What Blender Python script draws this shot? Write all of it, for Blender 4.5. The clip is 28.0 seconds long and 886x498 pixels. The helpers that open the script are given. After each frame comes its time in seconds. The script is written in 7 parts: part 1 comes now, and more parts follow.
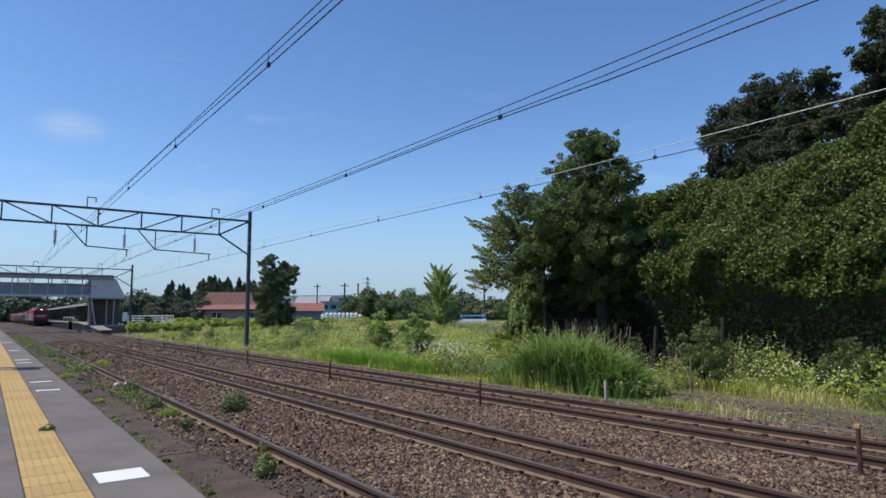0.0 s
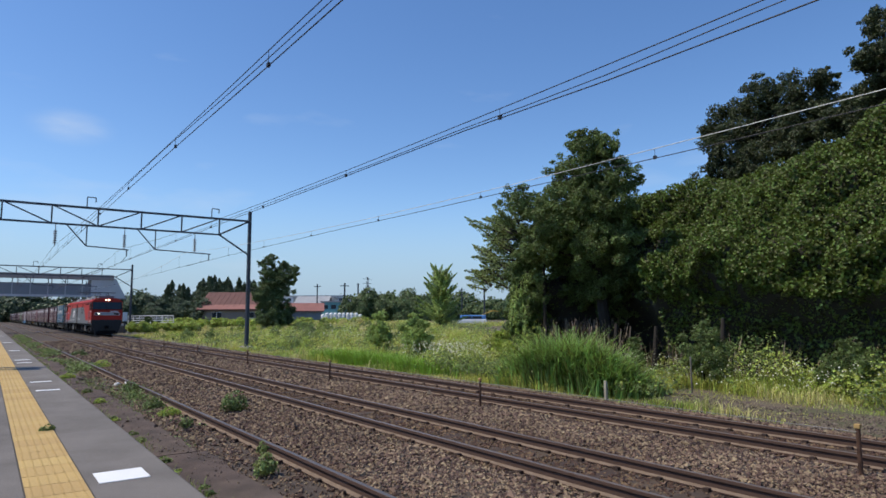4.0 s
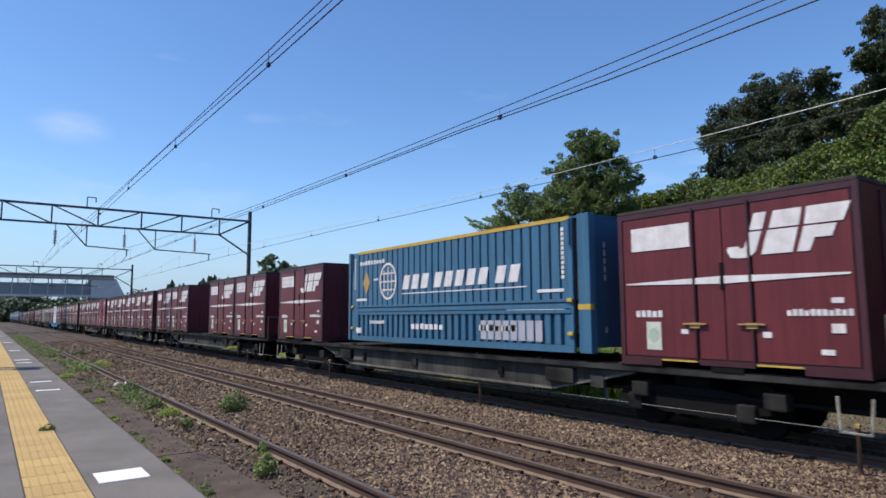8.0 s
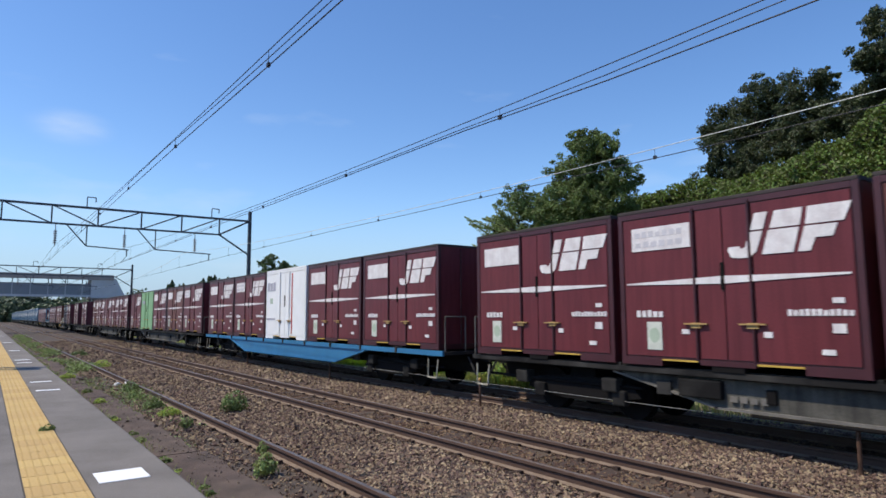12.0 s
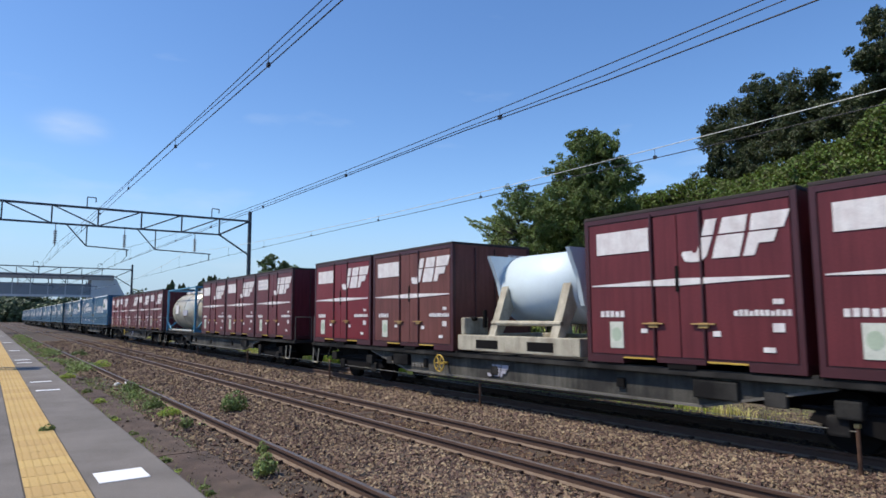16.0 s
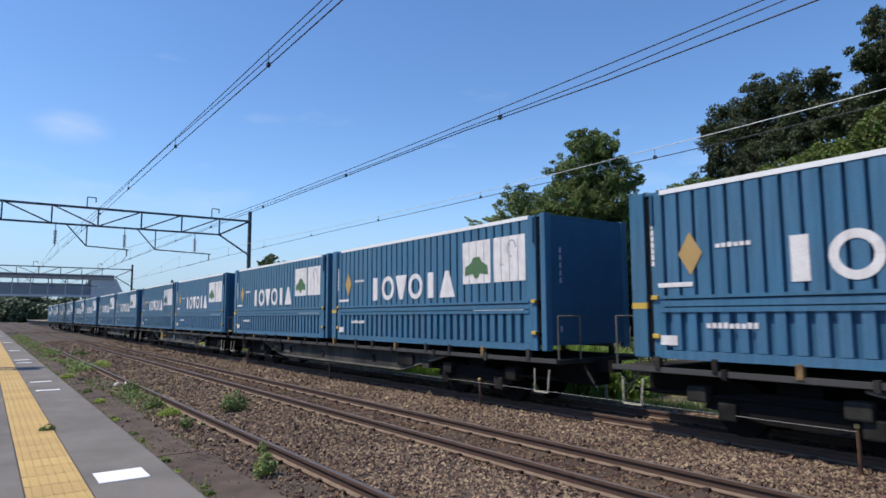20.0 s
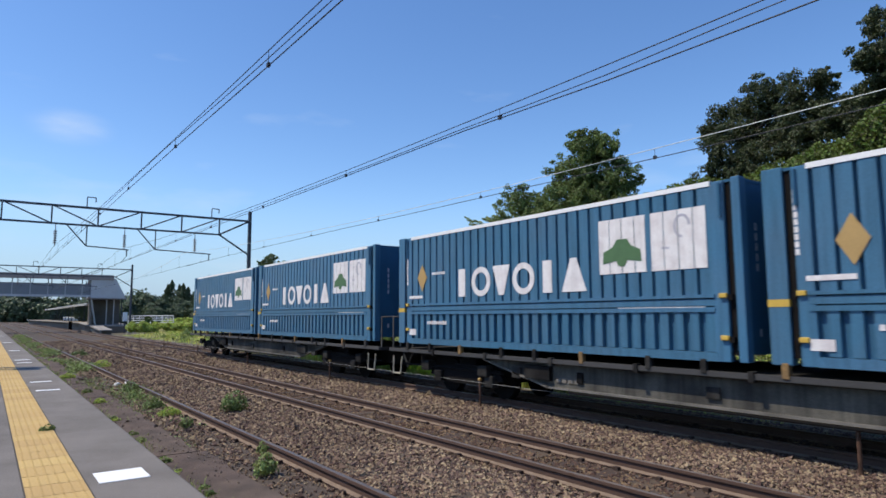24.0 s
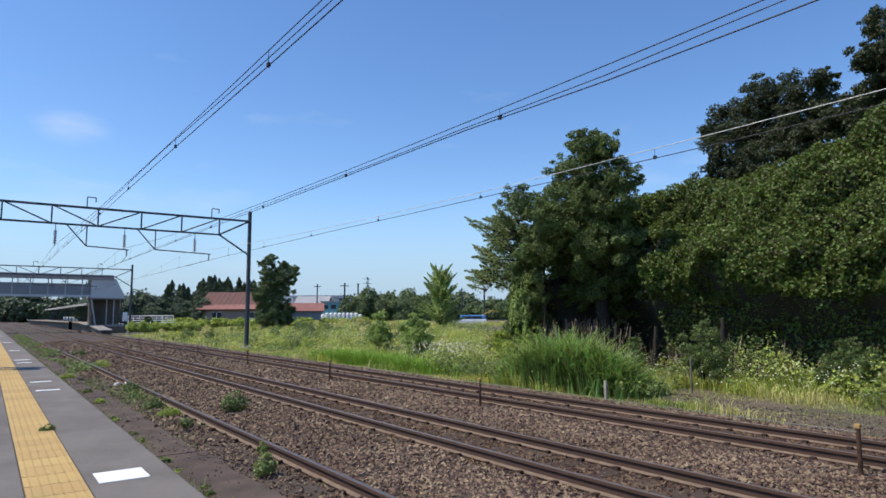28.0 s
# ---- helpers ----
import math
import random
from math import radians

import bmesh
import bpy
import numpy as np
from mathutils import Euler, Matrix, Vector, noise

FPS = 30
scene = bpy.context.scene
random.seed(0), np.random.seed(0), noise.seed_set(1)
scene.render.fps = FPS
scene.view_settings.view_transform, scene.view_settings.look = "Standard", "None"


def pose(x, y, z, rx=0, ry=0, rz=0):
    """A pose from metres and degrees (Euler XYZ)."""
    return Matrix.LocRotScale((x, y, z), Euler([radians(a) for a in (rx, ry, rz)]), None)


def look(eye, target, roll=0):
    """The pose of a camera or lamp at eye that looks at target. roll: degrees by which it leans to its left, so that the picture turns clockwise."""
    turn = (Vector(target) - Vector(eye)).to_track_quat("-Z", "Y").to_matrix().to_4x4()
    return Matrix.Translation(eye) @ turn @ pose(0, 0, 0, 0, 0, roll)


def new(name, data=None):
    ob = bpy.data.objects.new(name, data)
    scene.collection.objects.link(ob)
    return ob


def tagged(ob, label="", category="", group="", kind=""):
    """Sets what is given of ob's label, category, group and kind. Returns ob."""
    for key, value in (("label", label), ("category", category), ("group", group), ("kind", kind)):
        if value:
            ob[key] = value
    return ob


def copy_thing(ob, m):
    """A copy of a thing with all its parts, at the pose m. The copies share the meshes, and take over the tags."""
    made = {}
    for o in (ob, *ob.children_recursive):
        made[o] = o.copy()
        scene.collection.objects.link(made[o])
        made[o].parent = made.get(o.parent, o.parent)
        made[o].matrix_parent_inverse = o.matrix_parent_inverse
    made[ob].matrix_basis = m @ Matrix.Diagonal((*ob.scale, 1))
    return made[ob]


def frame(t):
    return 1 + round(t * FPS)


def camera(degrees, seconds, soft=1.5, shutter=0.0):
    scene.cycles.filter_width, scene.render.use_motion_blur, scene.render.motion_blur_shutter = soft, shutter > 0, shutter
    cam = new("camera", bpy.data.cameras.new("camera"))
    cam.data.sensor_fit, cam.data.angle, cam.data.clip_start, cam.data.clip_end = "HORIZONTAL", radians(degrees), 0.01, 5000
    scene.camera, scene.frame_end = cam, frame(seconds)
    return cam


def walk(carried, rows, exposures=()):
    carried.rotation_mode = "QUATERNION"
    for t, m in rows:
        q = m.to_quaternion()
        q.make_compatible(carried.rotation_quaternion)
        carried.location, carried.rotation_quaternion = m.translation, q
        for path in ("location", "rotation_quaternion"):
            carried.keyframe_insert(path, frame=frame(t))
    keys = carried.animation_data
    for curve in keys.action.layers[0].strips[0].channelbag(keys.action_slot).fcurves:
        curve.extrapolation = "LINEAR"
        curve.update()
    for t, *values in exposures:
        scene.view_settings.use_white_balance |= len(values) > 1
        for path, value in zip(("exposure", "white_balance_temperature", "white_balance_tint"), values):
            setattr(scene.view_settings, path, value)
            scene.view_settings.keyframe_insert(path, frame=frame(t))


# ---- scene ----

# ---------------------------------------------------------------- camera
# x: across the tracks, y: along the tracks, z = 0 on the rail heads
cam = camera(70.33, 28.0, soft=1.6, shutter=0.05)
EYE = (0.0, 0.0, 1.823)
YAW, PITCH, ROLL = 35.875, 6.06, -0.28
CAM_POSE = pose(*EYE, 0, 0, -YAW) @ pose(0, 0, 0, 90 + PITCH, 0, 0) @ pose(0, 0, 0, 0, 0, ROLL)
walk(cam, [(0.0, CAM_POSE), (28.0, CAM_POSE)], exposures=[(0.0, 0.21), (3.5, 0.21), (6.0, 0.22), (7.0, 0.33), (8.0, 0.40), (28.0, 0.40)])

# ---------------------------------------------------------------- light
SUN_DIR = Vector((-0.47, 0.22, 0.855)).normalized()      # towards the sun
world = bpy.data.worlds.new("sky")
scene.world = world
world.use_nodes = True
wt = world.node_tree
sky = wt.nodes.new("ShaderNodeTexSky")
sky.sky_type = "NISHITA"
sky.sun_disc = False
sky.sun_elevation = math.asin(SUN_DIR.z)
sky.sun_rotation = math.atan2(SUN_DIR.x, SUN_DIR.y)
sky.air_density, sky.dust_density, sky.ozone_density = 1.0, 0.3, 4.0
bg = wt.nodes["Background"]
bg.inputs["Strength"].default_value = 0.137
tint = wt.nodes.new("ShaderNodeHueSaturation")
tint.inputs["Saturation"].default_value, tint.inputs["Hue"].default_value = 1.15, 0.505
wt.links.new(sky.outputs[0], tint.inputs["Color"])
# pale haze low over the horizon, and thin wisps of cloud
co = wt.nodes.new("ShaderNodeTexCoord")
sep = wt.nodes.new("ShaderNodeSeparateXYZ")
wt.links.new(co.outputs["Generated"], sep.inputs[0])
low_f = wt.nodes.new("ShaderNodeMapRange")
low_f.interpolation_type = "SMOOTHSTEP"
low_f.inputs["From Min"].default_value, low_f.inputs["From Max"].default_value = 0.0, 0.20
low_f.inputs["To Min"].default_value, low_f.inputs["To Max"].default_value = 0.85, 0.0
wt.links.new(sep.outputs["Z"], low_f.inputs["Value"])
haze = wt.nodes.new("ShaderNodeMix")
haze.data_type = "RGBA"
haze.inputs["B"].default_value = (1.95, 2.85, 4.1, 1)
wt.links.new(low_f.outputs[0], haze.inputs["Factor"])
wt.links.new(tint.outputs[0], haze.inputs["A"])
wn = wt.nodes.new("ShaderNodeTexNoise")
wn.inputs["Scale"].default_value, wn.inputs["Detail"].default_value = 5.5, 5.0
stretch = wt.nodes.new("ShaderNodeMapping")
stretch.inputs["Scale"].default_value = (0.8, 0.8, 2.6)
wt.links.new(co.outputs["Generated"], stretch.inputs[0])
wt.links.new(stretch.outputs[0], wn.inputs["Vector"])
wf = wt.nodes.new("ShaderNodeMapRange")
wf.inputs["From Min"].default_value, wf.inputs["From Max"].default_value = 0.60, 0.85
wf.inputs["To Max"].default_value = 0.30
wt.links.new(wn.outputs["Fac"], wf.inputs["Value"])
wisp = wt.nodes.new("ShaderNodeMix")
wisp.data_type = "RGBA"
wisp.inputs["B"].default_value = (4.2, 4.7, 5.4, 1)
wt.links.new(wf.outputs[0], wisp.inputs["Factor"])
# one small torn cloud low over the line
off = wt.nodes.new("ShaderNodeVectorMath")
off.operation = "SUBTRACT"
wt.links.new(co.outputs["Generated"], off.inputs[0])
off.inputs[1].default_value = (0.078, 0.964, 0.256)
flat = wt.nodes.new("ShaderNodeVectorMath")
flat.operation = "MULTIPLY"
wt.links.new(off.outputs[0], flat.inputs[0])
flat.inputs[1].default_value = (1.0, 1.0, 2.2)
far = wt.nodes.new("ShaderNodeVectorMath")
far.operation = "LENGTH"
wt.links.new(flat.outputs[0], far.inputs[0])
puff = wt.nodes.new("ShaderNodeMapRange")
puff.interpolation_type = "SMOOTHSTEP"
puff.inputs["From Min"].default_value, puff.inputs["From Max"].default_value = 0.005, 0.062
puff.inputs["To Min"].default_value, puff.inputs["To Max"].default_value = 0.62, 0.0
wt.links.new(far.outputs["Value"], puff.inputs["Value"])
torn = wt.nodes.new("ShaderNodeTexNoise")
torn.inputs["Scale"].default_value, torn.inputs["Detail"].default_value = 26.0, 4.0
wt.links.new(stretch.outputs[0], torn.inputs["Vector"])
both = wt.nodes.new("ShaderNodeMath")
both.operation = "MULTIPLY"
wt.links.new(puff.outputs[0], both.inputs[0])
wt.links.new(torn.outputs["Fac"], both.inputs[1])
cloud = wt.nodes.new("ShaderNodeMix")
cloud.data_type = "RGBA"
cloud.inputs["B"].default_value = (3.9, 4.5, 5.4, 1)
wt.links.new(both.outputs[0], cloud.inputs["Factor"])
wt.links.new(haze.outputs["Result"], cloud.inputs["A"])
wt.links.new(cloud.outputs["Result"], wisp.inputs["A"])
wt.links.new(wisp.outputs["Result"], bg.inputs["Color"])

sun_data = bpy.data.lights.new("sun", "SUN")
sun_data.energy, sun_data.angle, sun_data.color = 3.5, radians(0.53), (1.0, 0.91, 0.76)
sun = new("sun", sun_data)
sun.matrix_basis = look(SUN_DIR * 60, (0, 0, 0))

# ---------------------------------------------------------------- materials
MATS = {}


def mat(name, col, rough=0.7, metal=0.0, vary=0.25, scale=3.0, bump=0.15, fine=40.0, col2=None, island=0.0, per_object=0.0, coat=0.0, streak=0.0):
    """Principled surface: two scales of noise on the colour, fine relief, optional variation per piece."""
    if name in MATS:
        return MATS[name]
    m = bpy.data.materials.new(name)
    m.use_nodes = True
    nt = m.node_tree
    b = nt.nodes["Principled BSDF"]
    b.inputs["Roughness"].default_value, b.inputs["Metallic"].default_value = rough, metal
    if coat:
        b.inputs["Coat Weight"].default_value = coat
        b.inputs["Coat Roughness"].default_value = 0.15
    N, L = nt.nodes.new, nt.links.new
    tc = N("ShaderNodeTexCoord")
    n1 = N("ShaderNodeTexNoise")
    n1.inputs["Scale"].default_value, n1.inputs["Detail"].default_value = scale, 6.0
    n2 = N("ShaderNodeTexNoise")
    n2.inputs["Scale"].default_value, n2.inputs["Detail"].default_value = fine, 4.0
    L(tc.outputs["Object"], n1.inputs["Vector"])
    L(tc.outputs["Object"], n2.inputs["Vector"])
    c2 = col2 or tuple(c * 0.55 for c in col)
    ramp = N("ShaderNodeMapRange")
    ramp.inputs["From Min"].default_value, ramp.inputs["From Max"].default_value = 0.38, 0.68
    L(n1.outputs["Fac"], ramp.inputs["Value"])
    mul = N("ShaderNodeMath")
    mul.operation = "MULTIPLY"
    L(ramp.outputs[0], mul.inputs[0])
    mul.inputs[1].default_value = vary
    mix = N("ShaderNodeMix")
    mix.data_type = "RGBA"
    L(mul.outputs[0], mix.inputs["Factor"])
    mix.inputs["A"].default_value = (*col, 1)
    mix.inputs["B"].default_value = (*c2, 1)
    hsv = N("ShaderNodeHueSaturation")
    L(mix.outputs["Result"], hsv.inputs["Color"])
    val = N("ShaderNodeMapRange")
    val.inputs["To Min"].default_value, val.inputs["To Max"].default_value = 1 - vary * 0.5, 1 + vary * 0.5
    L(n2.outputs["Fac"], val.inputs["Value"])
    out = val.outputs[0]
    if island or per_object:
        if island:
            g = N("ShaderNodeNewGeometry").outputs["Random Per Island"]
            amount = island
        else:
            g = N("ShaderNodeObjectInfo").outputs["Random"]
            amount = per_object
        r = N("ShaderNodeMapRange")
        r.inputs["To Min"].default_value, r.inputs["To Max"].default_value = 1 - amount, 1 + amount
        L(g, r.inputs["Value"])
        mm = N("ShaderNodeMath")
        mm.operation = "MULTIPLY"
        L(out, mm.inputs[0])
        L(r.outputs[0], mm.inputs[1])
        out = mm.outputs[0]
        hr = N("ShaderNodeMapRange")
        hr.inputs["To Min"].default_value, hr.inputs["To Max"].default_value = 0.5 - amount * 0.045, 0.5 + amount * 0.045
        L(g, hr.inputs["Value"])
        L(hr.outputs[0], hsv.inputs["Hue"])
    if streak:
        # run-down grime: noise drawn out along the vertical
        mp = N("ShaderNodeMapping")
        mp.inputs["Scale"].default_value = (5.0, 5.0, 0.35)
        n3 = N("ShaderNodeTexNoise")
        n3.inputs["Scale"].default_value, n3.inputs["Detail"].default_value = 2.2, 6.0
        L(tc.outputs["Object"], mp.inputs[0])
        L(mp.outputs[0], n3.inputs["Vector"])
        r3 = N("ShaderNodeMapRange")
        r3.inputs["From Min"].default_value, r3.inputs["From Max"].default_value = 0.40, 0.72
        r3.inputs["To Min"].default_value, r3.inputs["To Max"].default_value = 1.0 + streak * 0.3, 1.0 - streak
        L(n3.outputs["Fac"], r3.inputs["Value"])
        m3 = N("ShaderNodeMath")
        m3.operation = "MULTIPLY"
        L(out, m3.inputs[0])
        L(r3.outputs[0], m3.inputs[1])
        out = m3.outputs[0]
    L(out, hsv.inputs["Value"])
    L(hsv.outputs["Color"], b.inputs["Base Color"])
    if bump:
        bp = N("ShaderNodeBump")
        bp.inputs["Strength"].default_value, bp.inputs["Distance"].default_value = bump, 0.02
        L(n2.outputs["Fac"], bp.inputs["Height"])
        L(bp.outputs[0], b.inputs["Normal"])
    MATS[name] = m
    return m


def leaf_mat(name, col, vary=0.45, trans=0.35):
    """Leaves: matt green with some light passing through, each leaf a little different."""
    m = mat(name, col, rough=0.55, vary=0.3, scale=0.6, bump=0.0, fine=6.0, island=vary)
    nt = m.node_tree
    b = nt.nodes["Principled BSDF"]
    o = nt.nodes["Material Output"]
    t = nt.nodes.new("ShaderNodeBsdfTranslucent")
    nt.links.new(b.inputs["Base Color"].links[0].from_socket, t.inputs["Color"])
    mx = nt.nodes.new("ShaderNodeMixShader")
    mx.inputs[0].default_value = trans
    nt.links.new(b.outputs[0], mx.inputs[1])
    nt.links.new(t.outputs[0], mx.inputs[2])
    nt.links.new(mx.outputs[0], o.inputs["Surface"])
    return m


def glow(name, col, strength):
    m = bpy.data.materials.new(name)
    m.use_nodes = True
    b = m.node_tree.nodes["Principled BSDF"]
    b.inputs["Base Color"].default_value = (*col, 1)
    b.inputs["Emission Color"].default_value = (*col, 1)
    b.inputs["Emission Strength"].default_value = strength
    return m


M_GROUND = mat("field_soil", (0.125, 0.095, 0.066), 0.95, vary=0.8, scale=1.4, bump=0.6, fine=14, col2=(0.065, 0.078, 0.026))
M_BALLAST = mat("ballast_bed", (0.075, 0.055, 0.042), 0.95, vary=0.7, scale=16, bump=1.0, fine=26, col2=(0.036, 0.025, 0.019))
M_STONE = mat("ballast_stone", (0.203, 0.135, 0.095), 0.9, vary=0.7, scale=0.5, bump=0.3, fine=60, col2=(0.108, 0.065, 0.042), island=0.75)
M_STONE_R = mat("rust_stained_stone", (0.130, 0.076, 0.048), 0.9, vary=0.7, scale=0.7, bump=0.3, fine=60, col2=(0.075, 0.042, 0.028), island=0.7)
M_GRIT = mat("fine_grit", (0.14, 0.104, 0.086), 0.95, vary=0.5, scale=2.0, bump=0.2, island=0.8)
# dusty foot, painted lighter than the rail for the sun catching it
M_RAILFOOT = mat("sunlit_dusty_rail_foot", (0.185, 0.135, 0.098), 0.9, 0.0, vary=0.5, scale=6, bump=0.2, fine=60, col2=(0.11, 0.07, 0.048))
M_RAIL = mat("rail_rust", (0.080, 0.044, 0.031), 0.9, 0.0, vary=0.4, scale=5, bump=0.2, fine=60)
M_RAILTOP = mat("rail_head_steel", (0.20, 0.165, 0.145), 0.50, 0.45, vary=0.3, scale=4, bump=0.05)
M_OLDTOP = mat("rail_head_dull", (0.16, 0.14, 0.13), 0.55, 0.6, vary=0.4, scale=4, bump=0.1)
M_SLEEPER = mat("sleeper_timber", (0.072, 0.047, 0.032), 0.95, vary=0.6, scale=3, bump=0.4, per_object=0.25)
M_CLIP = mat("rail_clip", (0.055, 0.034, 0.025), 0.8, 0.3)
M_ASPHALT = mat("platform_asphalt", (0.175, 0.158, 0.145), 0.95, vary=0.75, scale=1.1, bump=0.5, fine=120, col2=(0.10, 0.088, 0.078))
M_TACTILE = mat("tactile_yellow", (0.46, 0.31, 0.115), 0.85, vary=0.4, scale=2.5, bump=0.25, fine=70, col2=(0.36, 0.25, 0.11), per_object=0.08)
M_SLAB = mat("stained_concrete", (0.100, 0.070, 0.056), 0.95, vary=1.0, scale=2.1, bump=0.6, fine=50, col2=(0.048, 0.034, 0.027), per_object=0.10)
M_CONC = mat("concrete", (0.42, 0.40, 0.37), 0.9, vary=0.35, scale=1.2, bump=0.25)
M_WHITE = mat("white_paint", (0.80, 0.80, 0.80), 0.55, vary=0.15, scale=2, bump=0.1)
M_STEEL = mat("dark_galvanised_steel", (0.055, 0.065, 0.08), 0.6, 0.3, vary=0.3)
M_INS = mat("insulator_brown", (0.10, 0.07, 0.06), 0.3)
M_ALU = mat("aluminium_wire", (0.62, 0.62, 0.58), 0.5, 0.2, vary=0.1)
M_WIRE = mat("wire", (0.035, 0.035, 0.04), 0.5, 0.4, vary=0.1)
M_POST = mat("rusty_post", (0.10, 0.05, 0.03), 0.85, 0.2, vary=0.5, scale=8)
M_OCHRE_D = mat("worn_ochre_paint", (0.24, 0.14, 0.05), 0.8, vary=0.7, scale=9, col2=(0.05, 0.04, 0.03))
M_SEAL = mat("dark_seal", (0.06, 0.05, 0.042), 0.9, vary=0.6, scale=4)
M_LINE = mat("grey_line", (0.26, 0.25, 0.24), 0.7, vary=0.2)
M_OCHRE = mat("ochre_cap", (0.42, 0.27, 0.10), 0.7)

# ---------------------------------------------------------------- mesh helpers


def link_mesh(name, me, material, parent=None, label=""):
    ob = new(name, me)
    if material is not None and not me.materials:
        me.materials.append(material)
    if parent is not None:
        ob.parent = parent
    if label:
        ob["label"] = label
    return ob


def part(name, bm, material, parent=None, label=""):
    """Link a bmesh as one mesh object under a thing or a part."""
    me = bpy.data.meshes.new(name)
    bm.to_mesh(me)
    bm.free()
    return link_mesh(name, me, material, parent, label)


def empty(name, m=None):
    e = new(name)
    e.empty_display_size = 0.2
    if m is not None:
        e.matrix_basis = m
    return e


def box(bm, x0, x1, y0, y1, z0, z1, bevel=0.0):
    r = bmesh.ops.create_cube(bm, size=1.0)
    vs = r["verts"]
    for v in vs:
        v.co = Vector((x0 + (v.co.x + 0.5) * (x1 - x0), y0 + (v.co.y + 0.5) * (y1 - y0), z0 + (v.co.z + 0.5) * (z1 - z0)))
    if bevel:
        es = list({e for v in vs for e in v.link_edges})
        bmesh.ops.bevel(bm, geom=es, offset=bevel, segments=2, affect="EDGES", profile=0.6)
    return bm


def boxes(*rows, bevel=0.0):
    bm = bmesh.new()
    for r in rows:
        box(bm, *r, bevel=bevel)
    return bm


def rod(bm, a, b, r0, r1=None, seg=8):
    """A round bar from a to b."""
    a, b = Vector(a), Vector(b)
    d = b - a
    m = Matrix.Translation((a + b) / 2) @ d.to_track_quat("Z", "Y").to_matrix().to_4x4()
    bmesh.ops.create_cone(bm, cap_ends=True, segments=seg, radius1=r0, radius2=r0 if r1 is None else r1, depth=d.length, matrix=m)
    return bm


def rods(rows, r, seg=8):
    bm = bmesh.new()
    for a, b in rows:
        rod(bm, a, b, r, seg=seg)
    return bm


def prism(bm, pts, axis, lo, hi):
    """A flat outline pts (u, v) carried from lo to hi along an axis: x -> (u, v) = (y, z), y -> (x, z), z -> (x, y)."""
    def at(u, v, w):
        return {"x": (w, u, v), "y": (u, w, v), "z": (u, v, w)}[axis]
    a = [bm.verts.new(at(u, v, lo)) for u, v in pts]
    b = [bm.verts.new(at(u, v, hi)) for u, v in pts]
    n = len(pts)
    fs = [bm.faces.new(a[::-1]), bm.faces.new(b)]
    for i in range(n):
        fs.append(bm.faces.new((a[i], a[(i + 1) % n], b[(i + 1) % n], b[i])))
    bmesh.ops.recalc_face_normals(bm, faces=fs)
    return bm


def prisms(rows):
    bm = bmesh.new()
    for r in rows:
        prism(bm, *r)
    return bm


def array_mesh(name, verts, faces, material, smooth=False):
    """A mesh from numpy arrays: verts (n, 3), faces (m, k)."""
    me = bpy.data.meshes.new(name)
    n, (m, k) = len(verts), faces.shape
    me.vertices.add(n)
    me.vertices.foreach_set("co", np.asarray(verts, np.float32).ravel())
    me.loops.add(m * k)
    me.loops.foreach_set("vertex_index", faces.astype(np.int32).ravel())
    me.polygons.add(m)
    me.polygons.foreach_set("loop_start", np.arange(0, m * k, k, dtype=np.int32))
    me.polygons.foreach_set("loop_total", np.full(m, k, np.int32))
    me.polygons.foreach_set("use_smooth", np.full(m, smooth, bool))
    me.update(calc_edges=True)
    me.materials.append(material)
    return me


def unit(v):
    return v / np.maximum(np.linalg.norm(v, axis=1, keepdims=True), 1e-6)


def leaves(name, pts, nrm, size, material, rng, droop=0.25, slim=0.62, wild=0.45):
    """One small folded leaf at each point, facing roughly along nrm."""
    n = len(pts)
    nn = unit(nrm + rng.normal(0, wild, (n, 3)))
    t = rng.normal(0, 1, (n, 3))
    t[:, 2] -= 0.7
    t = unit(t - nn * (t * nn).sum(1, keepdims=True))
    s = np.cross(nn, t)
    L = (size * rng.uniform(0.6, 1.35, n))[:, None]
    base = pts - t * L * 0.5
    tip = pts + t * L * 0.5 - nn * L * droop
    mid = pts + nn * L * 0.08
    a = mid + s * L * slim * 0.5 - nn * L * 0.1
    b = mid - s * L * slim * 0.5 - nn * L * 0.1
    v = np.stack([base, a, tip, b], 1).reshape(-1, 3)
    f = np.arange(n * 4).reshape(n, 4)
    return array_mesh(name, v, f, material)


def blades(name, xy, z, h, w, material, rng, lean=0.35, tip=0.8):
    """Grass blades: two bent segments each, tapering to a point."""
    n = len(xy)
    a = rng.uniform(0, 2 * np.pi, n)
    d = np.stack([np.cos(a), np.sin(a)], 1)
    sd = np.stack([-d[:, 1], d[:, 0]], 1)
    le = (lean * rng.uniform(0.2, 1.3, n) * h)[:, None]
    w = (w * rng.uniform(0.7, 1.3, n))[:, None]
    p0 = np.column_stack([xy, z])
    p1 = np.column_stack([xy + d * le * 0.35, z + h * 0.6])
    p2 = np.column_stack([xy + d * le, z + h * rng.uniform(tip, 1.0, n)])
    s3 = np.column_stack([sd * w, np.zeros(n)])
    v = np.stack([p0 - s3 * 0.5, p0 + s3 * 0.5, p1 + s3 * 0.42, p1 - s3 * 0.42, p2 + s3 * 0.05, p2 - s3 * 0.05], 1).reshape(-1, 3)
    k = np.arange(n)[:, None] * 6
    f = np.concatenate([k + np.array([[0, 1, 2, 3]]), k + np.array([[3, 2, 4, 5]])])
    return array_mesh(name, v, f, material)


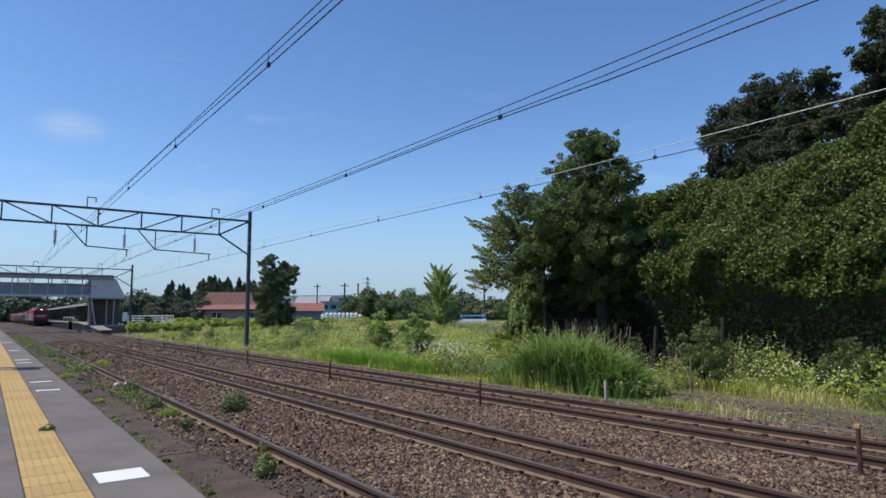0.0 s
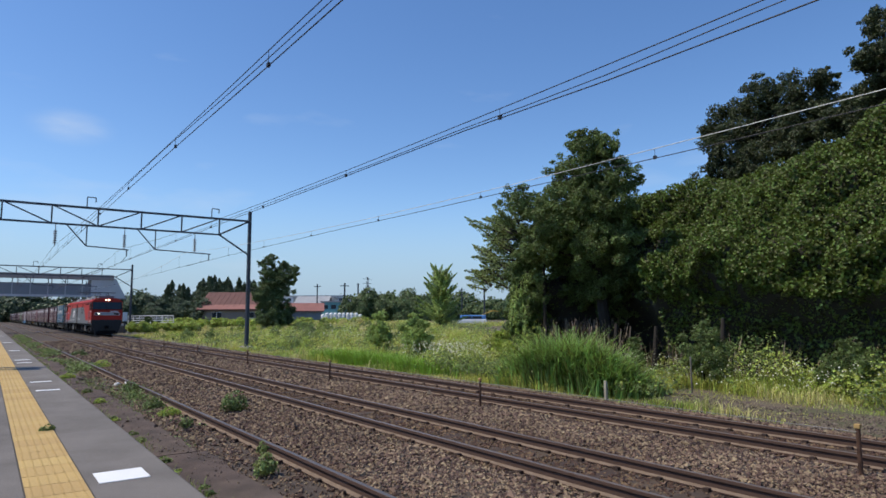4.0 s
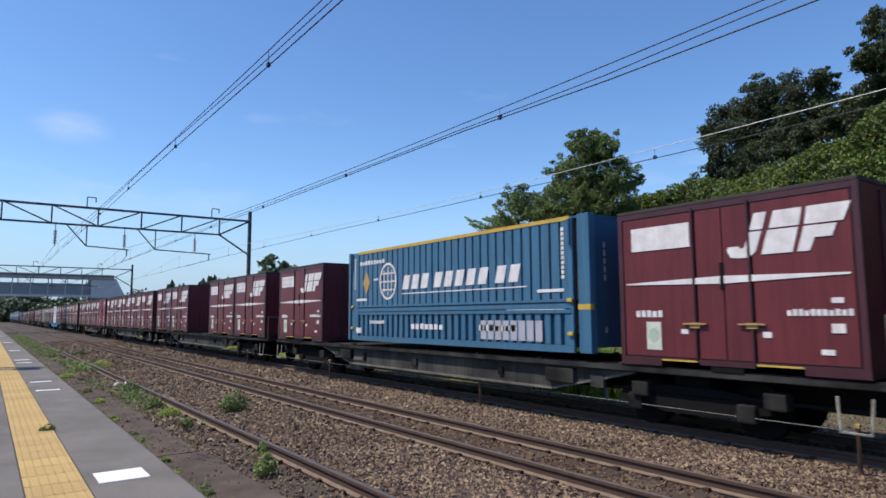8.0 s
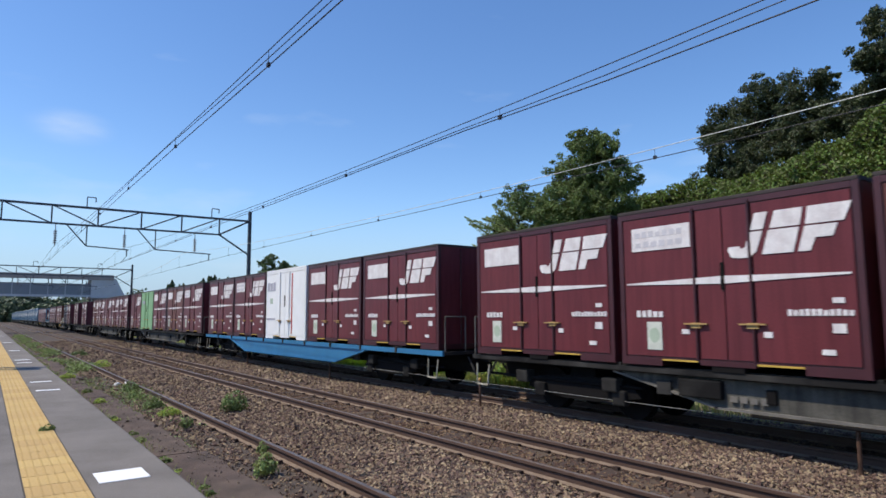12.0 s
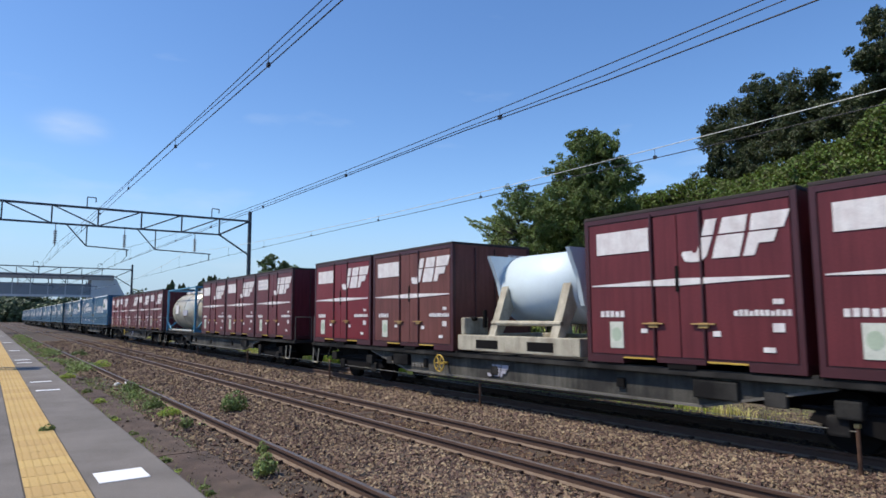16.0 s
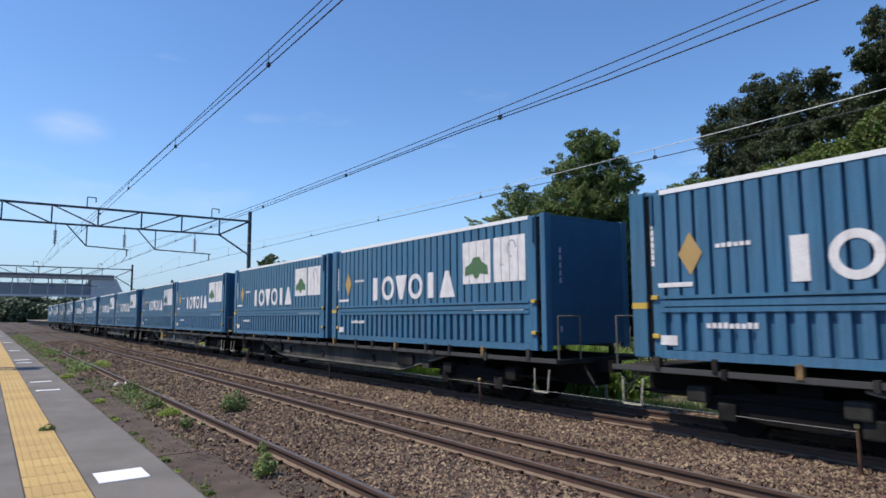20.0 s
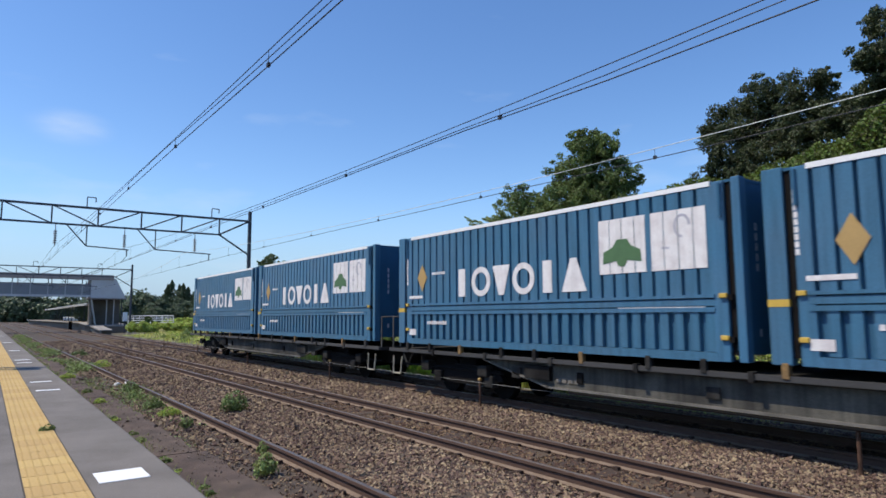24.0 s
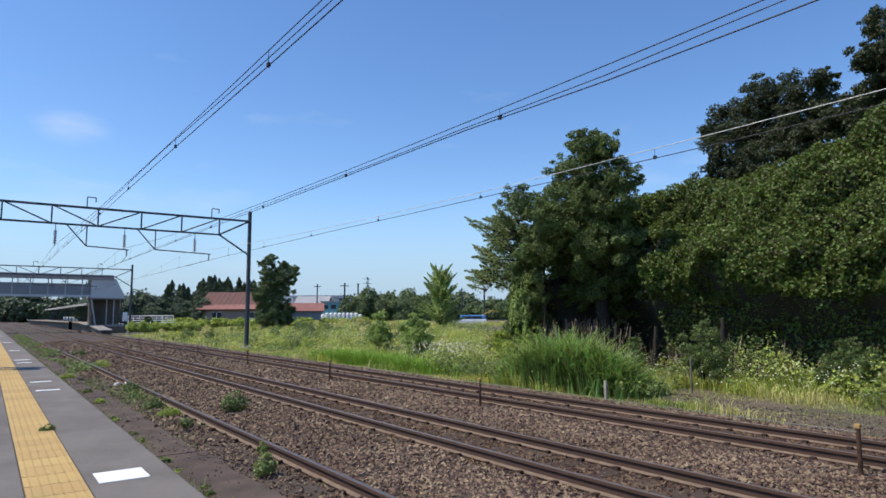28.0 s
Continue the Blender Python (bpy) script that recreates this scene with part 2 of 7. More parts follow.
def fbm(x, y, seed=0.0):
    """Cheap smooth noise in about -1..1 for arrays."""
    return (np.sin(x * 1.3 + 1.7 * np.sin(y * 0.9 + seed) + seed) + 0.6 * np.sin(y * 2.1 - 1.1 * np.sin(x * 1.7 + seed * 2) + seed * 3)
            + 0.4 * np.sin(x * 4.3 + y * 3.1 + seed) + 0.25 * np.sin(x * 8.7 - y * 7.9 + seed * 5)) / 2.0

# ---------------------------------------------------------------- ground and tracks
T1_RAIL, T2, T3 = 3.44, 6.21, 9.92        # old rail, the two running lines (centres)
GAUGE = 0.567                              # centre line to middle of rail head
GROUND_Z, BALLAST_Z = -0.34, -0.165
rng = np.random.default_rng(7)


def field_z(x, y):
    """The meadow rises gently away from the line."""
    return GROUND_Z + 0.10 * np.clip((x - 13.5) / 6, 0, 1) * fbm(x * 0.5, y * 0.4) + 1.15 * np.clip((x - 15.0) / 22.0, 0, 1) * np.clip((y - 14) / 20, 0, 1)


def build_ground():
    xs = np.concatenate([[-1800, -300, -60], np.linspace(-8, 60, 60), [90, 150, 300, 700, 2500]])
    ys = np.concatenate([[-1500, -200, -40], np.linspace(-10, 130, 90), [180, 300, 600, 1200, 3500]])
    gx, gy = np.meshgrid(xs, ys, indexing="ij")
    gz = field_z(gx, gy)
    v = np.column_stack([gx.ravel(), gy.ravel(), gz.ravel()])
    n, m = len(xs), len(ys)
    k = (np.arange(n - 1)[:, None] * m + np.arange(m - 1)[None, :]).ravel()
    f = np.stack([k, k + m, k + m + 1, k + 1], 1)
    tagged(link_mesh("ground", array_mesh("ground", v, f, M_GROUND, True), None), "rough grassy soil beside the railway", "ground", kind="structure")


build_ground()

# ballast bed: a long shallow bank under the three tracks
bm = prisms([([(1.40, GROUND_Z - 0.3), (1.40, -0.19), (2.2, -0.17), (11.55, BALLAST_Z), (12.05, -0.24), (12.7, GROUND_Z - 0.02), (12.8, GROUND_Z - 0.3)], "y", -15, 400)])
tagged(part("ballast_bed", bm, M_BALLAST), "brown-grey crushed stone bed of the tracks", "ballast", kind="structure")

RAIL_PROFILE = [(-0.060, -0.153), (0.060, -0.153), (0.060, -0.140), (0.010, -0.120), (0.009, -0.050), (0.032, -0.036), (0.032, -0.004), (0.027, 0.0), (-0.027, 0.0), (-0.032, -0.004), (-0.032, -0.036), (-0.009, -0.050), (-0.010, -0.120), (-0.060, -0.140)]


def rail_mesh(name, x, y0, y1, top):
    bm = prisms([([(x + u, w) for u, w in RAIL_PROFILE], "y", y0, y1)])
    me = bpy.data.meshes.new(name)
    bm.normal_update()
    for f in bm.faces:
        zz = f.calc_center_median().z
        # head top, lighter sunlit-coloured foot faces, and rust for the rest
        f.material_index = 1 if f.normal.z > 0.9 and zz > -0.01 else 2 if f.normal.z > 0.3 and zz < -0.115 else 0
    bm.to_mesh(me)
    bm.free()
    me.materials.append(M_RAIL)
    me.materials.append(top)
    me.materials.append(M_RAILFOOT)
    return me


def sleeper_proto():
    bm = bmesh.new()
    prism(bm, [(-0.13, -0.34), (0.13, -0.34), (0.115, -0.158), (-0.115, -0.158)], "x", -1.0, 1.0)
    me = bpy.data.meshes.new("sleeper")
    bm.to_mesh(me)
    bm.free()
    me.materials.append(M_SLEEPER)
    clip = boxes(*[(sx * GAUGE + o, sx * GAUGE + o + 0.062, -0.035, 0.035, -0.16, -0.118) for sx in (-1, 1) for o in (-0.125, 0.06)])
    mc = bpy.data.meshes.new("rail_clips")
    clip.to_mesh(mc)
    clip.free()
    mc.materials.append(M_CLIP)
    return me, mc


SLEEPER, CLIPS = sleeper_proto()


def build_track(name, xc, rails, top, label, clips=True):
    t = empty(name, pose(xc, 0, 0))
    tagged(t, label, "railway track", kind="structure")
    for i, dx in enumerate(rails):
        link_mesh("rail", rail_mesh("rail", dx, -15, 400, top), None, t)
    r = random.Random(4)
    for i in range(110):
        y = -2.0 + i * 0.62
        for nm, me in (("sleeper", SLEEPER), ("rail_clips", CLIPS)):
            if nm == "rail_clips" and (not clips or y > 50):
                continue
            o = new(nm, me)
            o.parent = t
            o.matrix_basis = pose(0, y + r.uniform(-0.02, 0.02), r.uniform(-0.006, 0.004), 0, 0, r.uniform(-0.6, 0.6))
    return t


build_track("track_middle", T2, (-GAUGE, GAUGE), M_RAILTOP, "steel railway track with rusty rails on dark stained sleepers")
build_track("track_far", T3, (-GAUGE, GAUGE), M_RAILTOP, "steel railway track beside the grass field")
t_old = empty("track_old", pose(T1_RAIL, 0, 0))
tagged(t_old, "old dull rail half buried beside the platform", "railway track", kind="structure")
link_mesh("rail", rail_mesh("rail", 0, -15, 400, M_OLDTOP), None, t_old)
for i in range(60):
    o = new("rail_clips", CLIPS)
    o.parent = t_old
    o.matrix_basis = pose(-GAUGE, 1.0 + i * 0.62, 0)


def stones():
    """Loose crushed stone on the ballast bed; rust-stained between the running rails."""
    # five-cornered chips
    oct_v = np.array([(1, 0, 0), (-0.5, 0.87, 0), (-0.5, -0.87, 0), (0, 0, 1), (0, 0, -1)], float)
    oct_f = np.array([(0, 1, 3), (1, 2, 3), (2, 0, 3), (1, 0, 4), (2, 1, 4), (0, 2, 4)])
    bands = [(2.0, 12.75, -1.5, 2.0, 300, 0.0245), (2.0, 12.75, 2.0, 9.0, 760, 0.0245), (2.0, 12.75, 9.0, 17.0, 620, 0.0265), (2.4, 12.2, 17.0, 30.0, 230, 0.034), (2.4, 12.2, 30.0, 62.0, 66, 0.050)]
    heaps = {False: [[], [], 0], True: [[], [], 0]}
    for x0, x1, y0, y1, dens, size in bands:
        n = int((x1 - x0) * (y1 - y0) * dens)
        px, py = rng.uniform(x0, x1, n), rng.uniform(y0, y1, n)
        keep = np.ones(n, bool)
        for c in (T2, T3):
            for sgn in (-1, 1):
                keep &= np.abs(px - c - sgn * GAUGE) > 0.075
            inner = np.abs(px - c) < 0.5
            keep &= ~(inner & (np.abs((py + 2.0) / 0.62 - np.round((py + 2.0) / 0.62)) < 0.17) & (rng.uniform(0, 1, n) < 0.45))
        keep &= np.abs(px - T1_RAIL) > 0.075
        keep &= (px > 2.75) | (rng.uniform(0, 1, n) < np.clip((px - 1.9) / 0.9, 0, 1) ** 1.5)
        keep &= (px > 3.3) | (rng.uniform(0, 1, n) < 0.45 + 0.4 * fbm(px * 1.5, py * 0.6, 3.0))
        px, py = px[keep], py[keep]
        n = len(px)
        s = size * rng.lognormal(0, 0.33, n)
        pz = np.where(px > 11.6, -0.165 - (px - 11.6) * 0.17, -0.165) + 0.25 * s + 0.012 * fbm(px * 2, py * 2)
        for c in (T2, T3):
            pz = np.where(np.abs(px - c) < 0.52, pz - 0.006, pz)
        a, b2, c2 = rng.uniform(0, 6.28, (3, n))
        ca, sa, cb, sb = np.cos(a), np.sin(a), np.cos(b2), np.sin(b2)
        R = np.stack([np.stack([ca, -sa * cb, sa * sb], 1), np.stack([sa, ca * cb, -ca * sb], 1), np.stack([0 * a, sb, cb], 1)], 1)
        loc = oct_v[None] * rng.uniform(0.55, 1.25, (n, 5, 1)) * np.stack([s * 1.15, s * 0.9, s * 0.75], 1)[:, None, :]
        v = np.einsum("nij,nkj->nki", R, loc) + np.stack([px, py, pz], 1)[:, None, :]
        crib = np.minimum(np.abs(px - T2), np.abs(px - T3)) < 0.72 + 0.12 * fbm(px * 3, py * 1.5, 2.0)
        for key, hp in heaps.items():
            q = v[crib == key]
            hp[0].append(q.reshape(-1, 3))
            hp[1].append((np.arange(len(q))[:, None, None] * 5 + oct_f[None] + hp[2]).reshape(-1, 3))
            hp[2] += len(q) * 5
    for key, m2, lb in ((False, M_STONE, "loose brown and grey crushed stones beside the rails"), (True, M_STONE_R, "rust-stained crushed stones between the running rails")):
        me = array_mesh("ballast_stones", np.concatenate(heaps[key][0]), np.concatenate(heaps[key][1]), m2)
        tagged(link_mesh("ballast_stones", me, None), lb, "ballast", kind="stuff")
    # grit and crumbs scattered over the old slabs and the trodden path
    n = 15000
    on = rng.uniform(0, 1, n) < 0.6
    y = np.where(on, 3.0 + 22 * rng.uniform(0, 1, n) ** 1.3, rng.uniform(2.0, 11.0, n))
    x = np.where(on, 1.5 + 1.15 * rng.uniform(0, 1, n) ** 0.6, 12.6 + 2.9 * rng.uniform(0, 1, n) ** 1.4)
    keep = rng.uniform(0, 1, n) < np.clip(0.25 + 0.7 * fbm(x * 2.2, y * 1.1, 5.0), 0.03, 1)
    keep |= x > 12
    x, y = x[keep], y[keep]
    n = len(x)
    sz = np.where(x > 12, 0.017, 0.009) * rng.lognormal(0, 0.45, n)
    a = rng.uniform(0, 6.28, n)
    ca, sa = np.cos(a), np.sin(a)
    loc = oct_v[None] * rng.uniform(0.6, 1.2, (n, 5, 1)) * sz[:, None, None]
    v = np.stack([loc[:, :, 0] * ca[:, None] - loc[:, :, 1] * sa[:, None], loc[:, :, 0] * sa[:, None] + loc[:, :, 1] * ca[:, None], loc[:, :, 2] * 0.7], 2) + np.stack([x, y, np.where(x > 12, field_z(x, y) + 0.006, -0.008)], 1)[:, None, :]
    me = array_mesh("grit", v.reshape(-1, 3), (np.arange(n)[:, None, None] * 5 + oct_f[None]).reshape(-1, 3), M_GRIT)
    tagged(link_mesh("grit", me, None), "fine grit and crumbs on old slabs and bare path", "grit", kind="stuff")


stones()

# ---------------------------------------------------------------- platform on the near side
PZ = 0.42


def build_platform():
    p = empty("platform_near")
    tagged(p, "grey asphalt station platform with yellow tactile strip", "platform", kind="structure")
    part("platform_body", prisms([([(-9, GROUND_Z - 0.3), (1.41, GROUND_Z - 0.3), (1.41, PZ - 0.12), (1.50, PZ - 0.10), (1.50, PZ - 0.02), (1.47, PZ), (-9, PZ)], "y", -12, 170)]), M_ASPHALT, p)
    # tactile tiles, 0.4 m, with raised studs
    bm = boxes((0, 0.43, 0, 0.389, PZ - 0.01, PZ + 0.006))
    for i in range(6):
        for j in range(6):
            bmesh.ops.create_cone(bm, cap_ends=True, segments=6, radius1=0.017, radius2=0.010, depth=0.004,
                                  matrix=Matrix.Translation((0.04 + i * 0.07, 0.035 + j * 0.065, PZ + 0.008)))
    me = bpy.data.meshes.new("tactile_tile")
    bm.to_mesh(me)
    bm.free()
    me.materials.append(M_TACTILE)
    far = bpy.data.meshes.new("tactile_tile_far")
    bm = boxes((0, 0.43, 0, 0.389, PZ - 0.01, PZ + 0.006))
    bm.to_mesh(far)
    bm.free()
    far.materials.append(M_TACTILE)
    for i in range(-14, 276):
        o = new("tactile_tile", me if 0 < i < 70 else far)
        o.parent = p
        o.location = (0.335, 2.0 + i * 0.4, 0)
    for x in (0.322, 0.767):
        part("seal_line", boxes((x, x + 0.011, -3.6, 112, PZ - 0.01, PZ + 0.003)), M_SEAL, p, "dark seal beside the tactile strip")
    # white marker squares
    for y, w in ((6.38, 0.42), (14.6, 0.16), (16.6, 0.16), (23.9, 0.22), (25.5, 0.26), (33.0, 0.3), (44.0, 0.3), (60.0, 0.3)):
        part("white_marker", boxes((0.86, 1.26, y - w / 2, y + w / 2, PZ, PZ + 0.006)), M_WHITE, p, "white painted marker on the platform")
    # old slabs at track level in front of the platform wall
    r = random.Random(2)
    y = -3.6
    while y < 34:
        ln = r.uniform(1.75, 1.95)
        w = 2.50 + r.uniform(-0.12, 0.08)
        o = part("concrete_slab", prisms([([(1.42, y), (w, y + r.uniform(-0.01, 0.01)), (w + r.uniform(-0.07, 0.03), y + ln * 0.3), (w + r.uniform(-0.05, 0.05), y + ln * 0.55), (w + r.uniform(-0.08, 0.04), y + ln * 0.8), (w, y + ln - 0.012), (1.42, y + ln - 0.012)], "z", -0.30, -0.02 + r.uniform(-0.008, 0.006))]), M_SLAB, p)
        y += ln


build_platform()

# ---------------------------------------------------------------- overhead line
GANTRY_Y = ((41.5, 0.0), (93.0, 1.6), (141.0, 1.6))
GZ0, GZ1 = 7.15, 8.2


def build_gantry(y, out):
    """A gantry; its far pole stands out by that much more."""
    g = empty("catenary_gantry", pose(0, y, 0))
    tagged(g, "dark steel lattice gantry spanning the tracks", "gantry", group="gantries over the line")
    for px, nm in ((14.0 + out, "pole"), (-4.5, "pole")):
        part(nm, rod(bmesh.new(), (px, 0, GROUND_Z - 0.3), (px, 0, 8.85), 0.15, 0.12, 12), M_STEEL, g)
    part("concrete_foot", boxes((13.65 + out, 14.35 + out, -0.35, 0.35, GROUND_Z - 0.3, -0.1), bevel=0.03), M_CONC, g)
    part("top_chord", boxes((-4.5, 14.05 + out, -0.06, 0.06, GZ1 - 0.07, GZ1 + 0.05)), M_STEEL, g)
    part("bottom_chord", boxes((-2.6, 12.0 + out, -0.05, 0.05, GZ0 - 0.05, GZ0 + 0.05)), M_STEEL, g)
    xs = [12.0 - i * 2.33 for i in range(7)]
    for i, x in enumerate(xs):
        part("lattice_post", boxes((x - 0.04, x + 0.04, -0.04, 0.04, GZ0, GZ1)), M_STEEL, g)
        if i < 6:
            a, b = ((x, 0, GZ0), (x - 2.33, 0, GZ1)) if x < 5.5 else ((x - 2.33, 0, GZ0), (x, 0, GZ1))
            part("lattice_diagonal", rod(bmesh.new(), a, b, 0.04), M_STEEL, g)
    for a, b in (((12.0 + out, 0, GZ0), (14.0 + out, 0, 5.9)), ((12.0 + out, 0, GZ0), (14.0 + out, 0, GZ1)), ((-2.6, 0, GZ0), (-4.5, 0, 5.9))):
        part("knee_brace", rod(bmesh.new(), a, b, 0.055), M_STEEL, g)
    # arms that hold the wires over each track
    for c, zc, end, ins in ((2.9, 5.05, 0, 2.9), (T2, 4.85, 6.7, 6.45), (T3, 4.8, 11.5, 10.5)):
        if end:
            part("drop_arm", rods([((c - 1.75, 0, GZ0), (c - 1.75, 0, 5.95)), ((c - 2.8, 0, GZ0), (c - 1.75, 0, 5.95)), ((c - 1.75, 0, 5.95), (end, 0, 5.84)),
                                     ((end - 0.1, 0, 5.86), (end - 0.1, 0, 5.45))], 0.035), M_STEEL, g)
            part("registration_arm", rods([((end - 0.1, 0, 5.47), (c + 0.1, 0, zc + 0.2))], 0.013), M_STEEL, g)
        bm = bmesh.new()
        rod(bm, (ins, 0, 5.86), (ins, 0, 7.15), 0.02)
        for k in range(6):
            bmesh.ops.create_cone(bm, cap_ends=True, segments=10, radius1=0.11, radius2=0.06, depth=0.07, matrix=Matrix.Translation((ins, 0, 6.05 + k * 0.13)))
        part("insulator", bm, M_INS, g)
    for x in (4.4, 11.5):
        part("wire_hook", rods([((x, 0, GZ1), (x, 0, GZ1 + 0.62)), ((x, 0, GZ1 + 0.62), (x + 0.45, 0, GZ1 + 0.62)), ((x + 0.45, 0, GZ1 + 0.62), (x + 0.45, 0, GZ1 + 0.35))], 0.03), M_STEEL, g)
    return g


for y, out in GANTRY_Y:
    build_gantry(y, out)


def wire(name, pts, r, parent, m=None):
    cu = bpy.data.curves.new(name, "CURVE")
    cu.dimensions = "3D"
    cu.bevel_depth, cu.bevel_resolution = r, 1
    sp = cu.splines.new("POLY")
    sp.points.add(len(pts) - 1)
    for q, p in zip(sp.points, pts):
        q.co = (*p, 1)
    cu.materials.append(m or M_WIRE)
    o = new(name, cu)
    o.parent = parent
    return o


SPANS = [(-16.0, 41.5), (41.5, 93.0), (93.0, 141.0), (141.0, 180.0)]


def sag(y, mid, z_mid, z_end):
    """Height of a hanging wire: its first span has its own lowest point, those beyond are alike."""
    if y <= 41.5:
        return z_mid + (z_end - z_mid) * ((y - mid) / (41.5 - mid)) ** 2
    for a, b in SPANS[1:]:
        if a <= y <= b:
            return z_mid + (z_end - z_mid) * (2 * (y - (a + b) / 2) / (b - a)) ** 2
    return z_end


def build_catenary(c, contact, upper, second, first_drop, label, m=None):
    """One track's overhead line: contact wire through (y, z) points, upper wire (mid, lowest, ends), an optional wire between."""
    g = empty("overhead_line", pose(c, 0, 0))
    tagged(g, label, "overhead wire", group="overhead lines")
    ys = [-16 + i * 1.5 for i in range(131)]
    cy, cz = zip(*contact)
    wire("contact_wire", [(0, y, float(np.interp(y, cy, cz))) for y in ys], 0.0082, g)
    wire("messenger_wire", [(0, y, sag(y, *upper)) for y in ys], 0.007, g, m)
    if second:
        wire("feeder_wire", [(-0.02, y, float(np.interp(y, cy, cz)) + float(np.interp(y, *second))) for y in ys], 0.0065, g)
    for i in range(16):
        y = first_drop + i * 5.12
        z = float(np.interp(y, cy, cz))
        part("dropper", rods([((0, y, z - 0.02), (0, y, sag(y, *upper) + 0.005))], 0.004, 6), M_WIRE, g)
        part("wire_clamp", boxes((-0.02, 0.02, y - 0.03, y + 0.03, z - 0.015, z + 0.045)), M_WIRE, g)


build_catenary(2.86, [(-16, 5.14), (8, 5.15), (13, 5.19), (41.5, 5.24), (180, 5.24)], (8.0, 5.365, 5.85), ([-16, 6, 10, 14, 24, 41.5, 180], [0.06, 0.08, 0.09, 0.15, 0.12, 0.1, 0.1]), 2.79,
               "overhead contact and messenger wires above the platform track")
build_catenary(T2, [(-16, 4.78), (5, 4.78), (8, 4.85), (13, 4.88), (18.5, 4.92), (41.5, 5.0), (180, 5.0)], (7.5, 4.98, 5.85), ([-16, 3, 5.7, 7, 10, 19, 41.5, 180], [0.22, 0.12, 0.05, 0.04, 0.025, 0.06, 0.05, 0.05]), 1.96,
               "overhead contact and messenger wires above the middle track")
build_catenary(T3, [(-16, 4.70), (6, 4.71), (15, 4.80), (20, 4.87), (30, 4.94), (41.5, 5.0), (180, 5.0)], (8.0, 4.90, 5.85), None, 1.85,
               "overhead contact and messenger wires above the far track", M_ALU)

# low posts with a line between the tracks
POST_Y = [3.49, 10.94, 18.44, 26.2, 33.8, 41.4, 49.0]
for y in POST_Y:
    o = tagged(empty("cable_post", pose(8.9, y, 0)), "thin rusty steel post carrying a low line between tracks", "post", group="posts between the tracks")
    part("post_shaft", rod(bmesh.new(), (0, 0, -0.3), (0, 0, 0.42), 0.028, seg=10), M_POST, o)
    part("post_cap", boxes((-0.035, 0.035, -0.035, 0.035, 0.40, 0.455), bevel=0.01), M_OCHRE, o)
low = tagged(empty("low_cable"), "thin grey line strung along the low posts", "cable")
wire("cable_run", [(8.87, 3.49 + 0.0, 0.36)] + [(8.87, y, 0.36) for y in POST_Y[1:]], 0.0045, low, M_LINE)

# ---------------------------------------------------------------- the train
M_MAROON = mat("maroon_paint", (0.135, 0.030, 0.036), 0.33, vary=0.45, scale=0.9, bump=0.08, col2=(0.092, 0.026, 0.034), per_object=0.05, streak=0.20)
M_MAROON_B = mat("brown_maroon_paint", (0.160, 0.060, 0.052), 0.42, vary=0.6, scale=0.9, bump=0.08, col2=(0.095, 0.040, 0.036), per_object=0.05, streak=0.22)
M_MAROON_R = mat("fresh_maroon_paint", (0.170, 0.018, 0.026), 0.30, vary=0.4, scale=0.9, bump=0.08, col2=(0.115, 0.018, 0.026), per_object=0.05, streak=0.12)
M_MAROON_D = mat("maroon_frame", (0.062, 0.015, 0.019), 0.4, vary=0.5, scale=2.5, bump=0.1)
M_REDBOX = mat("crimson_paint", (0.19, 0.022, 0.040), 0.35, vary=0.3, scale=1.1, bump=0.08)
M_ROOF = mat("grimy_roof", (0.045, 0.035, 0.035), 0.9, vary=0.5, scale=2)
M_MARK = mat("worn_white_marking", (0.74, 0.71, 0.70), 0.6, vary=0.45, scale=5, bump=0.05, col2=(0.50, 0.42, 0.42), streak=0.10)
M_PALE = mat("pale_sticker", (0.60, 0.62, 0.54), 0.6, vary=0.3, scale=8)
M_STICK = mat("sticker_green", (0.42, 0.50, 0.38), 0.6, vary=0.3, scale=8)
M_TEXT = mat("faded_print", (0.40, 0.39, 0.45), 0.7)
M_FAINT = mat("faint_print", (0.56, 0.54, 0.57), 0.7)
M_YEL = mat("yellow_paint", (0.55, 0.36, 0.06), 0.6, vary=0.4, scale=6)
M_BLUEBOX = mat("blue_container_paint", (0.052, 0.147, 0.246), 0.30, vary=0.5, scale=0.8, bump=0.06, col2=(0.080, 0.138, 0.208), per_object=0.06, streak=0.20)
M_BLUE_D = mat("blue_container_frame", (0.032, 0.105, 0.19), 0.5, vary=0.3, scale=2)
# wagon grime, its colour lowered further to deepen the shade below the containers
M_WAGON = mat("shade_dark_wagon_grime", (0.017, 0.016, 0.016), 0.85, 0.1, vary=0.6, scale=1.6, bump=0.3, col2=(0.085, 0.08, 0.074))
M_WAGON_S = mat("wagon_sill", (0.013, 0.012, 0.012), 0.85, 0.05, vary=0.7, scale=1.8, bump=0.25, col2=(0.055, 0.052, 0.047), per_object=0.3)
M_WAGON_G = mat("wagon_grey_sill", (0.060, 0.058, 0.060), 0.8, 0.05, vary=0.7, scale=1.4, bump=0.2, col2=(0.045, 0.043, 0.042), per_object=0.2)
M_WAGON_L = mat("wagon_worn_edge", (0.17, 0.155, 0.135), 0.75, 0.1, vary=0.7, scale=2.0, bump=0.2, col2=(0.04, 0.038, 0.036))
M_WAGON_D = mat("wagon_belly", (0.022, 0.020, 0.018), 0.9, 0.0, vary=1.0, scale=1.5, bump=0.3, col2=(0.085, 0.078, 0.066), per_object=0.4, streak=0.45)
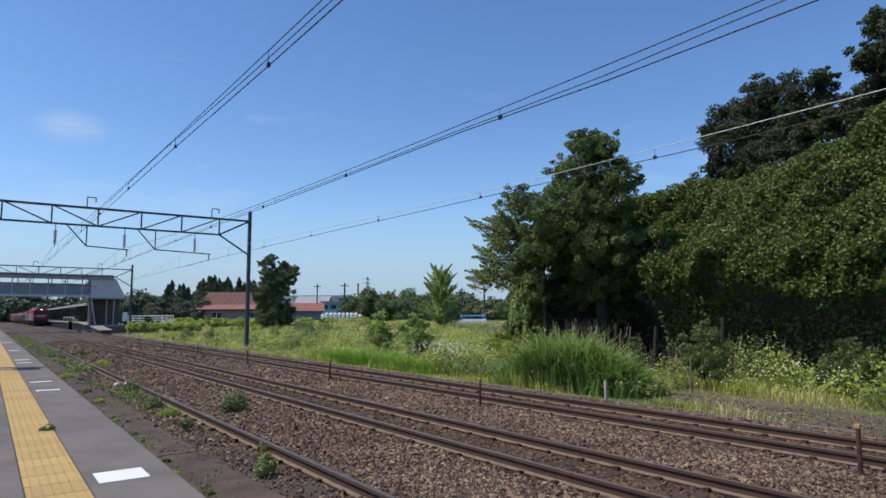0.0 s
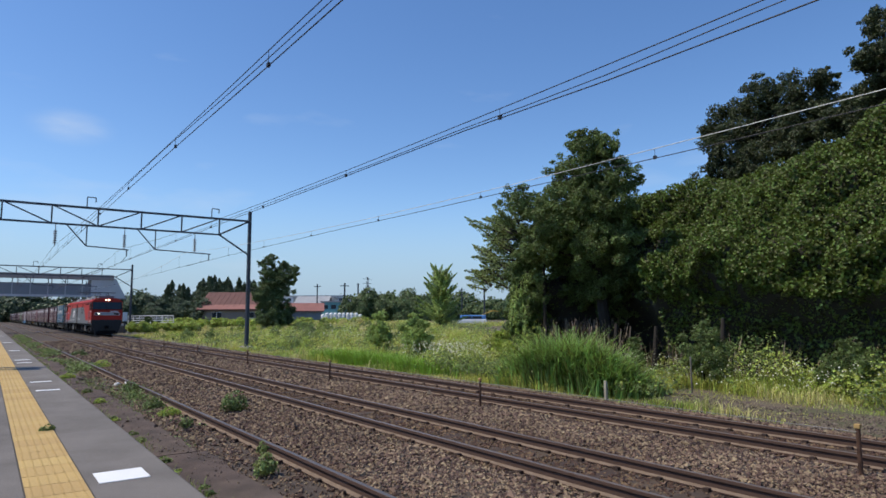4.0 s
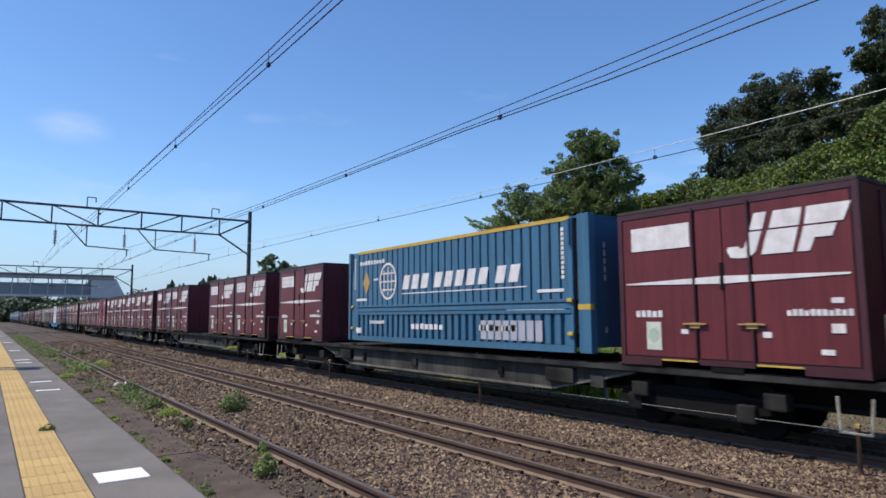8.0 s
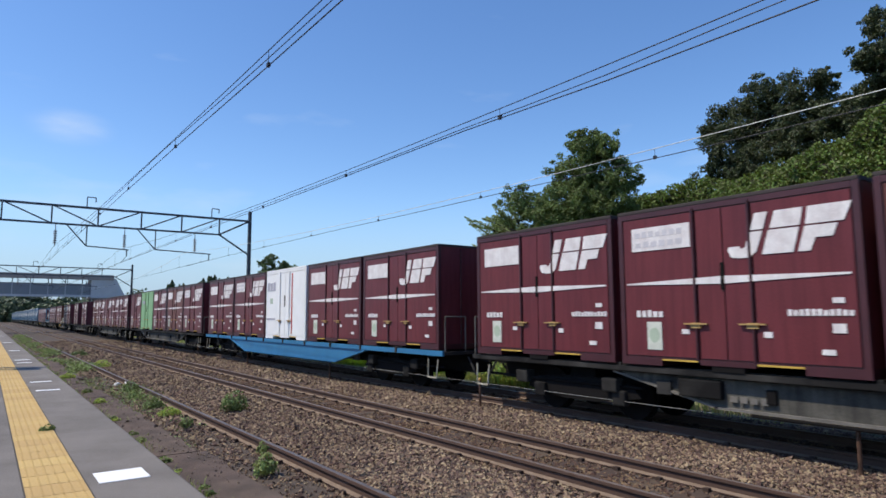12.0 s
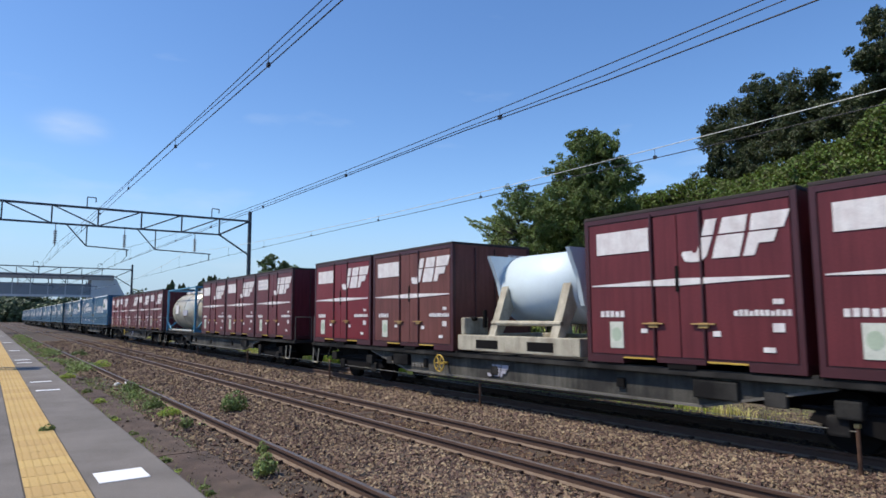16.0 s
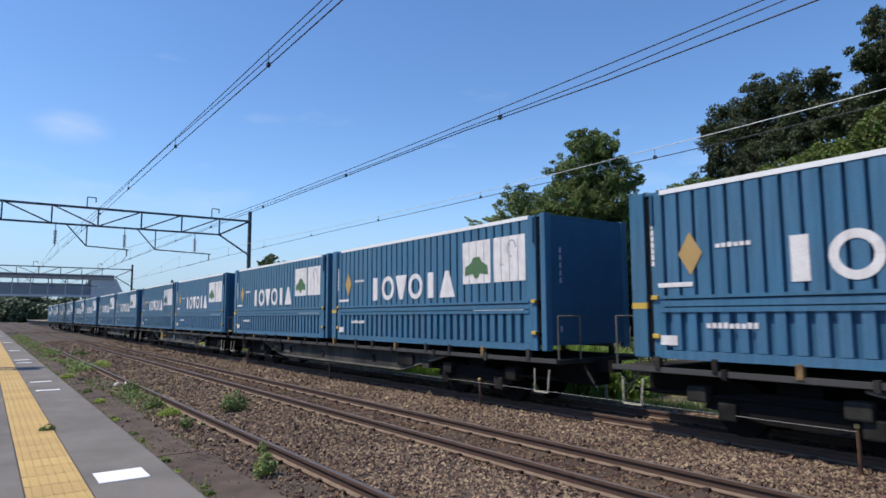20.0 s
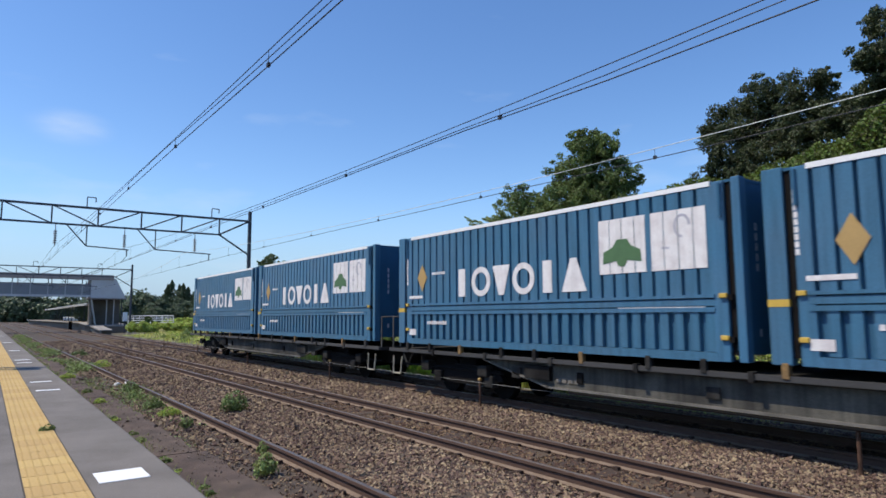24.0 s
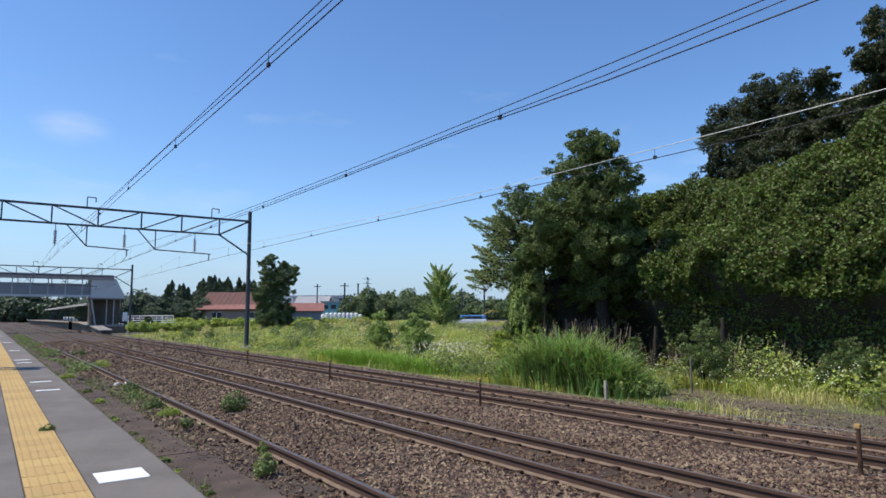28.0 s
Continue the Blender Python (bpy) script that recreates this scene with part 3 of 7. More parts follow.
M_WAGON_B = mat("wagon_blue", (0.03, 0.17, 0.34), 0.55, vary=0.35, scale=1.6, bump=0.1)
# black grime with the deep shade under the train added into the colour
M_UNDER = mat("shade_dark_grime", (0.010, 0.009, 0.009), 0.9, vary=0.4, scale=4)
M_LOCO_RED = mat("locomotive_red", (0.40, 0.024, 0.015), 0.5, vary=0.12, scale=1, bump=0.03)
M_LOCO_GREY = mat("locomotive_grey", (0.122, 0.124, 0.130), 0.45, vary=0.15, scale=1, bump=0.03)
M_LOCO_LIGHT = mat("locomotive_light_grey", (0.33, 0.33, 0.34), 0.6, vary=0.4, scale=2)
for weathered in (M_MAROON, M_MAROON_B, M_MAROON_R, M_BLUEBOX, M_BLUE_D):
    weathered.node_tree.nodes["Principled BSDF"].inputs["Specular IOR Level"].default_value = 0.22
for grimy in (M_UNDER, M_WAGON, M_WAGON_S):
    grimy.node_tree.nodes["Principled BSDF"].inputs["Specular IOR Level"].default_value = 0.12
M_SKIRT = mat("dark_skirt_paint", (0.013, 0.012, 0.013), 0.6, vary=0.5, scale=3)
M_LEAFMARK = mat("dark_green_mark", (0.07, 0.15, 0.06), 0.6, vary=0.3, scale=6)
M_LOCO_RED.node_tree.nodes["Principled BSDF"].inputs["Specular IOR Level"].default_value = 0.25
M_LOCO_TANK = mat("grimy_grey_box", (0.16, 0.155, 0.15), 0.8, vary=0.8, scale=2.2, bump=0.2, col2=(0.07, 0.065, 0.06), streak=0.3)
M_GLASS = mat("dark_cab_glass", (0.012, 0.014, 0.017), 0.06, vary=0.0, bump=0)
M_RUBBER = mat("black_rubber", (0.015, 0.015, 0.015), 0.8)
M_TANKSTEEL = mat("dull_stainless_steel", (0.58, 0.53, 0.43), 0.36, 0.35, vary=0.3, scale=1.5, bump=0.05)
M_TANKBLUE = mat("pale_blue_tank", (0.66, 0.76, 0.81), 0.45, vary=0.25, scale=1.5, bump=0.04)
M_CREAM = mat("cream_frame", (0.44, 0.40, 0.31), 0.7, vary=0.7, scale=3, col2=(0.22, 0.18, 0.13), streak=0.2)
M_GREENBOX = mat("pale_green_paint", (0.22, 0.40, 0.20), 0.55, vary=0.25, scale=2)
M_LAMP = glow("headlamp_glow", (1.0, 0.90, 0.66), 5.0)

TX = T3
WIDE = 1.225


def side_plate(rows, side=-1, proud=0.008, x=WIDE):
    """Thin plates on a vehicle's side; outlines given as (distance towards the front, height)."""
    bm = bmesh.new()
    for pts in rows:
        a, b = side * (x - 0.004), side * (x + proud)
        prism(bm, [(-u, v) for u, v in pts], "x", min(a, b), max(a, b))
    return bm


def rect(u0, u1, v0, v1):
    return [(u0, v0), (u1, v0), (u1, v1), (u0, v1)]


def emblem(u, v, k=1.0):
    """A slanted white three-block emblem with a cut across, 1.65 x 0.62 at k = 1."""
    shapes = [[(0.0, 0.12), (0.05, 0.02), (0.16, 0.0), (0.32, 0.0), (0.42, 0.08), (0.52, 0.36), (0.34, 0.36), (0.26, 0.15), (0.20, 0.13), (0.17, 0.17), (0.02, 0.17)], [(0.35, 0.385), (0.53, 0.385), (0.60, 0.62), (0.42, 0.62)],
              [(0.50, 0.03), (0.92, 0.03), (1.01, 0.36), (0.60, 0.36)], [(0.62, 0.385), (1.02, 0.385), (1.07, 0.62), (0.70, 0.62)],
              [(0.98, 0.03), (1.14, 0.03), (1.21, 0.20), (1.42, 0.20), (1.48, 0.36), (1.08, 0.36)], [(1.09, 0.385), (1.56, 0.385), (1.66, 0.62), (1.13, 0.62)]]
    return [[(u + a * k, v + b * k) for a, b in s] for s in shapes]


def bars(u0, u1, v0, v1, n, r):
    """Unreadable print: short upright bars."""
    out, w = [], (u1 - u0) / n
    for i in range(n):
        h = r.uniform(0.75, 1.0)
        out.append(rect(u0 + i * w, u0 + i * w + w * 0.72, v0, v0 + (v1 - v0) * h))
    return out


def container_12ft(kind, tone="", clean=False):
    """Short freight container: frame, side panels with a double door, roof, markings. Origin under its middle, at rail level."""
    r = random.Random(len(kind) * 7 + 3)
    paint = {"brown": M_MAROON_B, "fresh": M_MAROON_R}.get(tone) or {"crimson": M_REDBOX, "white": M_WHITE, "green": M_GREENBOX}.get(kind, M_MAROON)
    frame_m = {"white": M_WHITE, "green": M_GREENBOX, "crimson": M_REDBOX}.get(kind, M_MAROON_D)
    names = {"white": "white freight container with double doors and thin red line", "green": "pale green freight container with weathered paint",
             "crimson": "crimson freight container with a small white emblem", "ribbed": "maroon ribbed freight container with white slanted emblem",
             "bare": "plain maroon freight container without placard"}
    c = empty("freight_container")
    tagged(c, names.get(kind, {"brown": "brownish faded maroon container with white emblem and stripe", "fresh": "fresh deep red container with white emblem and stripe"}.get(tone, "maroon freight container with white emblem and stripe")), "container", group="freight containers on the train")
    z0, z1, h = 1.02, 3.55, 1.85
    part("body_shell", boxes((-WIDE + 0.03, WIDE - 0.03, -h + 0.03, h - 0.03, z0 + 0.12, z1 - 0.05)), frame_m, c)
    part("roof", boxes((-WIDE - 0.005, WIDE + 0.005, -h, h, z1 - 0.06, z1), bevel=0.015), M_ROOF if kind not in ("white",) else M_WHITE, c)
    part("base_frame", boxes((-WIDE, WIDE, -h, -1.08, z0, z0 + 0.13), (-WIDE, WIDE, -0.42, 0.42, z0 + 0.05, z0 + 0.13), (-WIDE, WIDE, 1.08, h, z0, z0 + 0.13),
                             (-WIDE, WIDE, -1.08, -0.42, z0 + 0.09, z0 + 0.13), (-WIDE, WIDE, 0.42, 1.08, z0 + 0.09, z0 + 0.13)), frame_m, c)
    for y in (-h, h - 0.09):
        for x in (-WIDE, WIDE - 0.09):
            part("corner_post", boxes((x, x + 0.09, y, y + 0.09, z0 + 0.1, z1 - 0.05), bevel=0.012), frame_m, c)
    for y in (-h + 0.012, h - 0.032):
        part("end_wall", boxes((-WIDE + 0.09, WIDE - 0.09, y, y + 0.02, z0 + 0.13, z1 - 0.06)), paint, c)
    for x in (-WIDE, WIDE - 0.05):
        part("top_rail", boxes((x, x + 0.05, -h + 0.09, h - 0.09, z1 - 0.14, z1 - 0.06)), frame_m, c)
    if kind == "ribbed":
        for i in range(9):
            y = -h + 0.17 + i * 0.41
            part("side_rib", prisms([([(y, z0 + 0.15), (y + 0.34, z0 + 0.15), (y + 0.34, z1 - 0.16), (y, z1 - 0.16)], "x", -WIDE - 0.004, -WIDE + 0.02)]), paint, c)
    else:
        # outer panels and the two door leaves, with dark seams left open between them
        for u0, u1 in ((-1.74, -0.43), (-0.40, 0.01), (0.03, 0.44), (0.47, 1.74)):
            part("door_leaf" if abs(u0 + u1) < 1 else "side_panel", side_plate([rect(u0, u1, z0 + 0.15, z1 - 0.16)], proud=-0.012), paint, c)
        for y in (-0.42, 0.455):
            part("lock_rod", rods([((-WIDE - 0.006, y, z0 + 0.12), (-WIDE - 0.006, y, z1 - 0.1))], 0.022), frame_m, c)
            part("door_handle", boxes((-WIDE - 0.05, -WIDE + 0.0, y - 0.19, y + 0.19, 1.672, 1.692), (-WIDE - 0.03, -WIDE, y - 0.08, y + 0.08, 1.62, 1.70)), M_OCHRE, c)
        part("hinge_bar", boxes((-WIDE - 0.012, -WIDE + 0.01, -0.03, 0.03, 2.18, 2.58)), M_UNDER, c)
    for y in (-0.76, 0.76):
        part("fork_pocket", boxes((-WIDE - 0.004, -WIDE + 0.05, y - 0.31, y + 0.31, z0 + 0.085, z0 + 0.112)), M_YEL, c)
    part("twist_lock", boxes((-WIDE + 0.01, WIDE - 0.01, -0.25, 0.25, z0 - 0.04, z0 + 0.055), bevel=0.01), M_UNDER, c)
    # markings on the platform side (u grows towards the front of the train)
    if kind in ("standard", "yellow", "ribbed", "bare"):
        part("emblem", side_plate(emblem(0.10, 2.62)), M_MARK, c, "white slanted block emblem")
        if kind != "bare":
            part("stripe", side_plate([[(-1.70, 2.315), (0.0, 2.27), (1.70, 2.32), (1.70, 2.345), (0.0, 2.385), (-1.70, 2.335)]]), M_MARK, c, "white tapered stripe")
        if kind in ("standard", "yellow"):
            part("placard", side_plate([rect(-1.57, -0.50, 2.86, 3.24)]), M_MARK, c, "blank white placard" if clean else "white placard with faded lines of print")
            for q in [] if clean else bars(-1.50, -0.60, 3.08, 3.18, 7, r) + bars(-1.50, -0.60, 2.92, 3.02, 6, r):
                part("placard_print", side_plate([q], proud=0.011), M_FAINT, c)
        part("number_print", side_plate(bars(0.90, 1.72, 1.80, 1.89, 11, r)), M_MARK, c, "white number bars")
        part("maker_print", side_plate(bars(-1.52, -1.0, 1.785, 1.90, 5, r)), M_MARK, c)
        part("sticker", side_plate([rect(-1.33, -1.06, 1.27, 1.71)]), M_PALE if kind != "yellow" else M_YEL, c, "pale square sticker")
        part("sticker_disc", side_plate([[(-1.195 + 0.10 * math.cos(a * 0.5236), 1.50 + 0.12 * math.sin(a * 0.5236)) for a in range(12)]], proud=0.011), M_STICK, c)
        for q in (rect(-0.70, -0.58, 1.53, 1.60), rect(0.56, 0.68, 1.50, 1.58), rect(1.44, 1.60, 1.58, 1.70), rect(1.30, 1.46, 1.30, 1.37), rect(1.46, 1.60, 1.96, 2.03)):
            part("small_label", side_plate([q]), M_MARK, c)
        # small emblem on the end that faces forward
        bm = bmesh.new()
        for s in emblem(0, 0, 0.42):
            prism(bm, [(0.35 + a, 3.05 + b) for a, b in s], "y", -h - 0.006, -h + 0.04)
        part("end_emblem", bm, M_MARK, c)
    if kind == "crimson":
        part("emblem", side_plate([rect(0.95, 1.15, 2.95, 3.05), rect(1.05, 1.15, 2.95, 3.25), rect(1.22, 1.34, 2.95, 3.25), rect(1.34, 1.52, 3.05, 3.25), rect(1.08, 1.5, 2.84, 2.89)]), M_MARK, c)
        part("number_print", side_plate(bars(0.90, 1.66, 1.80, 1.89, 11, r)), M_MARK, c)
        for q in (rect(0.9, 1.1, 1.46, 1.6), rect(1.3, 1.6, 1.46, 1.6), rect(-1.36, -1.1, 1.35, 1.7)):
            part("small_label", side_plate([q]), M_MARK, c)
    if kind == "white":
        part("brand_print", side_plate(bars(-1.70, -0.85, 2.78, 3.12, 3, r)), M_TEXT, c, "grey brand block")
        part("red_line", side_plate([rect(0.62, 0.70, z0 + 0.2, z1 - 0.2)]), M_LOCO_RED, c, "thin red vertical line")
        part("green_mark", side_plate([rect(-1.42, -1.18, 2.30, 2.50)]), M_STICK, c)
        part("number_print", side_plate(bars(-1.7, -0.9, 1.7, 1.78, 8, r)), M_TEXT, c)
    if kind == "green":
        part("brand_print", side_plate(bars(-1.4, -0.5, 2.7, 2.95, 4, r)), M_TEXT, c)
    # rods on the forward end
    part("end_rod", rods([((-0.55, -h - 0.01, z0 + 0.1), (-0.55, -h - 0.01, z1 - 0.12)), ((0.05, -h - 0.01, z0 + 0.1), (0.05, -h - 0.01, z1 - 0.12))], 0.02), frame_m, c)
    return c


def corrugated(y0, y1, z0, z1, n, x, depth=0.075, flat=0.77):
    """A pressed sheet with n upright grooves on the platform side."""
    bm = bmesh.new()
    w = (y1 - y0) / n
    pts = []
    for i in range(n):
        a = y0 + i * w
        pts += [(a, 0), (a + w * flat, 0), (a + w * (flat + 0.05), depth), (a + w * 0.95, depth)]
    pts.append((y1, 0))
    lo = [bm.verts.new((x + d, y, z0)) for y, d in pts]
    hi = [bm.verts.new((x + d, y, z1)) for y, d in pts]
    for i in range(len(pts) - 1):
        bm.faces.new((lo[i + 1], lo[i], hi[i], hi[i + 1]))
    return bm


def ring(u, v, ru, rv, n=20):
    return [(u + ru * math.cos(2 * math.pi * i / n), v + rv * math.sin(2 * math.pi * i / n)) for i in range(n)]


def hoop(u, v, ru, rv, thick, n=24):
    """One closed outline of a ring of even thickness, with a hair-fine seam."""
    arc = [2 * math.pi * 0.998 * i / n for i in range(n + 1)]
    return [(u + ru * math.cos(a), v + rv * math.sin(a)) for a in arc] + [(u + (ru - thick) * math.cos(a), v + (rv - thick) * math.sin(a)) for a in reversed(arc)]


def container_31ft(kind):
    """Long blue ribbed container; its side opens along a middle band."""
    r = random.Random(11)
    c = empty("long_container")
    lab = {"block": "blue ribbed long container with white block lettering and white panel", "liner": "blue ribbed long container with globe mark and yellow top edge",
           "liner55": "blue ribbed long container with globe mark and white lines"}[kind]
    tagged(c, lab, "container", group="long containers on the train")
    z0, z1, h, w = 1.14, 3.81, 4.62, 1.245
    if kind == "liner":
        z1 = 3.66
    part("body_shell", boxes((-w + 0.07, w - 0.02, -h + 0.05, h - 0.05, z0 + 0.1, z1 - 0.05)), M_BLUE_D, c)
    part("roof", boxes((-w + 0.03, w, -h + 0.02, h - 0.02, z1 - 0.05, z1 - 0.01)), M_BLUE_D, c)
    part("top_edge", boxes((-w - 0.012, -w + 0.06, -4.17, 4.02, z1 - 0.075, z1)), M_YEL if kind == "liner" else M_WHITE, c, "yellow top edge" if kind == "liner" else "white top edge")
    zb0, zb1 = 1.86, 2.12
    part("upper_side", corrugated(-4.15, 4.0, zb1, z1 - 0.07, 31, -w), M_BLUEBOX, c)
    part("lower_side", corrugated(-4.15, 4.0, z0 + 0.14, zb0, 31, -w, 0.07, 0.55), M_BLUEBOX, c)
    for dx, za, zz in ((0.02, zb0, zb0 + 0.07), (0.01, zb0 + 0.09, zb1 - 0.07), (0.03, zb1 - 0.05, zb1)):
        part("middle_band", boxes((-w - dx, -w + 0.1, -4.17, 4.08, za, zz)), M_BLUEBOX, c)
    for x in (-w - 0.01, w - 0.1):
        part("bottom_rail", boxes((x, x + 0.11, -4.17, 4.02, z0, z0 + 0.13)), M_BLUEBOX, c)
    # corner posts: a broad one at one end, a slim one at the other, each with a dark open joint beside it
    wide = 1 if kind != "liner" else -1
    for sy in (-1, 1):
        t = 0.28 if sy == wide else 0.13
        a = sy * h
        for x in (-w, w - 0.17):
            part("corner_post", boxes((x, x + 0.17, min(a, a - sy * t), max(a, a - sy * t), z0, z1 + 0.01), bevel=0.015), M_BLUEBOX, c)
        b = -4.15 if sy < 0 else 4.0
        e = sy * (h - t - 0.12)
        part("inner_post", boxes((-w - 0.006, -w + 0.08, min(b, e), max(b, e), z0, z1 - 0.02), bevel=0.01), M_BLUEBOX, c)
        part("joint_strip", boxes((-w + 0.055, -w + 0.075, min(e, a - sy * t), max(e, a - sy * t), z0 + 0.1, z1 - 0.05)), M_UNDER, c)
        part("end_panel", boxes((-w + 0.17, w - 0.17, min(a - sy * 0.03, a - sy * 0.06), max(a - sy * 0.03, a - sy * 0.06), z0 + 0.1, z1 - 0.05)), M_BLUE_D, c)
        part("hinge_rod", rods([((-w - 0.02, e - sy * 0.05, z1 - 0.55), (-w - 0.02, e - sy * 0.05, z1 - 0.06))], 0.03, 8), M_BLUE_D, c)
        for z in (1.45, 2.06):
            part("latch", boxes((-w - 0.05, -w + 0.02, min(e, e - sy * 0.12), max(e, e - sy * 0.12), z, z + 0.07), bevel=0.012), M_YEL, c, "yellow latch")
            part("latch_plate", boxes((-w - 0.02, -w + 0.06, min(e, e + sy * 0.07), max(e, e + sy * 0.07), z - 0.03, z + 0.05)), M_UNDER, c)
    e = wide * h
    part("corner_band", boxes((-w - 0.004, -w + 0.1, min(e + wide * 0.004, e - wide * 0.285), max(e + wide * 0.004, e - wide * 0.285), 1.92, 2.02)), M_YEL, c, "yellow corner band")
    for z in (1.5, 2.45, 2.60, 2.75, 2.9, 3.05):
        part("end_code", boxes((-w + 0.42, -w + 0.47, -h + 0.024, -h + 0.034, z, z + 0.11)), M_TEXT, c)
    px = w + 0.008
    lab = lambda nm, rows, m, t="", pr=0.004: part(nm, side_plate(rows, proud=pr, x=px), m, c, t)
    if kind == "block":
        # six white shapes: bar, ring, wedge, ring, bar, triangle
        v0, v1 = 2.25, 2.87
        for i, sh in enumerate(("stem", "ring", "wedge", "ring", "stem", "tri")):
            u = -2.25 + i * 0.67
            m = u + 0.33
            if sh == "stem":
                pts = [rect(m - 0.12, m + 0.12, v0, v1)]
            elif sh == "ring":
                pts = [hoop(m, (v0 + v1) / 2, 0.32, 0.32, 0.12)]
            elif sh == "wedge":
                pts = [[(m - 0.08, v0), (m + 0.08, v0), (m + 0.27, v1), (m - 0.27, v1)]]
            else:
                pts = [[(m - 0.30, v0), (m + 0.30, v0), (m + 0.07, v1), (m - 0.07, v1)]]
            part("block_shape", side_plate(pts, proud=0.004, x=px), M_MARK, c, "white block shape")
        for a, b in ((2.04, 2.26), (2.275, 2.52), (2.535, 2.78), (2.795, 3.0), (3.11, 3.34), (3.355, 3.60), (3.615, 3.86), (3.875, 4.08)):
            part("white_panel", side_plate([rect(a, b, 2.52, 3.46)], proud=0.002, x=px), M_MARK, c)
        part("green_mark", side_plate([[(2.12, 2.70), (2.40, 2.74), (2.46, 2.64), (2.58, 2.64), (2.64, 2.74), (2.92, 2.70), (2.90, 2.90), (2.72, 2.98), (2.64, 3.10), (2.42, 3.10), (2.34, 2.98), (2.14, 2.90)]], proud=0.008, x=px), M_LEAFMARK, c, "green leaf-shaped mark")
        g, q = ring(3.68, 3.20, 0.15, 0.19, 12), ring(3.68, 3.20, 0.11, 0.15, 12)
        part("grey_mark", side_plate([[g[j], g[(j + 1) % 12], q[(j + 1) % 12], q[j]] for j in range(9)] + [rect(3.30, 3.44, 2.86, 2.89)], proud=0.006, x=px), M_TEXT, c)
    else:
        gu = -2.35 if kind == "liner" else -1.78
        g = ring(gu, 2.75, 0.44, 0.50, 18)
        i2 = ring(gu, 2.75, 0.38, 0.44, 18)
        lab("globe_mark", [[g[j], g[(j + 1) % 18], i2[(j + 1) % 18], i2[j]] for j in range(18)] + [rect(gu - 0.36, gu + 0.36, 2.50 + 0.22 * j, 2.54 + 0.22 * j) for j in range(3)]
            + [rect(gu + o - 0.02, gu + o + 0.02, 2.36 + abs(o) * 0.5, 3.14 - abs(o) * 0.5) for o in (-0.2, 0.0, 0.2)], M_MARK, "white globe outline mark")
        for j in range(10):
            uu = gu + 0.73 + j * 0.42 + (0.14 if j > 2 else 0) + (0.16 if j > 7 else 0)
            lab("block_shape", [[(uu, 2.50), (uu + 0.28, 2.50), (uu + 0.38, 2.86), (uu + 0.10, 2.86)]], M_MARK)
        lab("underline", [rect(gu + 0.7, min(gu + 5.35, 3.9), 2.38, 2.405)], M_MARK)
        if kind == "liner55":
            for j in range(5):
                uu = gu + 0.98 + j * 0.44 + (0.14 if j > 1 else 0)
                lab("block_shape", [[(uu, 2.98), (uu + 0.28, 2.98), (uu + 0.38, 3.32), (uu + 0.10, 3.32)]], M_MARK)
        for a, b in ((-1.2, 0.2), (1.5, 2.7)):
            lab("company_print", bars(a, b, 1.50, 1.64, 7, r), M_MARK)
        lab("end_print", [rect(3.95, 4.02, 2.5 + 0.09 * j, 2.565 + 0.09 * j) for j in range(11)], M_MARK)
        lab("top_print", bars(-3.9, -2.5, z1 - 0.40, z1 - 0.28, 9, r), M_MARK)
        if kind == "liner":
            lab("number_panel", [rect(1.55 + 0.24 * j, 1.74 + 0.24 * j, 1.32, 1.72) for j in range(8)], M_TEXT)
            lab("short_line", [rect(3.3, 4.0, 2.26, 2.32)], M_MARK)
    # diamond mark and small print near the rear end
    lab("diamond_mark", [[(-3.72, 2.75), (-3.52, 2.42), (-3.32, 2.75), (-3.52, 3.08)]], M_OCHRE, "ochre diamond mark", 0.006)
    for q in ([rect(-4.1, -3.8, 1.35, 1.5)], [rect(2.4, 4.0, 1.90, 1.94)], [rect(-4.1, -3.5, 2.25, 2.32)]):
        lab("edge_print", q, M_MARK)
    lab("small_print", bars(-3.1, -2.55 if kind == "block" else -2.85, 2.80, 2.87, 6, r), M_MARK)
    lab("lower_print", bars(-3.3, -2.5, 1.62, 1.71, 9, r), M_MARK)
    lab("code_print", [rect(-4.21, -4.16, 2.6 + 0.1 * i, 2.68 + 0.1 * i) for i in range(9)], M_MARK)
    return c


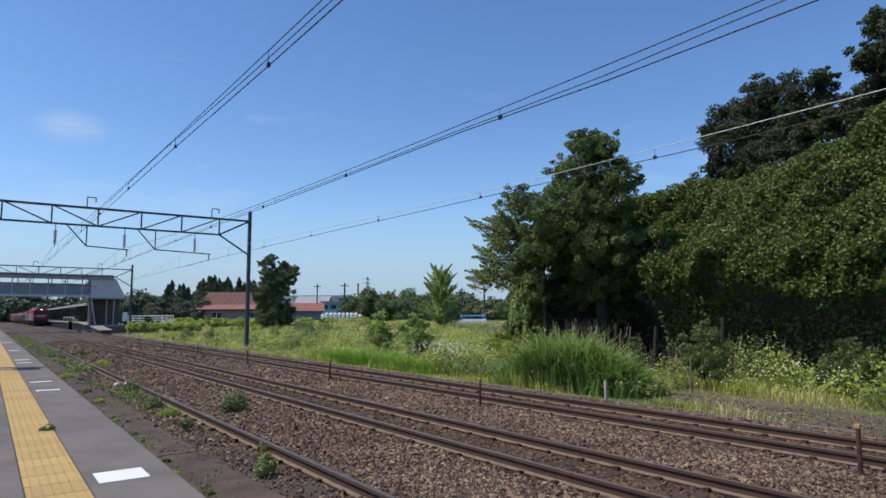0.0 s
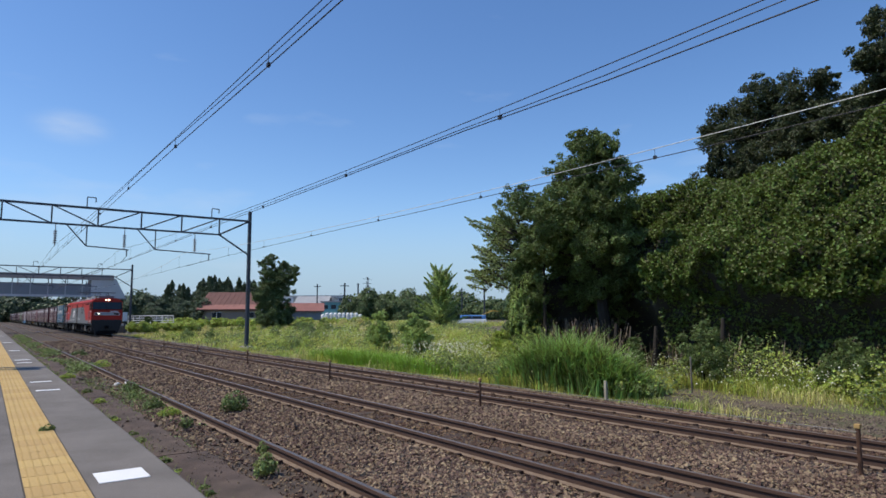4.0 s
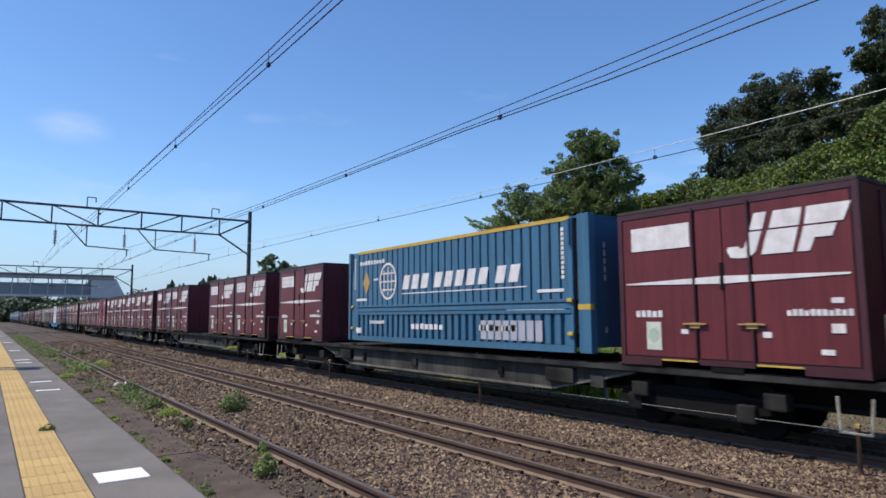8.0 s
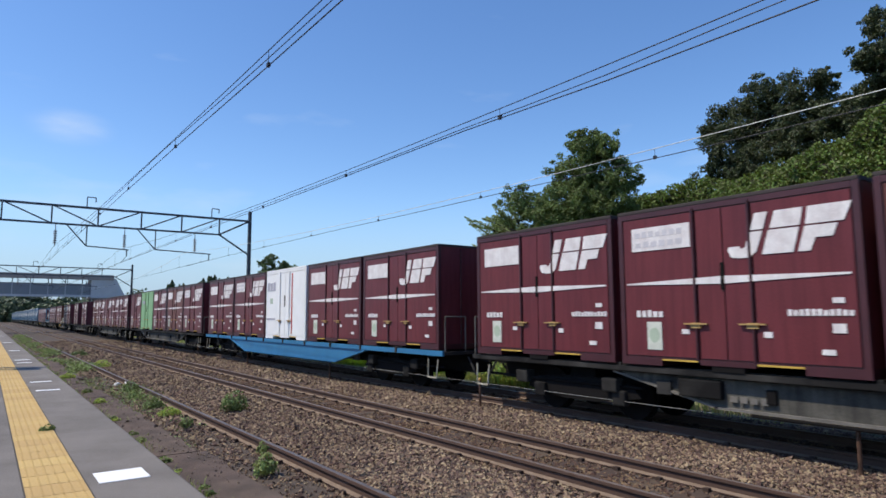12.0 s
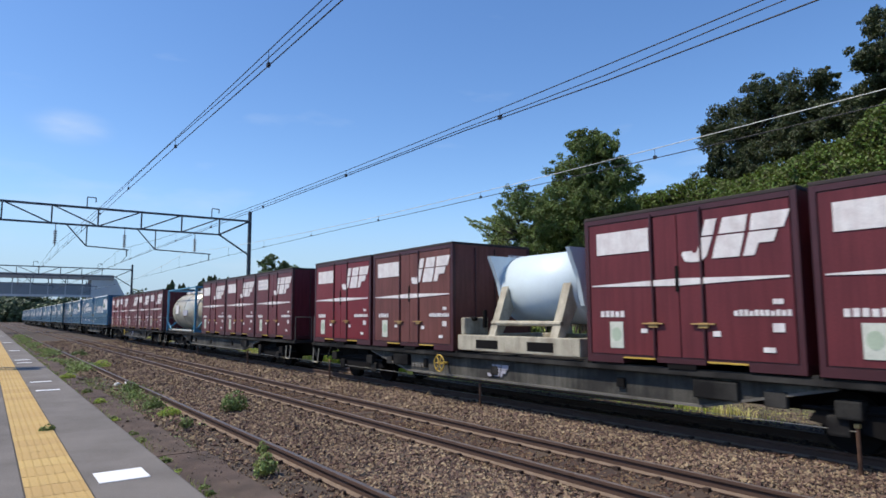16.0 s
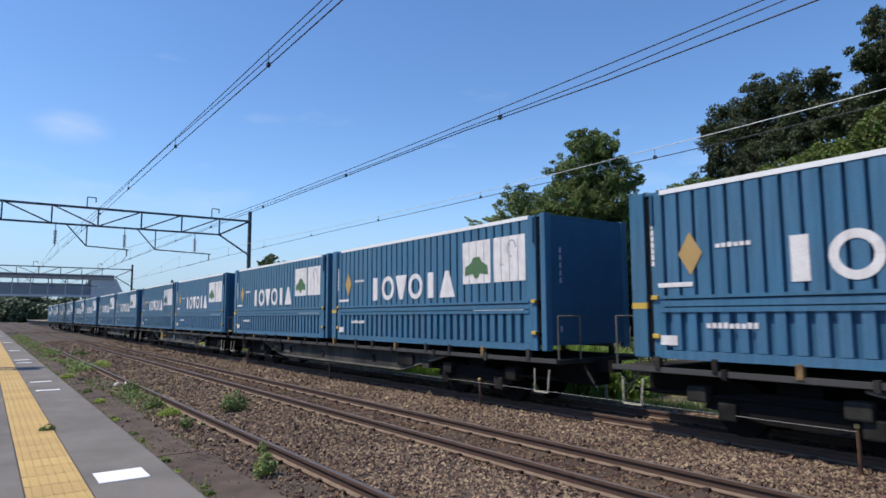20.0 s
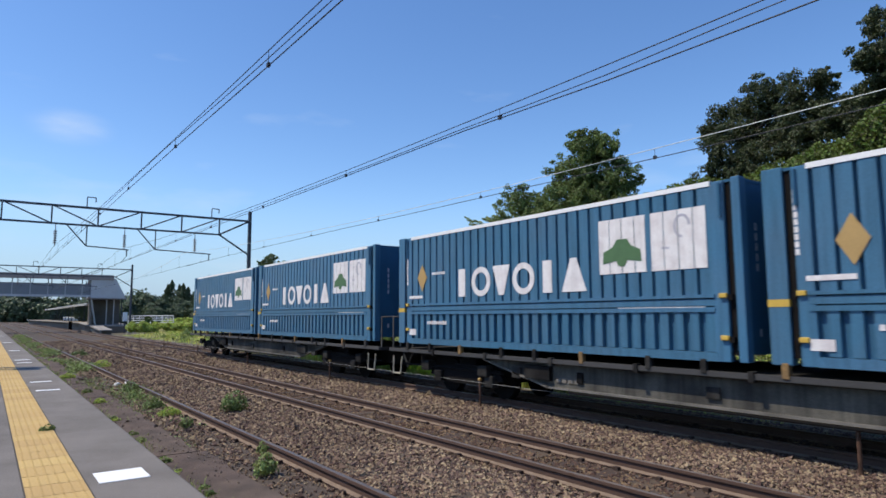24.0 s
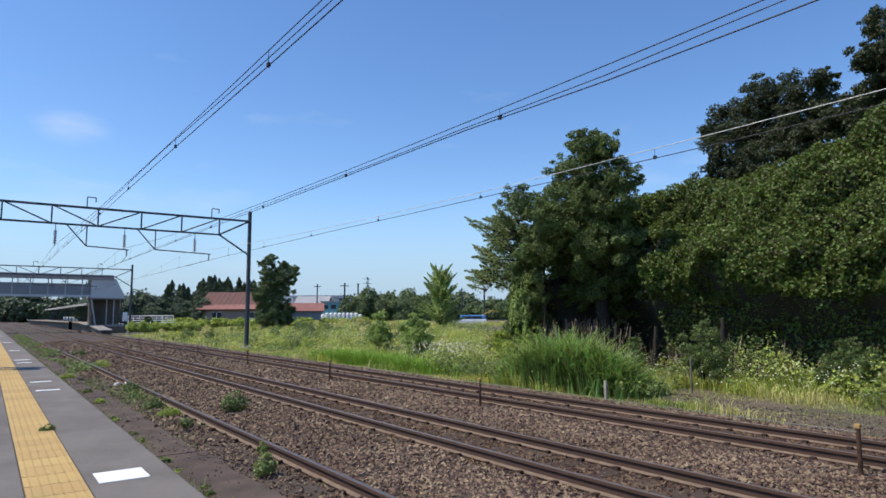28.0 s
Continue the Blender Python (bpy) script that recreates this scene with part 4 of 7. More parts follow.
def wagon(blue=False, wheel=False, grey=False):
    """Flat container wagon, 19.6 m deck, two bogies."""
    w = empty("container_wagon")
    tagged(w, "bright blue flat container wagon with bogies" if blue else "grimy dark grey flat container wagon with bogies", "wagon", group="wagons of the freight train")
    sill_m = M_WAGON_B if blue else M_WAGON_G if grey else M_WAGON_S
    ln = 9.75
    for sx in (-1, 1):
        a, b = (sx * 1.20, sx * 1.26) if grey or blue else (sx * 1.10, sx * 1.15)
        lo, hi = min(a, b), max(a, b)
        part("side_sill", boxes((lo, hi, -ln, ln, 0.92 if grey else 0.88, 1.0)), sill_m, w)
        inset = 0.03 if blue else 0.17 if grey else 0.07
        lo, hi = (lo + inset, hi + inset) if sx < 0 else (lo - inset, hi - inset)
        part("belly_plate", prisms([([(6.0, 0.89), (4.1, 0.47), (-4.1, 0.47), (-6.0, 0.89)], "x", lo + 0.01, hi - 0.01)]), M_WAGON_D if not blue else M_WAGON_B, w)
        part("sill_flange", prisms([([(-4.15, 0.43), (4.15, 0.43), (4.15, 0.47), (-4.15, 0.47)], "x", lo - 0.03, hi + 0.03),
                                    ([(4.1, 0.43), (6.0, 0.85), (6.0, 0.89), (4.1, 0.47)], "x", lo - 0.03, hi + 0.03),
                                    ([(-4.1, 0.43), (-6.0, 0.85), (-6.0, 0.89), (-4.1, 0.47)], "x", lo - 0.03, hi + 0.03)]), M_WAGON_L if not blue else M_WAGON_B, w)
        for i in range(9):
            y = -7.7 + i * 1.93
            part("sill_bracket", boxes((min(a, b) - 0.025, max(a, b) + 0.025, y - 0.04, y + 0.04, 0.88, 1.03)), M_WAGON, w)
        if grey:
            # upright lock posts, some with worn ochre paint
            for i in range(16):
                y = -8.9 + i * 1.19 + (0.12 if i % 3 else -0.1)
                part("lock_post", boxes((min(a, b) - 0.02, max(a, b) + 0.02, y - 0.045, y + 0.045, 0.96, 1.17), bevel=0.01), M_OCHRE_D if i % 3 == 1 else M_WAGON, w)
        # brake rigging and stiffeners that hang on the side
        for j, (yy, ww, zz, hh) in enumerate(((-5.2, 0.30, 0.55, 0.22), (-2.6, 0.16, 0.60, 0.16), (0.7, 0.22, 0.57, 0.18), (3.3, 0.14, 0.58, 0.20), (5.0, 0.26, 0.56, 0.22))):
            xx = sx * 1.12
            part("side_bracket", boxes((min(xx, xx - sx * 0.09), max(xx, xx - sx * 0.09), yy - ww / 2, yy + ww / 2, zz, zz + hh), bevel=0.012), M_UNDER if j % 2 else M_WAGON, w)
        for yy in (-8.3, -6.1, 6.1, 8.3):
            part("spring_block", boxes((min(sx * 1.12, sx * 0.9), max(sx * 1.12, sx * 0.9), yy - 0.16, yy + 0.16, 0.50, 0.74), bevel=0.03), M_WAGON_S, w)
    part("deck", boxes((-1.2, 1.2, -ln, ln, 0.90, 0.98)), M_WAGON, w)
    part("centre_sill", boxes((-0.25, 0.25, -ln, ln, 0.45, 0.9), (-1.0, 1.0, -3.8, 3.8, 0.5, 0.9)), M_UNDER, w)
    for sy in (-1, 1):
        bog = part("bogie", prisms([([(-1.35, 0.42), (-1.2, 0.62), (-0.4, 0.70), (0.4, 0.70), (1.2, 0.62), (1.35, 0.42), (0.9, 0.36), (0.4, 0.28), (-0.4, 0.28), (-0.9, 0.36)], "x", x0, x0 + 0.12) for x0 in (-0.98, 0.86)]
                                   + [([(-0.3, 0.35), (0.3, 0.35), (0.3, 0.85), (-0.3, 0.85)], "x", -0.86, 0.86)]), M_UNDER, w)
        bog.location = (0, sy * 6.9, 0)
        for wy in (-0.95, 0.95):
            bm = bmesh.new()
            for sx in (-1, 1):
                rod(bm, (sx * 0.50, wy, 0.40), (sx * 0.63, wy, 0.40), 0.40, seg=24)
                rod(bm, (sx * 0.48, wy, 0.40), (sx * 0.50, wy, 0.40), 0.43, seg=24)
            rod(bm, (-0.9, wy, 0.40), (0.9, wy, 0.40), 0.075)
            part("wheelset", bm, M_UNDER, bog)
        for wy in (-0.95, 0.95):
            part("axle_box", boxes((-1.06, -0.9, wy - 0.14, wy + 0.14, 0.27, 0.53), bevel=0.03), M_WAGON_S, bog)
        part("brake_box", boxes((-1.18, -0.95, sy * 4.35 - 0.35, sy * 4.35 + 0.35, 0.58, 0.85), bevel=0.02), M_WAGON_S, w)
        part("coupler", boxes((-0.12, 0.12, sy * 9.7 - 0.45, sy * 9.7 + 0.45, 0.72, 0.95)), M_UNDER, w)
        # foot steps and hand rails at the corners
        for sx in (-1, 1):
            yy = sy * 9.35
            part("foot_step", rods([((sx * 1.24, yy - 0.2, 0.80), (sx * 1.27, yy - 0.17, 0.36)), ((sx * 1.24, yy + 0.2, 0.80), (sx * 1.27, yy + 0.17, 0.36)), ((sx * 1.27, yy - 0.17, 0.37), (sx * 1.27, yy + 0.17, 0.37))], 0.017, 6), M_CREAM, w, "white tubular foot step")
        part("hand_rail", rods([((-1.15, sy * 9.72, 0.95), (-1.15, sy * 9.72, 1.80)), ((-1.15, sy * 9.72, 1.80), (-0.55, sy * 9.72, 1.80)), ((-0.55, sy * 9.72, 1.80), (-0.55, sy * 9.72, 0.95))], 0.018, 6), M_WAGON_L, w)
        part("air_hose", rods([((0.45, sy * 9.75, 0.85), (0.5, sy * 10.0, 0.5)), ((0.5, sy * 10.0, 0.5), (0.45, sy * 10.2, 0.6)), ((-0.5, sy * 9.75, 0.85), (-0.5, sy * 10.05, 0.45))], 0.025, 6), M_RUBBER, w)
    # brake hand wheel
    bm = bmesh.new()
    n = 16 if wheel else 0
    for i in range(n):
        a, b = 2 * math.pi * i / n, 2 * math.pi * (i + 1) / n
        rod(bm, (-1.33, 2.4 + 0.19 * math.cos(a), 0.73 + 0.19 * math.sin(a)), (-1.33, 2.4 + 0.19 * math.cos(b), 0.73 + 0.19 * math.sin(b)), 0.016, seg=6)
    for i in range(3 if wheel else 0):
        a = i * math.pi / 3
        rod(bm, (-1.33, 2.4 - 0.19 * math.cos(a), 0.73 - 0.19 * math.sin(a)), (-1.33, 2.4 + 0.19 * math.cos(a), 0.73 + 0.19 * math.sin(a)), 0.014, seg=6)
    rod(bm, (-1.33, 2.4, 0.73), (-1.08, 2.4, 0.73), 0.03)
    if wheel:
        part("brake_wheel", bm, M_YEL, w, "yellow brake hand wheel")
        part("side_emblem", side_plate(emblem(-0.95, 0.53, 0.42), x=1.09), M_TEXT, w, "faded white slanted emblem")
    part("sill_print", side_plate(bars(-3.9, -3.3, 0.56, 0.66, 4, random.Random(3)), x=1.10 if not grey else 1.09), M_WAGON_L, w)
    part("air_pipe", rods([((-1.0, -9.5, 0.60), (-1.0, -5.5, 0.60)), ((-1.1, -3.6, 0.40), (-1.1, 3.6, 0.40)), ((-1.0, 5.5, 0.60), (-1.0, 9.5, 0.60))], 0.025, 6), M_UNDER, w)
    return w


def round_off(ob):
    """Smooth the barrel of a tank, keep its flat ends crisp."""
    for f in ob.data.polygons:
        f.use_smooth = abs(f.normal.y) < 0.95
    return ob


def tank_low():
    """Pale blue round tank on a cream cradle, 12 ft long."""
    c = tagged(empty("tank_container"), "pale blue cylindrical tank on a cream steel cradle", "tank container")
    bm = bmesh.new()
    for y0, y1, r0, r1 in ((-1.58, -1.34, 0.35, 0.74), (-1.34, 0.84, 0.76, 0.76), (0.84, 1.08, 0.74, 0.35)):
        rod(bm, (0, y0, 2.40), (0, y1, 2.40), r0, r1, 32)
    round_off(part("tank_shell", bm, M_TANKBLUE, c))
    for y0, y1 in ((-1.46, -1.36), (0.86, 0.96)):
        part("saddle_plate", prisms([([(-1.05, 3.12), (1.05, 3.12), (0.80, 2.55), (0.66, 2.0), (-0.66, 2.0), (-0.80, 2.55)], "y", y0, y1)]), M_TANKBLUE, c, "white flared saddle plate")
    part("valve_box", boxes((-1.15, -0.45, 1.66, 1.80, 1.40, 1.78), bevel=0.03), M_CREAM, c)
    part("valve_pipe", rods([((-0.9, 1.55, 1.75), (-0.9, 1.80, 1.75)), ((-0.6, 1.60, 1.55), (-0.6, 1.60, 1.95))], 0.05), M_UNDER, c)
    for y in (-0.8, 0.8):
        part("fork_pocket", boxes((-WIDE - 0.004, -WIDE + 0.05, y - 0.36, y + 0.36, 1.12, 1.30)), M_UNDER, c, "dark fork pocket")
    part("base_frame", boxes((-WIDE, -WIDE + 0.14, -1.82, 1.82, 1.06, 1.40), (WIDE - 0.14, WIDE, -1.82, 1.82, 1.06, 1.40), (-WIDE, WIDE, -1.82, -1.65, 1.06, 1.40), (-WIDE, WIDE, 1.65, 1.82, 1.06, 1.40), bevel=0.02), M_CREAM, c)
    for y in (-1.15, 0.66):
        for sx in (-1, 1):
            part("cradle_leg", prisms([([(sx * 1.20, 1.40), (sx * 1.0, 1.40), (sx * 0.60, 2.05), (sx * 0.80, 2.45)], "y", y - 0.10, y + 0.10)]), M_CREAM, c)
    part("grab_pipe", rods([((-1.08, -1.25, 1.66), (-1.08, 0.76, 1.66))], 0.055), M_CREAM, c)
    return c


def tank_iso():
    """Stainless steel tank in a blue open frame, 20 ft long."""
    c = tagged(empty("tank_container"), "stainless steel tank inside an open blue frame", "tank container")
    M_FR = mat("sky_blue_frame", (0.08, 0.26, 0.38), 0.5, vary=0.25, scale=3)
    h, w, z0, z1 = 3.03, 1.22, 1.03, 3.42
    for y in (-h, h):
        for x in (-w + 0.05, w - 0.05):
            part("corner_post", boxes((x - 0.05, x + 0.05, y - 0.05, y + 0.05, z0, z1)), M_FR, c)
        part("end_beam", boxes((-w, w, y - 0.05, y + 0.05, z0, z0 + 0.12), (-w, w, y - 0.05, y + 0.05, z1 - 0.1, z1)), M_FR, c)
        sy = 1 if y > 0 else -1
        for sx in (-1, 1):
            part("end_brace", rods([((sx * (w - 0.06), y, z0 + 0.1), (sx * 0.5, y - sy * 0.45, z0 + 0.7)), ((sx * (w - 0.06), y, z0 + 0.55), (sx * (w - 0.1), y - sy * 0.7, z0 + 0.1))], 0.045), M_FR, c)
    part("top_rail", rods([((sx * (w - 0.05), -h, z1 - 0.05), (sx * (w - 0.05), h, z1 - 0.05)) for sx in (-1, 1)], 0.04), M_FR, c)
    part("bottom_rail", rods([((sx * (w - 0.15), -h, z0 + 0.06), (sx * (w - 0.15), h, z0 + 0.06)) for sx in (-1, 1)], 0.06), M_TANKSTEEL, c)
    bm = bmesh.new()
    for y0, y1, r0, r1 in ((-2.85, -2.55, 0.55, 0.98), (-2.55, 2.55, 1.02, 1.02), (2.55, 2.85, 0.98, 0.55)):
        rod(bm, (0, y0, 2.14), (0, y1, 2.14), r0, r1, 32)
    round_off(part("tank_shell", bm, M_TANKSTEEL, c))
    for y in (-1.2, 0.4, 1.5):
        part("top_fitting", boxes((-0.42, 0.30, y - 0.30, y + 0.30, 3.12, 3.26), bevel=0.04), M_MARK, c, "white fitting on the tank top")
    part("walkway", boxes((-0.35, 0.35, -2.3, 2.3, 3.17, 3.22)), M_TANKSTEEL, c)
    for y in (-1.9, 0, 1.9):
        part("strap_band", rod(bmesh.new(), (0, y - 0.04, 2.14), (0, y + 0.04, 2.14), 1.04, 1.04, 32), M_TANKSTEEL, c)
    part("data_plate", boxes((-1.05, -1.03, 1.0, 1.7, 2.0, 2.5)), M_MARK, c)
    part("data_plate", boxes((-1.05, -1.03, -0.9, 0.1, 1.9, 2.2)), M_TEXT, c)
    part("valve_dome", rods([((0, -0.5, 3.1), (0, -0.5, 3.38))], 0.25, 14), M_TANKSTEEL, c)
    return c


def locomotive():
    """Two-section electric locomotive, 24.7 m; local y = 0 at its front."""
    lo = empty("electric_locomotive")
    tagged(lo, "red and grey two-section electric locomotive with lit headlamps", "locomotive")
    W = 1.40
    prof = [(-W, 1.20), (-W, 3.40), (-W + 0.20, 3.62), (-W + 0.58, 3.76), (W - 0.58, 3.76), (W - 0.20, 3.62), (W, 3.40), (W, 1.20)]

    def unit_body(ya, yb, cab):
        """Body section; the cab end (lower or higher y) leans back above the waist."""
        bm = bmesh.new()
        rows = []
        ends = [(ya, cab < 0), (yb, cab > 0)]
        for y, is_cab in ends:
            sgn = 1 if y == ya else -1
            ring_v = []
            for x, z in prof:
                back = 0.0
                if is_cab:
                    back = 0.10 + 0.22 * max(0, (z - 2.55)) / 1.2
                    if abs(x) > W - 0.2 and z < 3.5:
                        back += 0.06
                ring_v.append(bm.verts.new((x, y + sgn * back, z)))
            rows.append(ring_v)
        n = len(prof)
        for i in range(n):
            bm.faces.new((rows[0][i], rows[0][(i + 1) % n], rows[1][(i + 1) % n], rows[1][i]))
        bm.faces.new(rows[0])
        bm.faces.new(rows[1][::-1])
        bmesh.ops.recalc_face_normals(bm, faces=bm.faces[:])
        return bm

    for nm, ya, yb, cab in (("front_section", 0.0, 12.08, -1), ("rear_section", 12.38, 24.7, 1)):
        sec = part(nm, unit_body(ya, yb, cab), M_LOCO_RED, lo, "red body section with a grey slanted side panel")
        f = 1 if cab < 0 else -1
        o = ya if cab < 0 else yb

        def Y(d):
            return o + f * d
        for sx in (-1, 1):
            def plate(name, pts, m, proud=0.006, label=""):
                a, b = sx * (W - 0.004), sx * (W + proud)
                return part(name, prisms([([(Y(d), z) for d, z in pts], "x", min(a, b), max(a, b))]), m, sec, label)
            plate("grey_side_panel", [(12.05 if f > 0 else 12.3, 1.195), (12.05 if f > 0 else 12.3, 2.95), (6.45, 2.95), (6.2, 2.90), (4.72, 1.62), (4.5, 1.54), (0.18, 1.52), (0.18, 1.195)], M_LOCO_GREY, label="grey slanted side panel")
            plate("cab_side_window", [(0.26, 2.62), (1.18, 2.62), (1.18, 3.28), (0.38, 3.28)], M_GLASS, 0.008)
            plate("corner_pillar", [(0.17, 2.60), (0.23, 2.60), (0.37, 3.32), (0.31, 3.32)], M_RUBBER, 0.007)
            plate("window_frame", [(0.22, 2.585), (1.23, 2.585), (1.23, 3.315), (0.36, 3.315)], M_RUBBER, 0.004)
            plate("cab_door", [(1.42, 1.30), (2.06, 1.30), (2.06, 3.40), (1.42, 3.40)], M_LOCO_RED, 0.012)
            plate("cab_door_window", [(1.52, 2.62), (1.86, 2.62), (1.86, 3.26), (1.52, 3.26)], M_GLASS, 0.016)
            plate("door_seam", [(1.365, 1.25), (1.415, 1.25), (1.415, 3.42), (1.365, 3.42)], M_RUBBER, 0.010)
            plate("door_seam", [(2.065, 1.25), (2.12, 1.25), (2.12, 3.42), (2.065, 3.42)], M_RUBBER, 0.010)
            dm = 11.98 if f > 0 else 12.24
            plate("end_trim", [(dm, 1.195), (dm + 0.095, 1.195), (dm + 0.095, 3.42), (dm, 3.42)], M_RUBBER, 0.014)
            plate("rain_gutter", [(0.45, 3.405), (12.0, 3.405), (12.0, 3.45), (0.45, 3.45)], M_LOCO_RED, 0.05)
            plate("door_step", [(1.45, 1.22), (2.03, 1.22), (2.03, 1.31), (1.45, 1.31)], M_UNDER, 0.014)
            for dd in (1.33, 2.16):
                part("hand_rail", rods([((sx * (W + 0.04), Y(dd), 1.45), (sx * (W + 0.04), Y(dd), 2.45))], 0.016, 6), M_LOCO_LIGHT, sec)
            plate("builder_plate", [(0.82, 1.40), (1.30, 1.40), (1.30, 1.50), (0.82, 1.50)], M_MARK, 0.010)
            for d0, d1, z0, z1 in ((2.5, 3.55, 3.12, 3.27), (4.05, 5.12, 3.12, 3.27)):
                plate("vent_grille", [(d0, z0), (d1, z0), (d1, z1), (d0, z1)], M_UNDER, 0.010)
            for d0, d1 in ((6.62, 7.50), (7.56, 8.55)) if f > 0 else ((6.66, 7.45), (10.96, 11.96)):
                plate("louvre_recess", [(d0, 2.20), (d1, 2.20), (d1, 3.32), (d0, 3.32)], M_UNDER, 0.008)
                for k in range(18):
                    z = 2.205 + k * 0.062
                    plate("louvre_slat", [(d0, z), (d1, z), (d1, z + 0.046), (d0, z + 0.046)], M_LOCO_GREY if z < 2.93 else M_LOCO_RED, 0.016)
            n0 = 0.32 if f > 0 else 2.60
            for k in range(8):
                if k != 5:
                    plate("number_print", [(n0 + k * 0.12, 2.35), (n0 + k * 0.12 + 0.085, 2.35), (n0 + k * 0.12 + 0.085, 2.45), (n0 + k * 0.12, 2.45)], M_MARK, 0.010)
        # front: windscreen band, white band with lamps, skirt
        ang = 0.22 / 1.2

        def screen(x0, x1, z0, z1, m, name, lift=0.012):
            bm = bmesh.new()
            pts = []
            for x, z in ((x0, z0), (x1, z0), (x1, z1), (x0, z1)):
                pts.append((x, Y(0.10 + ang * max(0, z - 2.55) - lift), z))
            vs = [bm.verts.new(p) for p in pts] + [bm.verts.new((p[0], p[1] + f * 0.03, p[2])) for p in pts]
            for q in ((0, 1, 2, 3), (7, 6, 5, 4), (0, 4, 5, 1), (1, 5, 6, 2), (2, 6, 7, 3), (3, 7, 4, 0)):
                bm.faces.new([vs[i] for i in q])
            bmesh.ops.recalc_face_normals(bm, faces=bm.faces[:])
            return part(name, bm, m, sec)
        screen(-1.26, -0.02, 2.66, 3.34, M_GLASS, "windscreen")
        screen(0.02, 1.26, 2.66, 3.34, M_GLASS, "windscreen")
        screen(-1.32, 1.32, 2.62, 3.38, M_RUBBER, "windscreen_surround", 0.006)
        screen(-1.12, 1.12, 2.04, 2.32, M_MARK, "lamp_band", 0.02)
        screen(-1.07, -0.62, 2.08, 2.28, M_UNDER, "lamp_recess", 0.026)
        screen(0.62, 1.07, 2.08, 2.28, M_UNDER, "lamp_recess", 0.026)
        screen(-0.58, 0.58, 2.07, 2.29, M_LOCO_LIGHT, "front_nameplate", 0.026)
        screen(0.30, 1.0, 2.38, 2.46, M_MARK, "front_number", 0.02)
        screen(-1.36, 1.36, 1.20, 1.58, M_SKIRT, "lower_front", 0.008)
        screen(-0.08, -0.05, 2.66, 3.1, M_UNDER, "wiper", 0.03)
        for sx in (-1, 1):
            part("head_lamp", rods([((sx * 0.78, Y(0.075), 2.18), (sx * 0.78, Y(0.045), 2.18))], 0.055, 14), M_LAMP if f > 0 and sx < 0 else M_GLASS, sec, "glowing round headlamp" if f > 0 and sx < 0 else "")
            part("roof_lamp", rods([((sx * 0.13, Y(0.30), 3.60), (sx * 0.13, Y(0.19), 3.60))], 0.065, 14), M_LAMP if f > 0 else M_GLASS, sec)
        part("roof_lamp_housing", boxes((-0.32, 0.32, min(Y(0.22), Y(1.0)), max(Y(0.22), Y(1.0)), 3.50, 3.71), bevel=0.03), M_LOCO_RED, sec)
        part("roof_air_box", boxes((-0.7, 0.7, min(Y(0.95), Y(2.0)), max(Y(0.95), Y(2.0)), 3.74, 4.02), bevel=0.06), M_LOCO_GREY, sec)
        part("snow_plough", prisms([([(-0.98, 0.16), (0.98, 0.16), (1.12, 0.45), (1.36, 1.20), (-1.36, 1.20), (-1.12, 0.45)], "y", min(Y(0.12), Y(0.40)), max(Y(0.12), Y(0.40)))]), M_SKIRT, sec)
        part("plough_blade", prisms([([(-1.0, 0.14), (1.0, 0.14), (0.8, 0.50), (-0.8, 0.50)], "y", min(Y(0.0), Y(0.14)), max(Y(0.0), Y(0.14)))]), M_UNDER, sec)
        for hx in (-0.55, 0.55):
            part("brake_hose", rods([((hx, Y(0.10), 1.05), (hx * 1.05, Y(-0.08), 0.75)), ((hx * 1.05, Y(-0.08), 0.75), (hx * 1.2, Y(-0.02), 0.45))], 0.028, 7), M_RUBBER, sec)
        part("front_coupler", boxes((-0.16, 0.16, min(Y(-0.35), Y(0.2)), max(Y(-0.35), Y(0.2)), 0.72, 1.02), bevel=0.03), M_UNDER, sec)
        for zs in (0.42, 0.72):
            part("cab_step", boxes((-1.32, -1.05, min(Y(1.5), Y(2.0)), max(Y(1.5), Y(2.0)), zs, zs + 0.04)), M_WAGON_L, sec)
        for ds in (1.48, 2.02):
            part("step_hanger", boxes((-1.30, -1.24, Y(ds) - 0.02, Y(ds) + 0.02, 0.42, 1.2)), M_UNDER, sec)
        part("plough_wing", boxes((-1.34, -1.1, min(Y(0.30), Y(0.75)), max(Y(0.30), Y(0.75)), 0.50, 1.20), bevel=0.03), M_SKIRT, sec)
        # roof gear
        def rbox(nm, d0, d1, x, z0, z1, m=M_LOCO_LIGHT, bv=0.04):
            part(nm, boxes((-x, x, min(Y(d0), Y(d1)), max(Y(d0), Y(d1)), z0, z1), bevel=bv), m, sec)
        rbox("roof_housing", 6.1, 8.9, 0.92, 3.70, 3.94)
        rbox("roof_hatch", 4.9, 6.0, 0.85, 3.70, 3.90)
        rbox("roof_hatch", 9.0, 10.2, 0.90, 3.70, 3.86)
        rbox("roof_hatch", 3.9, 4.8, 0.72, 3.70, 3.82)
        part("sloped_cover", prisms([([(Y(5.3), 3.72), (Y(6.6), 3.72), (Y(6.2), 4.08), (Y(5.6), 4.08)], "x", -0.75, 0.75)]), M_LOCO_LIGHT, sec)
        for sx in (-1, 1):
            part("roof_walkway", boxes((sx * 1.0 - 0.10, sx * 1.0 + 0.10, min(Y(2.6), Y(11.4)), max(Y(2.6), Y(11.4)), 3.70, 3.79)), M_LOCO_LIGHT, sec)
